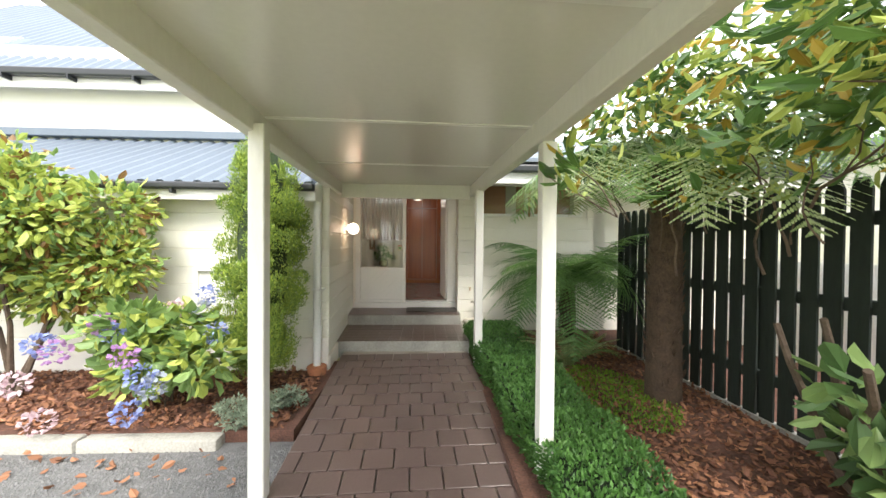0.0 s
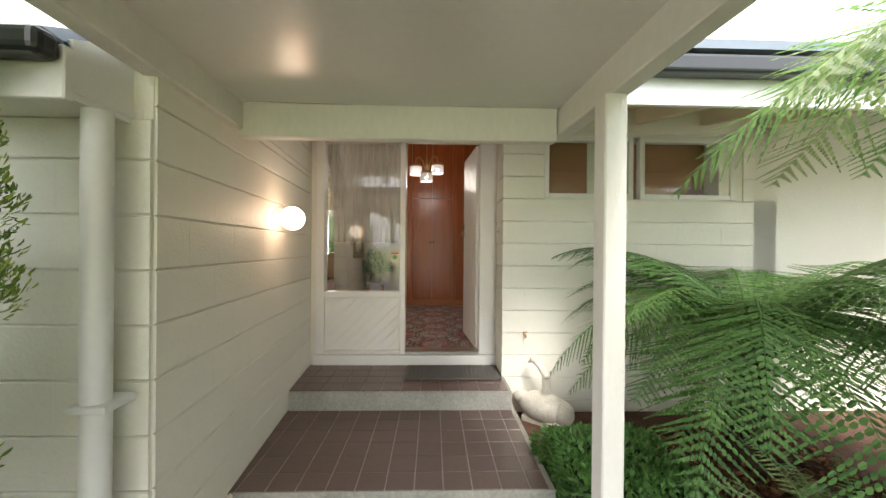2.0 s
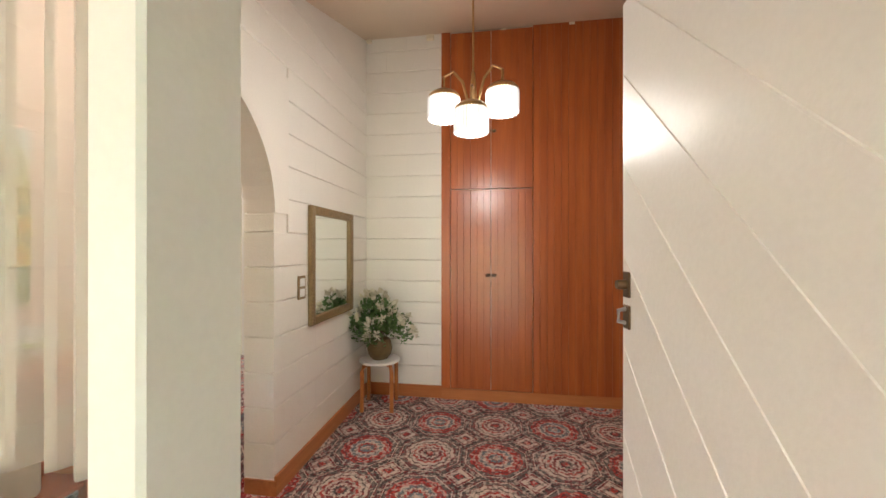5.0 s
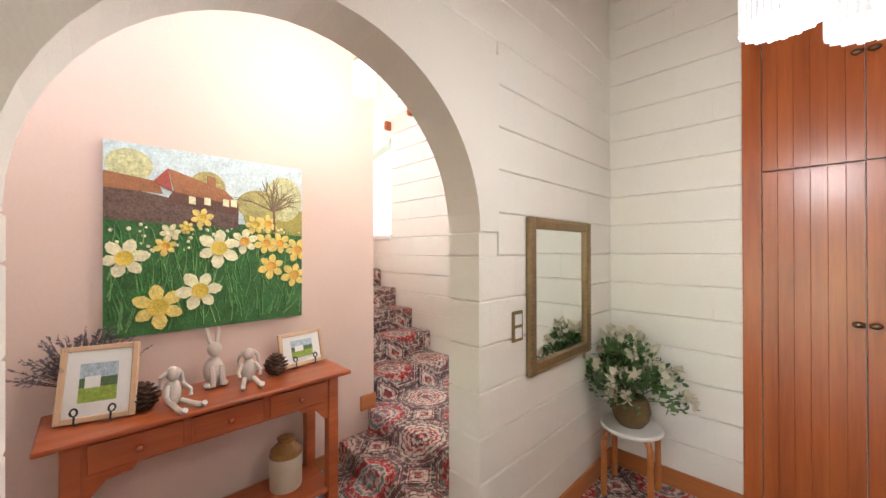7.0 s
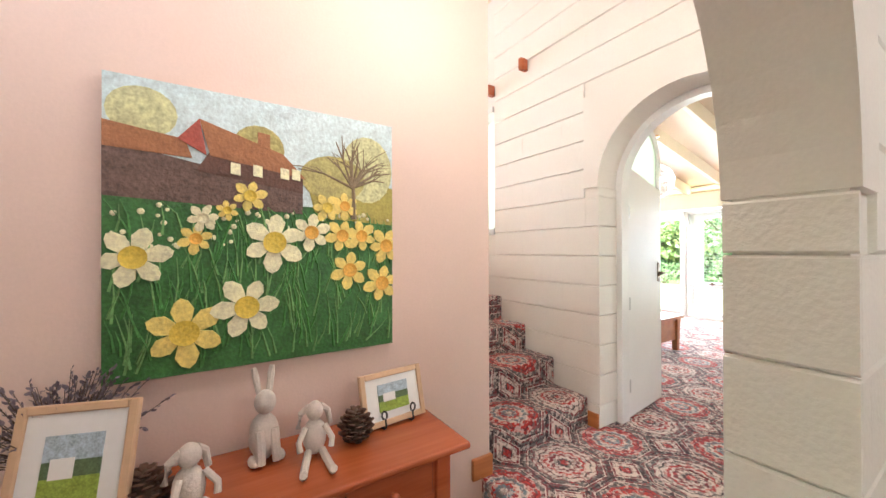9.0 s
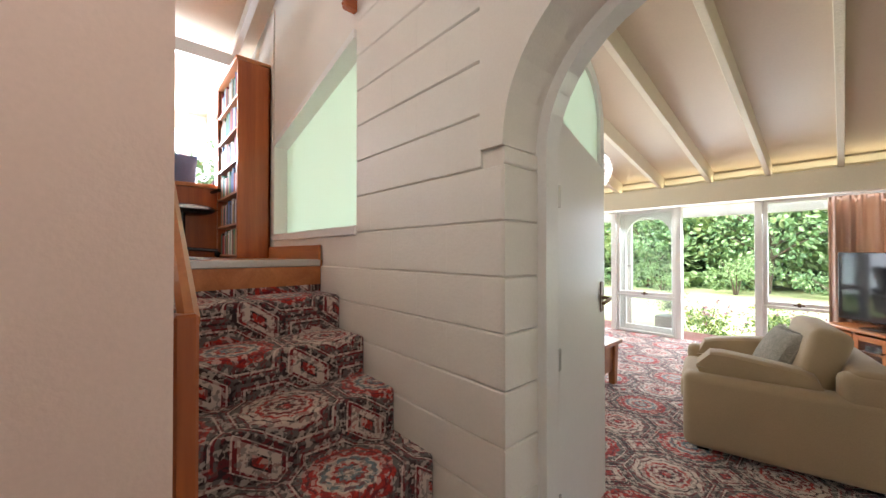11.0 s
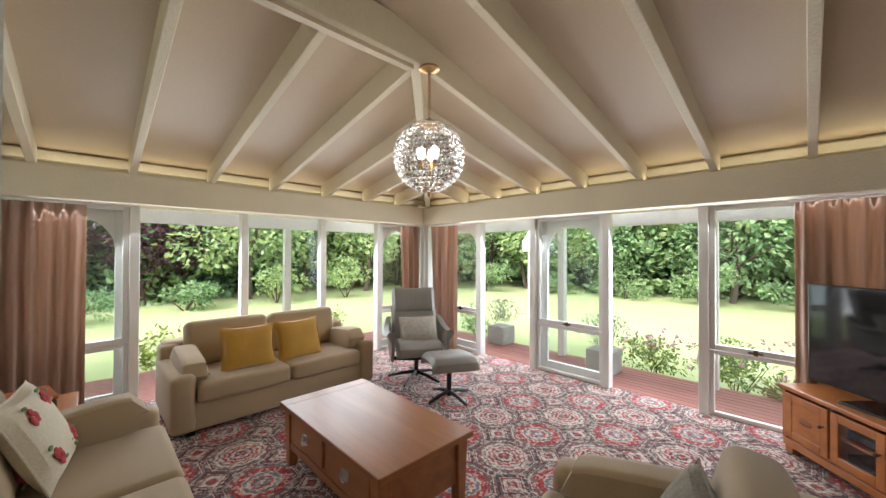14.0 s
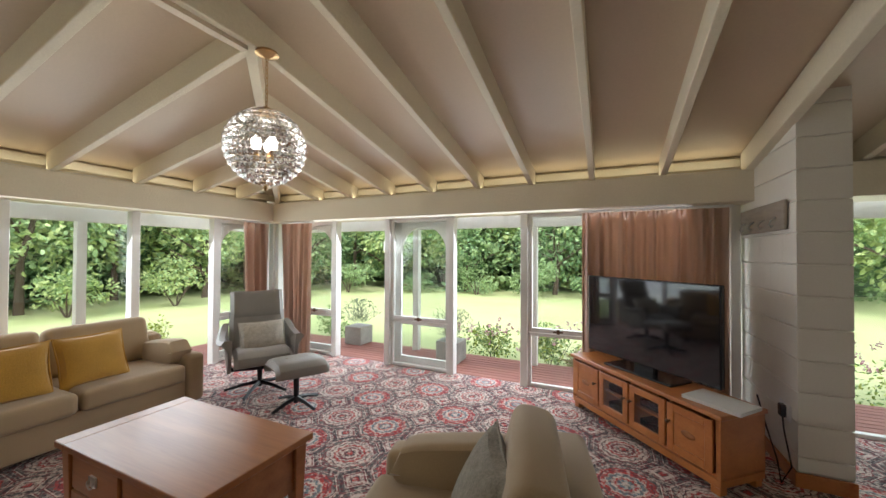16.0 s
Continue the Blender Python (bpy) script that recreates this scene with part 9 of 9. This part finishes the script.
# foyer arch wall, seen from the foyer: run along +y, face towards +x
block_face(by_name("wall_arch"), (-0.972 + 0.012, -0.07), 90, 3.195, 0.0, 3.0, ZI, M["block"], [(AY0 + 0.07, AY1 + 0.07, -1, ASP), (AY0 - 0.06, AY1 + 0.20, ASP, 2.42)])
block_face(by_name("wall_arch"), (-1.145, AY1 - 0.012), 0, 0.185, 0.0, ASP - 0.004, ZI, M["block"], bl=0.6)
block_face(by_name("wall_arch"), (-0.96, AY0 + 0.012), 180, 0.185, 0.0, ASP - 0.004, ZI, M["block"], bl=0.6)
# foyer north wall
block_face(by_name("wall_foyer_north"), (-0.96, 3.125), 0, 0.742, 0.0, 3.46, ZI, M["block"])
# stairs side of the lounge wall
block_face(by_name("wall_lounge_south"), (-6.9, 2.94), 0, 5.755, 0.31, 3.7, ZI - 0.03, M["block"], [(DX0 + 6.9, DX1 + 6.9, 0, DSP), (DX0 - 0.10 + 6.9, DX1 + 0.10 + 6.9, DSP, 2.56), (WGX0 + 6.86, WGX1 + 6.915, WGZ - 0.03, 4.0), (0, 2.0, 2.6, 4.0), (0, 3.0, -1, 1.3)], 0.1)
block_face(by_name("wall_lounge_south"), (DX0 + 0.012, 2.94), 90, 0.245, 0.31, DSP - 0.004, ZI - 0.03, M["block"], bl=0.6)
block_face(by_name("wall_study_west"), (-6.90, -0.2), 90, 3.1, 1.6, 2.13, ZI, M["block"])
# pier
block_face(by_name("wall_pier"), (-0.305, 7.9), 270, 1.0, 0.40, 3.0, ZI, M["block"])
block_face(by_name("wall_pier"), (-0.305, 6.90), 0, 0.26, 0.40, 3.0, ZI, M["block"], bl=0.6)
# porch and wing
block_face(by_name("wall_wing"), (-0.755, -2.13), 90 + ASKEW, 2.18, -0.26, 1.70, -0.05, M["block_out"])
block_face(by_name("wall_wing"), (-5.9, -2.15), 0, 5.135, -0.05, 1.50, -0.05, M["block_out"], [(3.65, 4.29, -0.1, 0.76)])
block_face(by_name("wall_wing"), (-0.792, -1.65), 90 + ASKEW, 1.69, 1.70, 2.3, -0.05, M["block_out"])
block_face(by_name("wall_front_east"), (0.88, -0.28), 0, 2.3, -0.4, 2.3, -0.11, M["block_out"], [(0.37, 2.2, 1.49, 2.07)])
block_face(by_name("wall_front_east"), (0.88, 0.04), 270, 0.31, -0.1, 2.3, -0.11, M["block_out"], bl=0.6)

# path tiles
tp = 0.2155
v = 0.455
row = 0
while v > -4.9:
    u = -0.80 - (tp / 2 if row % 2 else 0)
    while u < 0.80:
        a, b = max(-0.80, u), min(0.80, u + tp)
        if b - a > 0.03:
            o = new("tile", piece_mesh("tile", b - a - 0.009, tp - 0.009, 0.02, M["tile"], 0.003))
            o.parent = path_slab
            o.matrix_local = Matrix.Translation((a + 0.0045, v - tp + 0.0045, way_z(v - tp / 2) + random.uniform(-0.001, 0.001))) @ Euler((radians(-90) + 0.05, 0, 0)).to_matrix().to_4x4() @ Matrix.Scale(-1, 4, (0, 0, 1))
        u += tp
    v -= tp
    row += 1

# step tiles
st = 0.158


def step_tiles(parent, x0, x1, y0, y1, z):
    y = y0
    while y < y1 - 0.02:
        x = x0
        while x < x1 - 0.02:
            w, h = min(st, x1 - x), min(st, y1 - y)
            me = PIECES.get(("st", round(w, 3), round(h, 3)))
            if me is None:
                me = PIECES[("st", round(w, 3), round(h, 3))] = to_mesh("tile", box(B(), 0.003, w - 0.003, 0.003, h - 0.003, 0, 0.008, 0.002), M["tile"])
            o = new("tile", me)
            o.parent = parent
            o.location = (x, y, z)
            x += st
        y += st


step_tiles(by_name("porch_step_lower"), -0.94, 0.90, -1.555, -0.605, -0.262)
step_tiles(by_name("porch_step_upper"), -0.94, 0.88, -0.60, 0.02, -0.106)
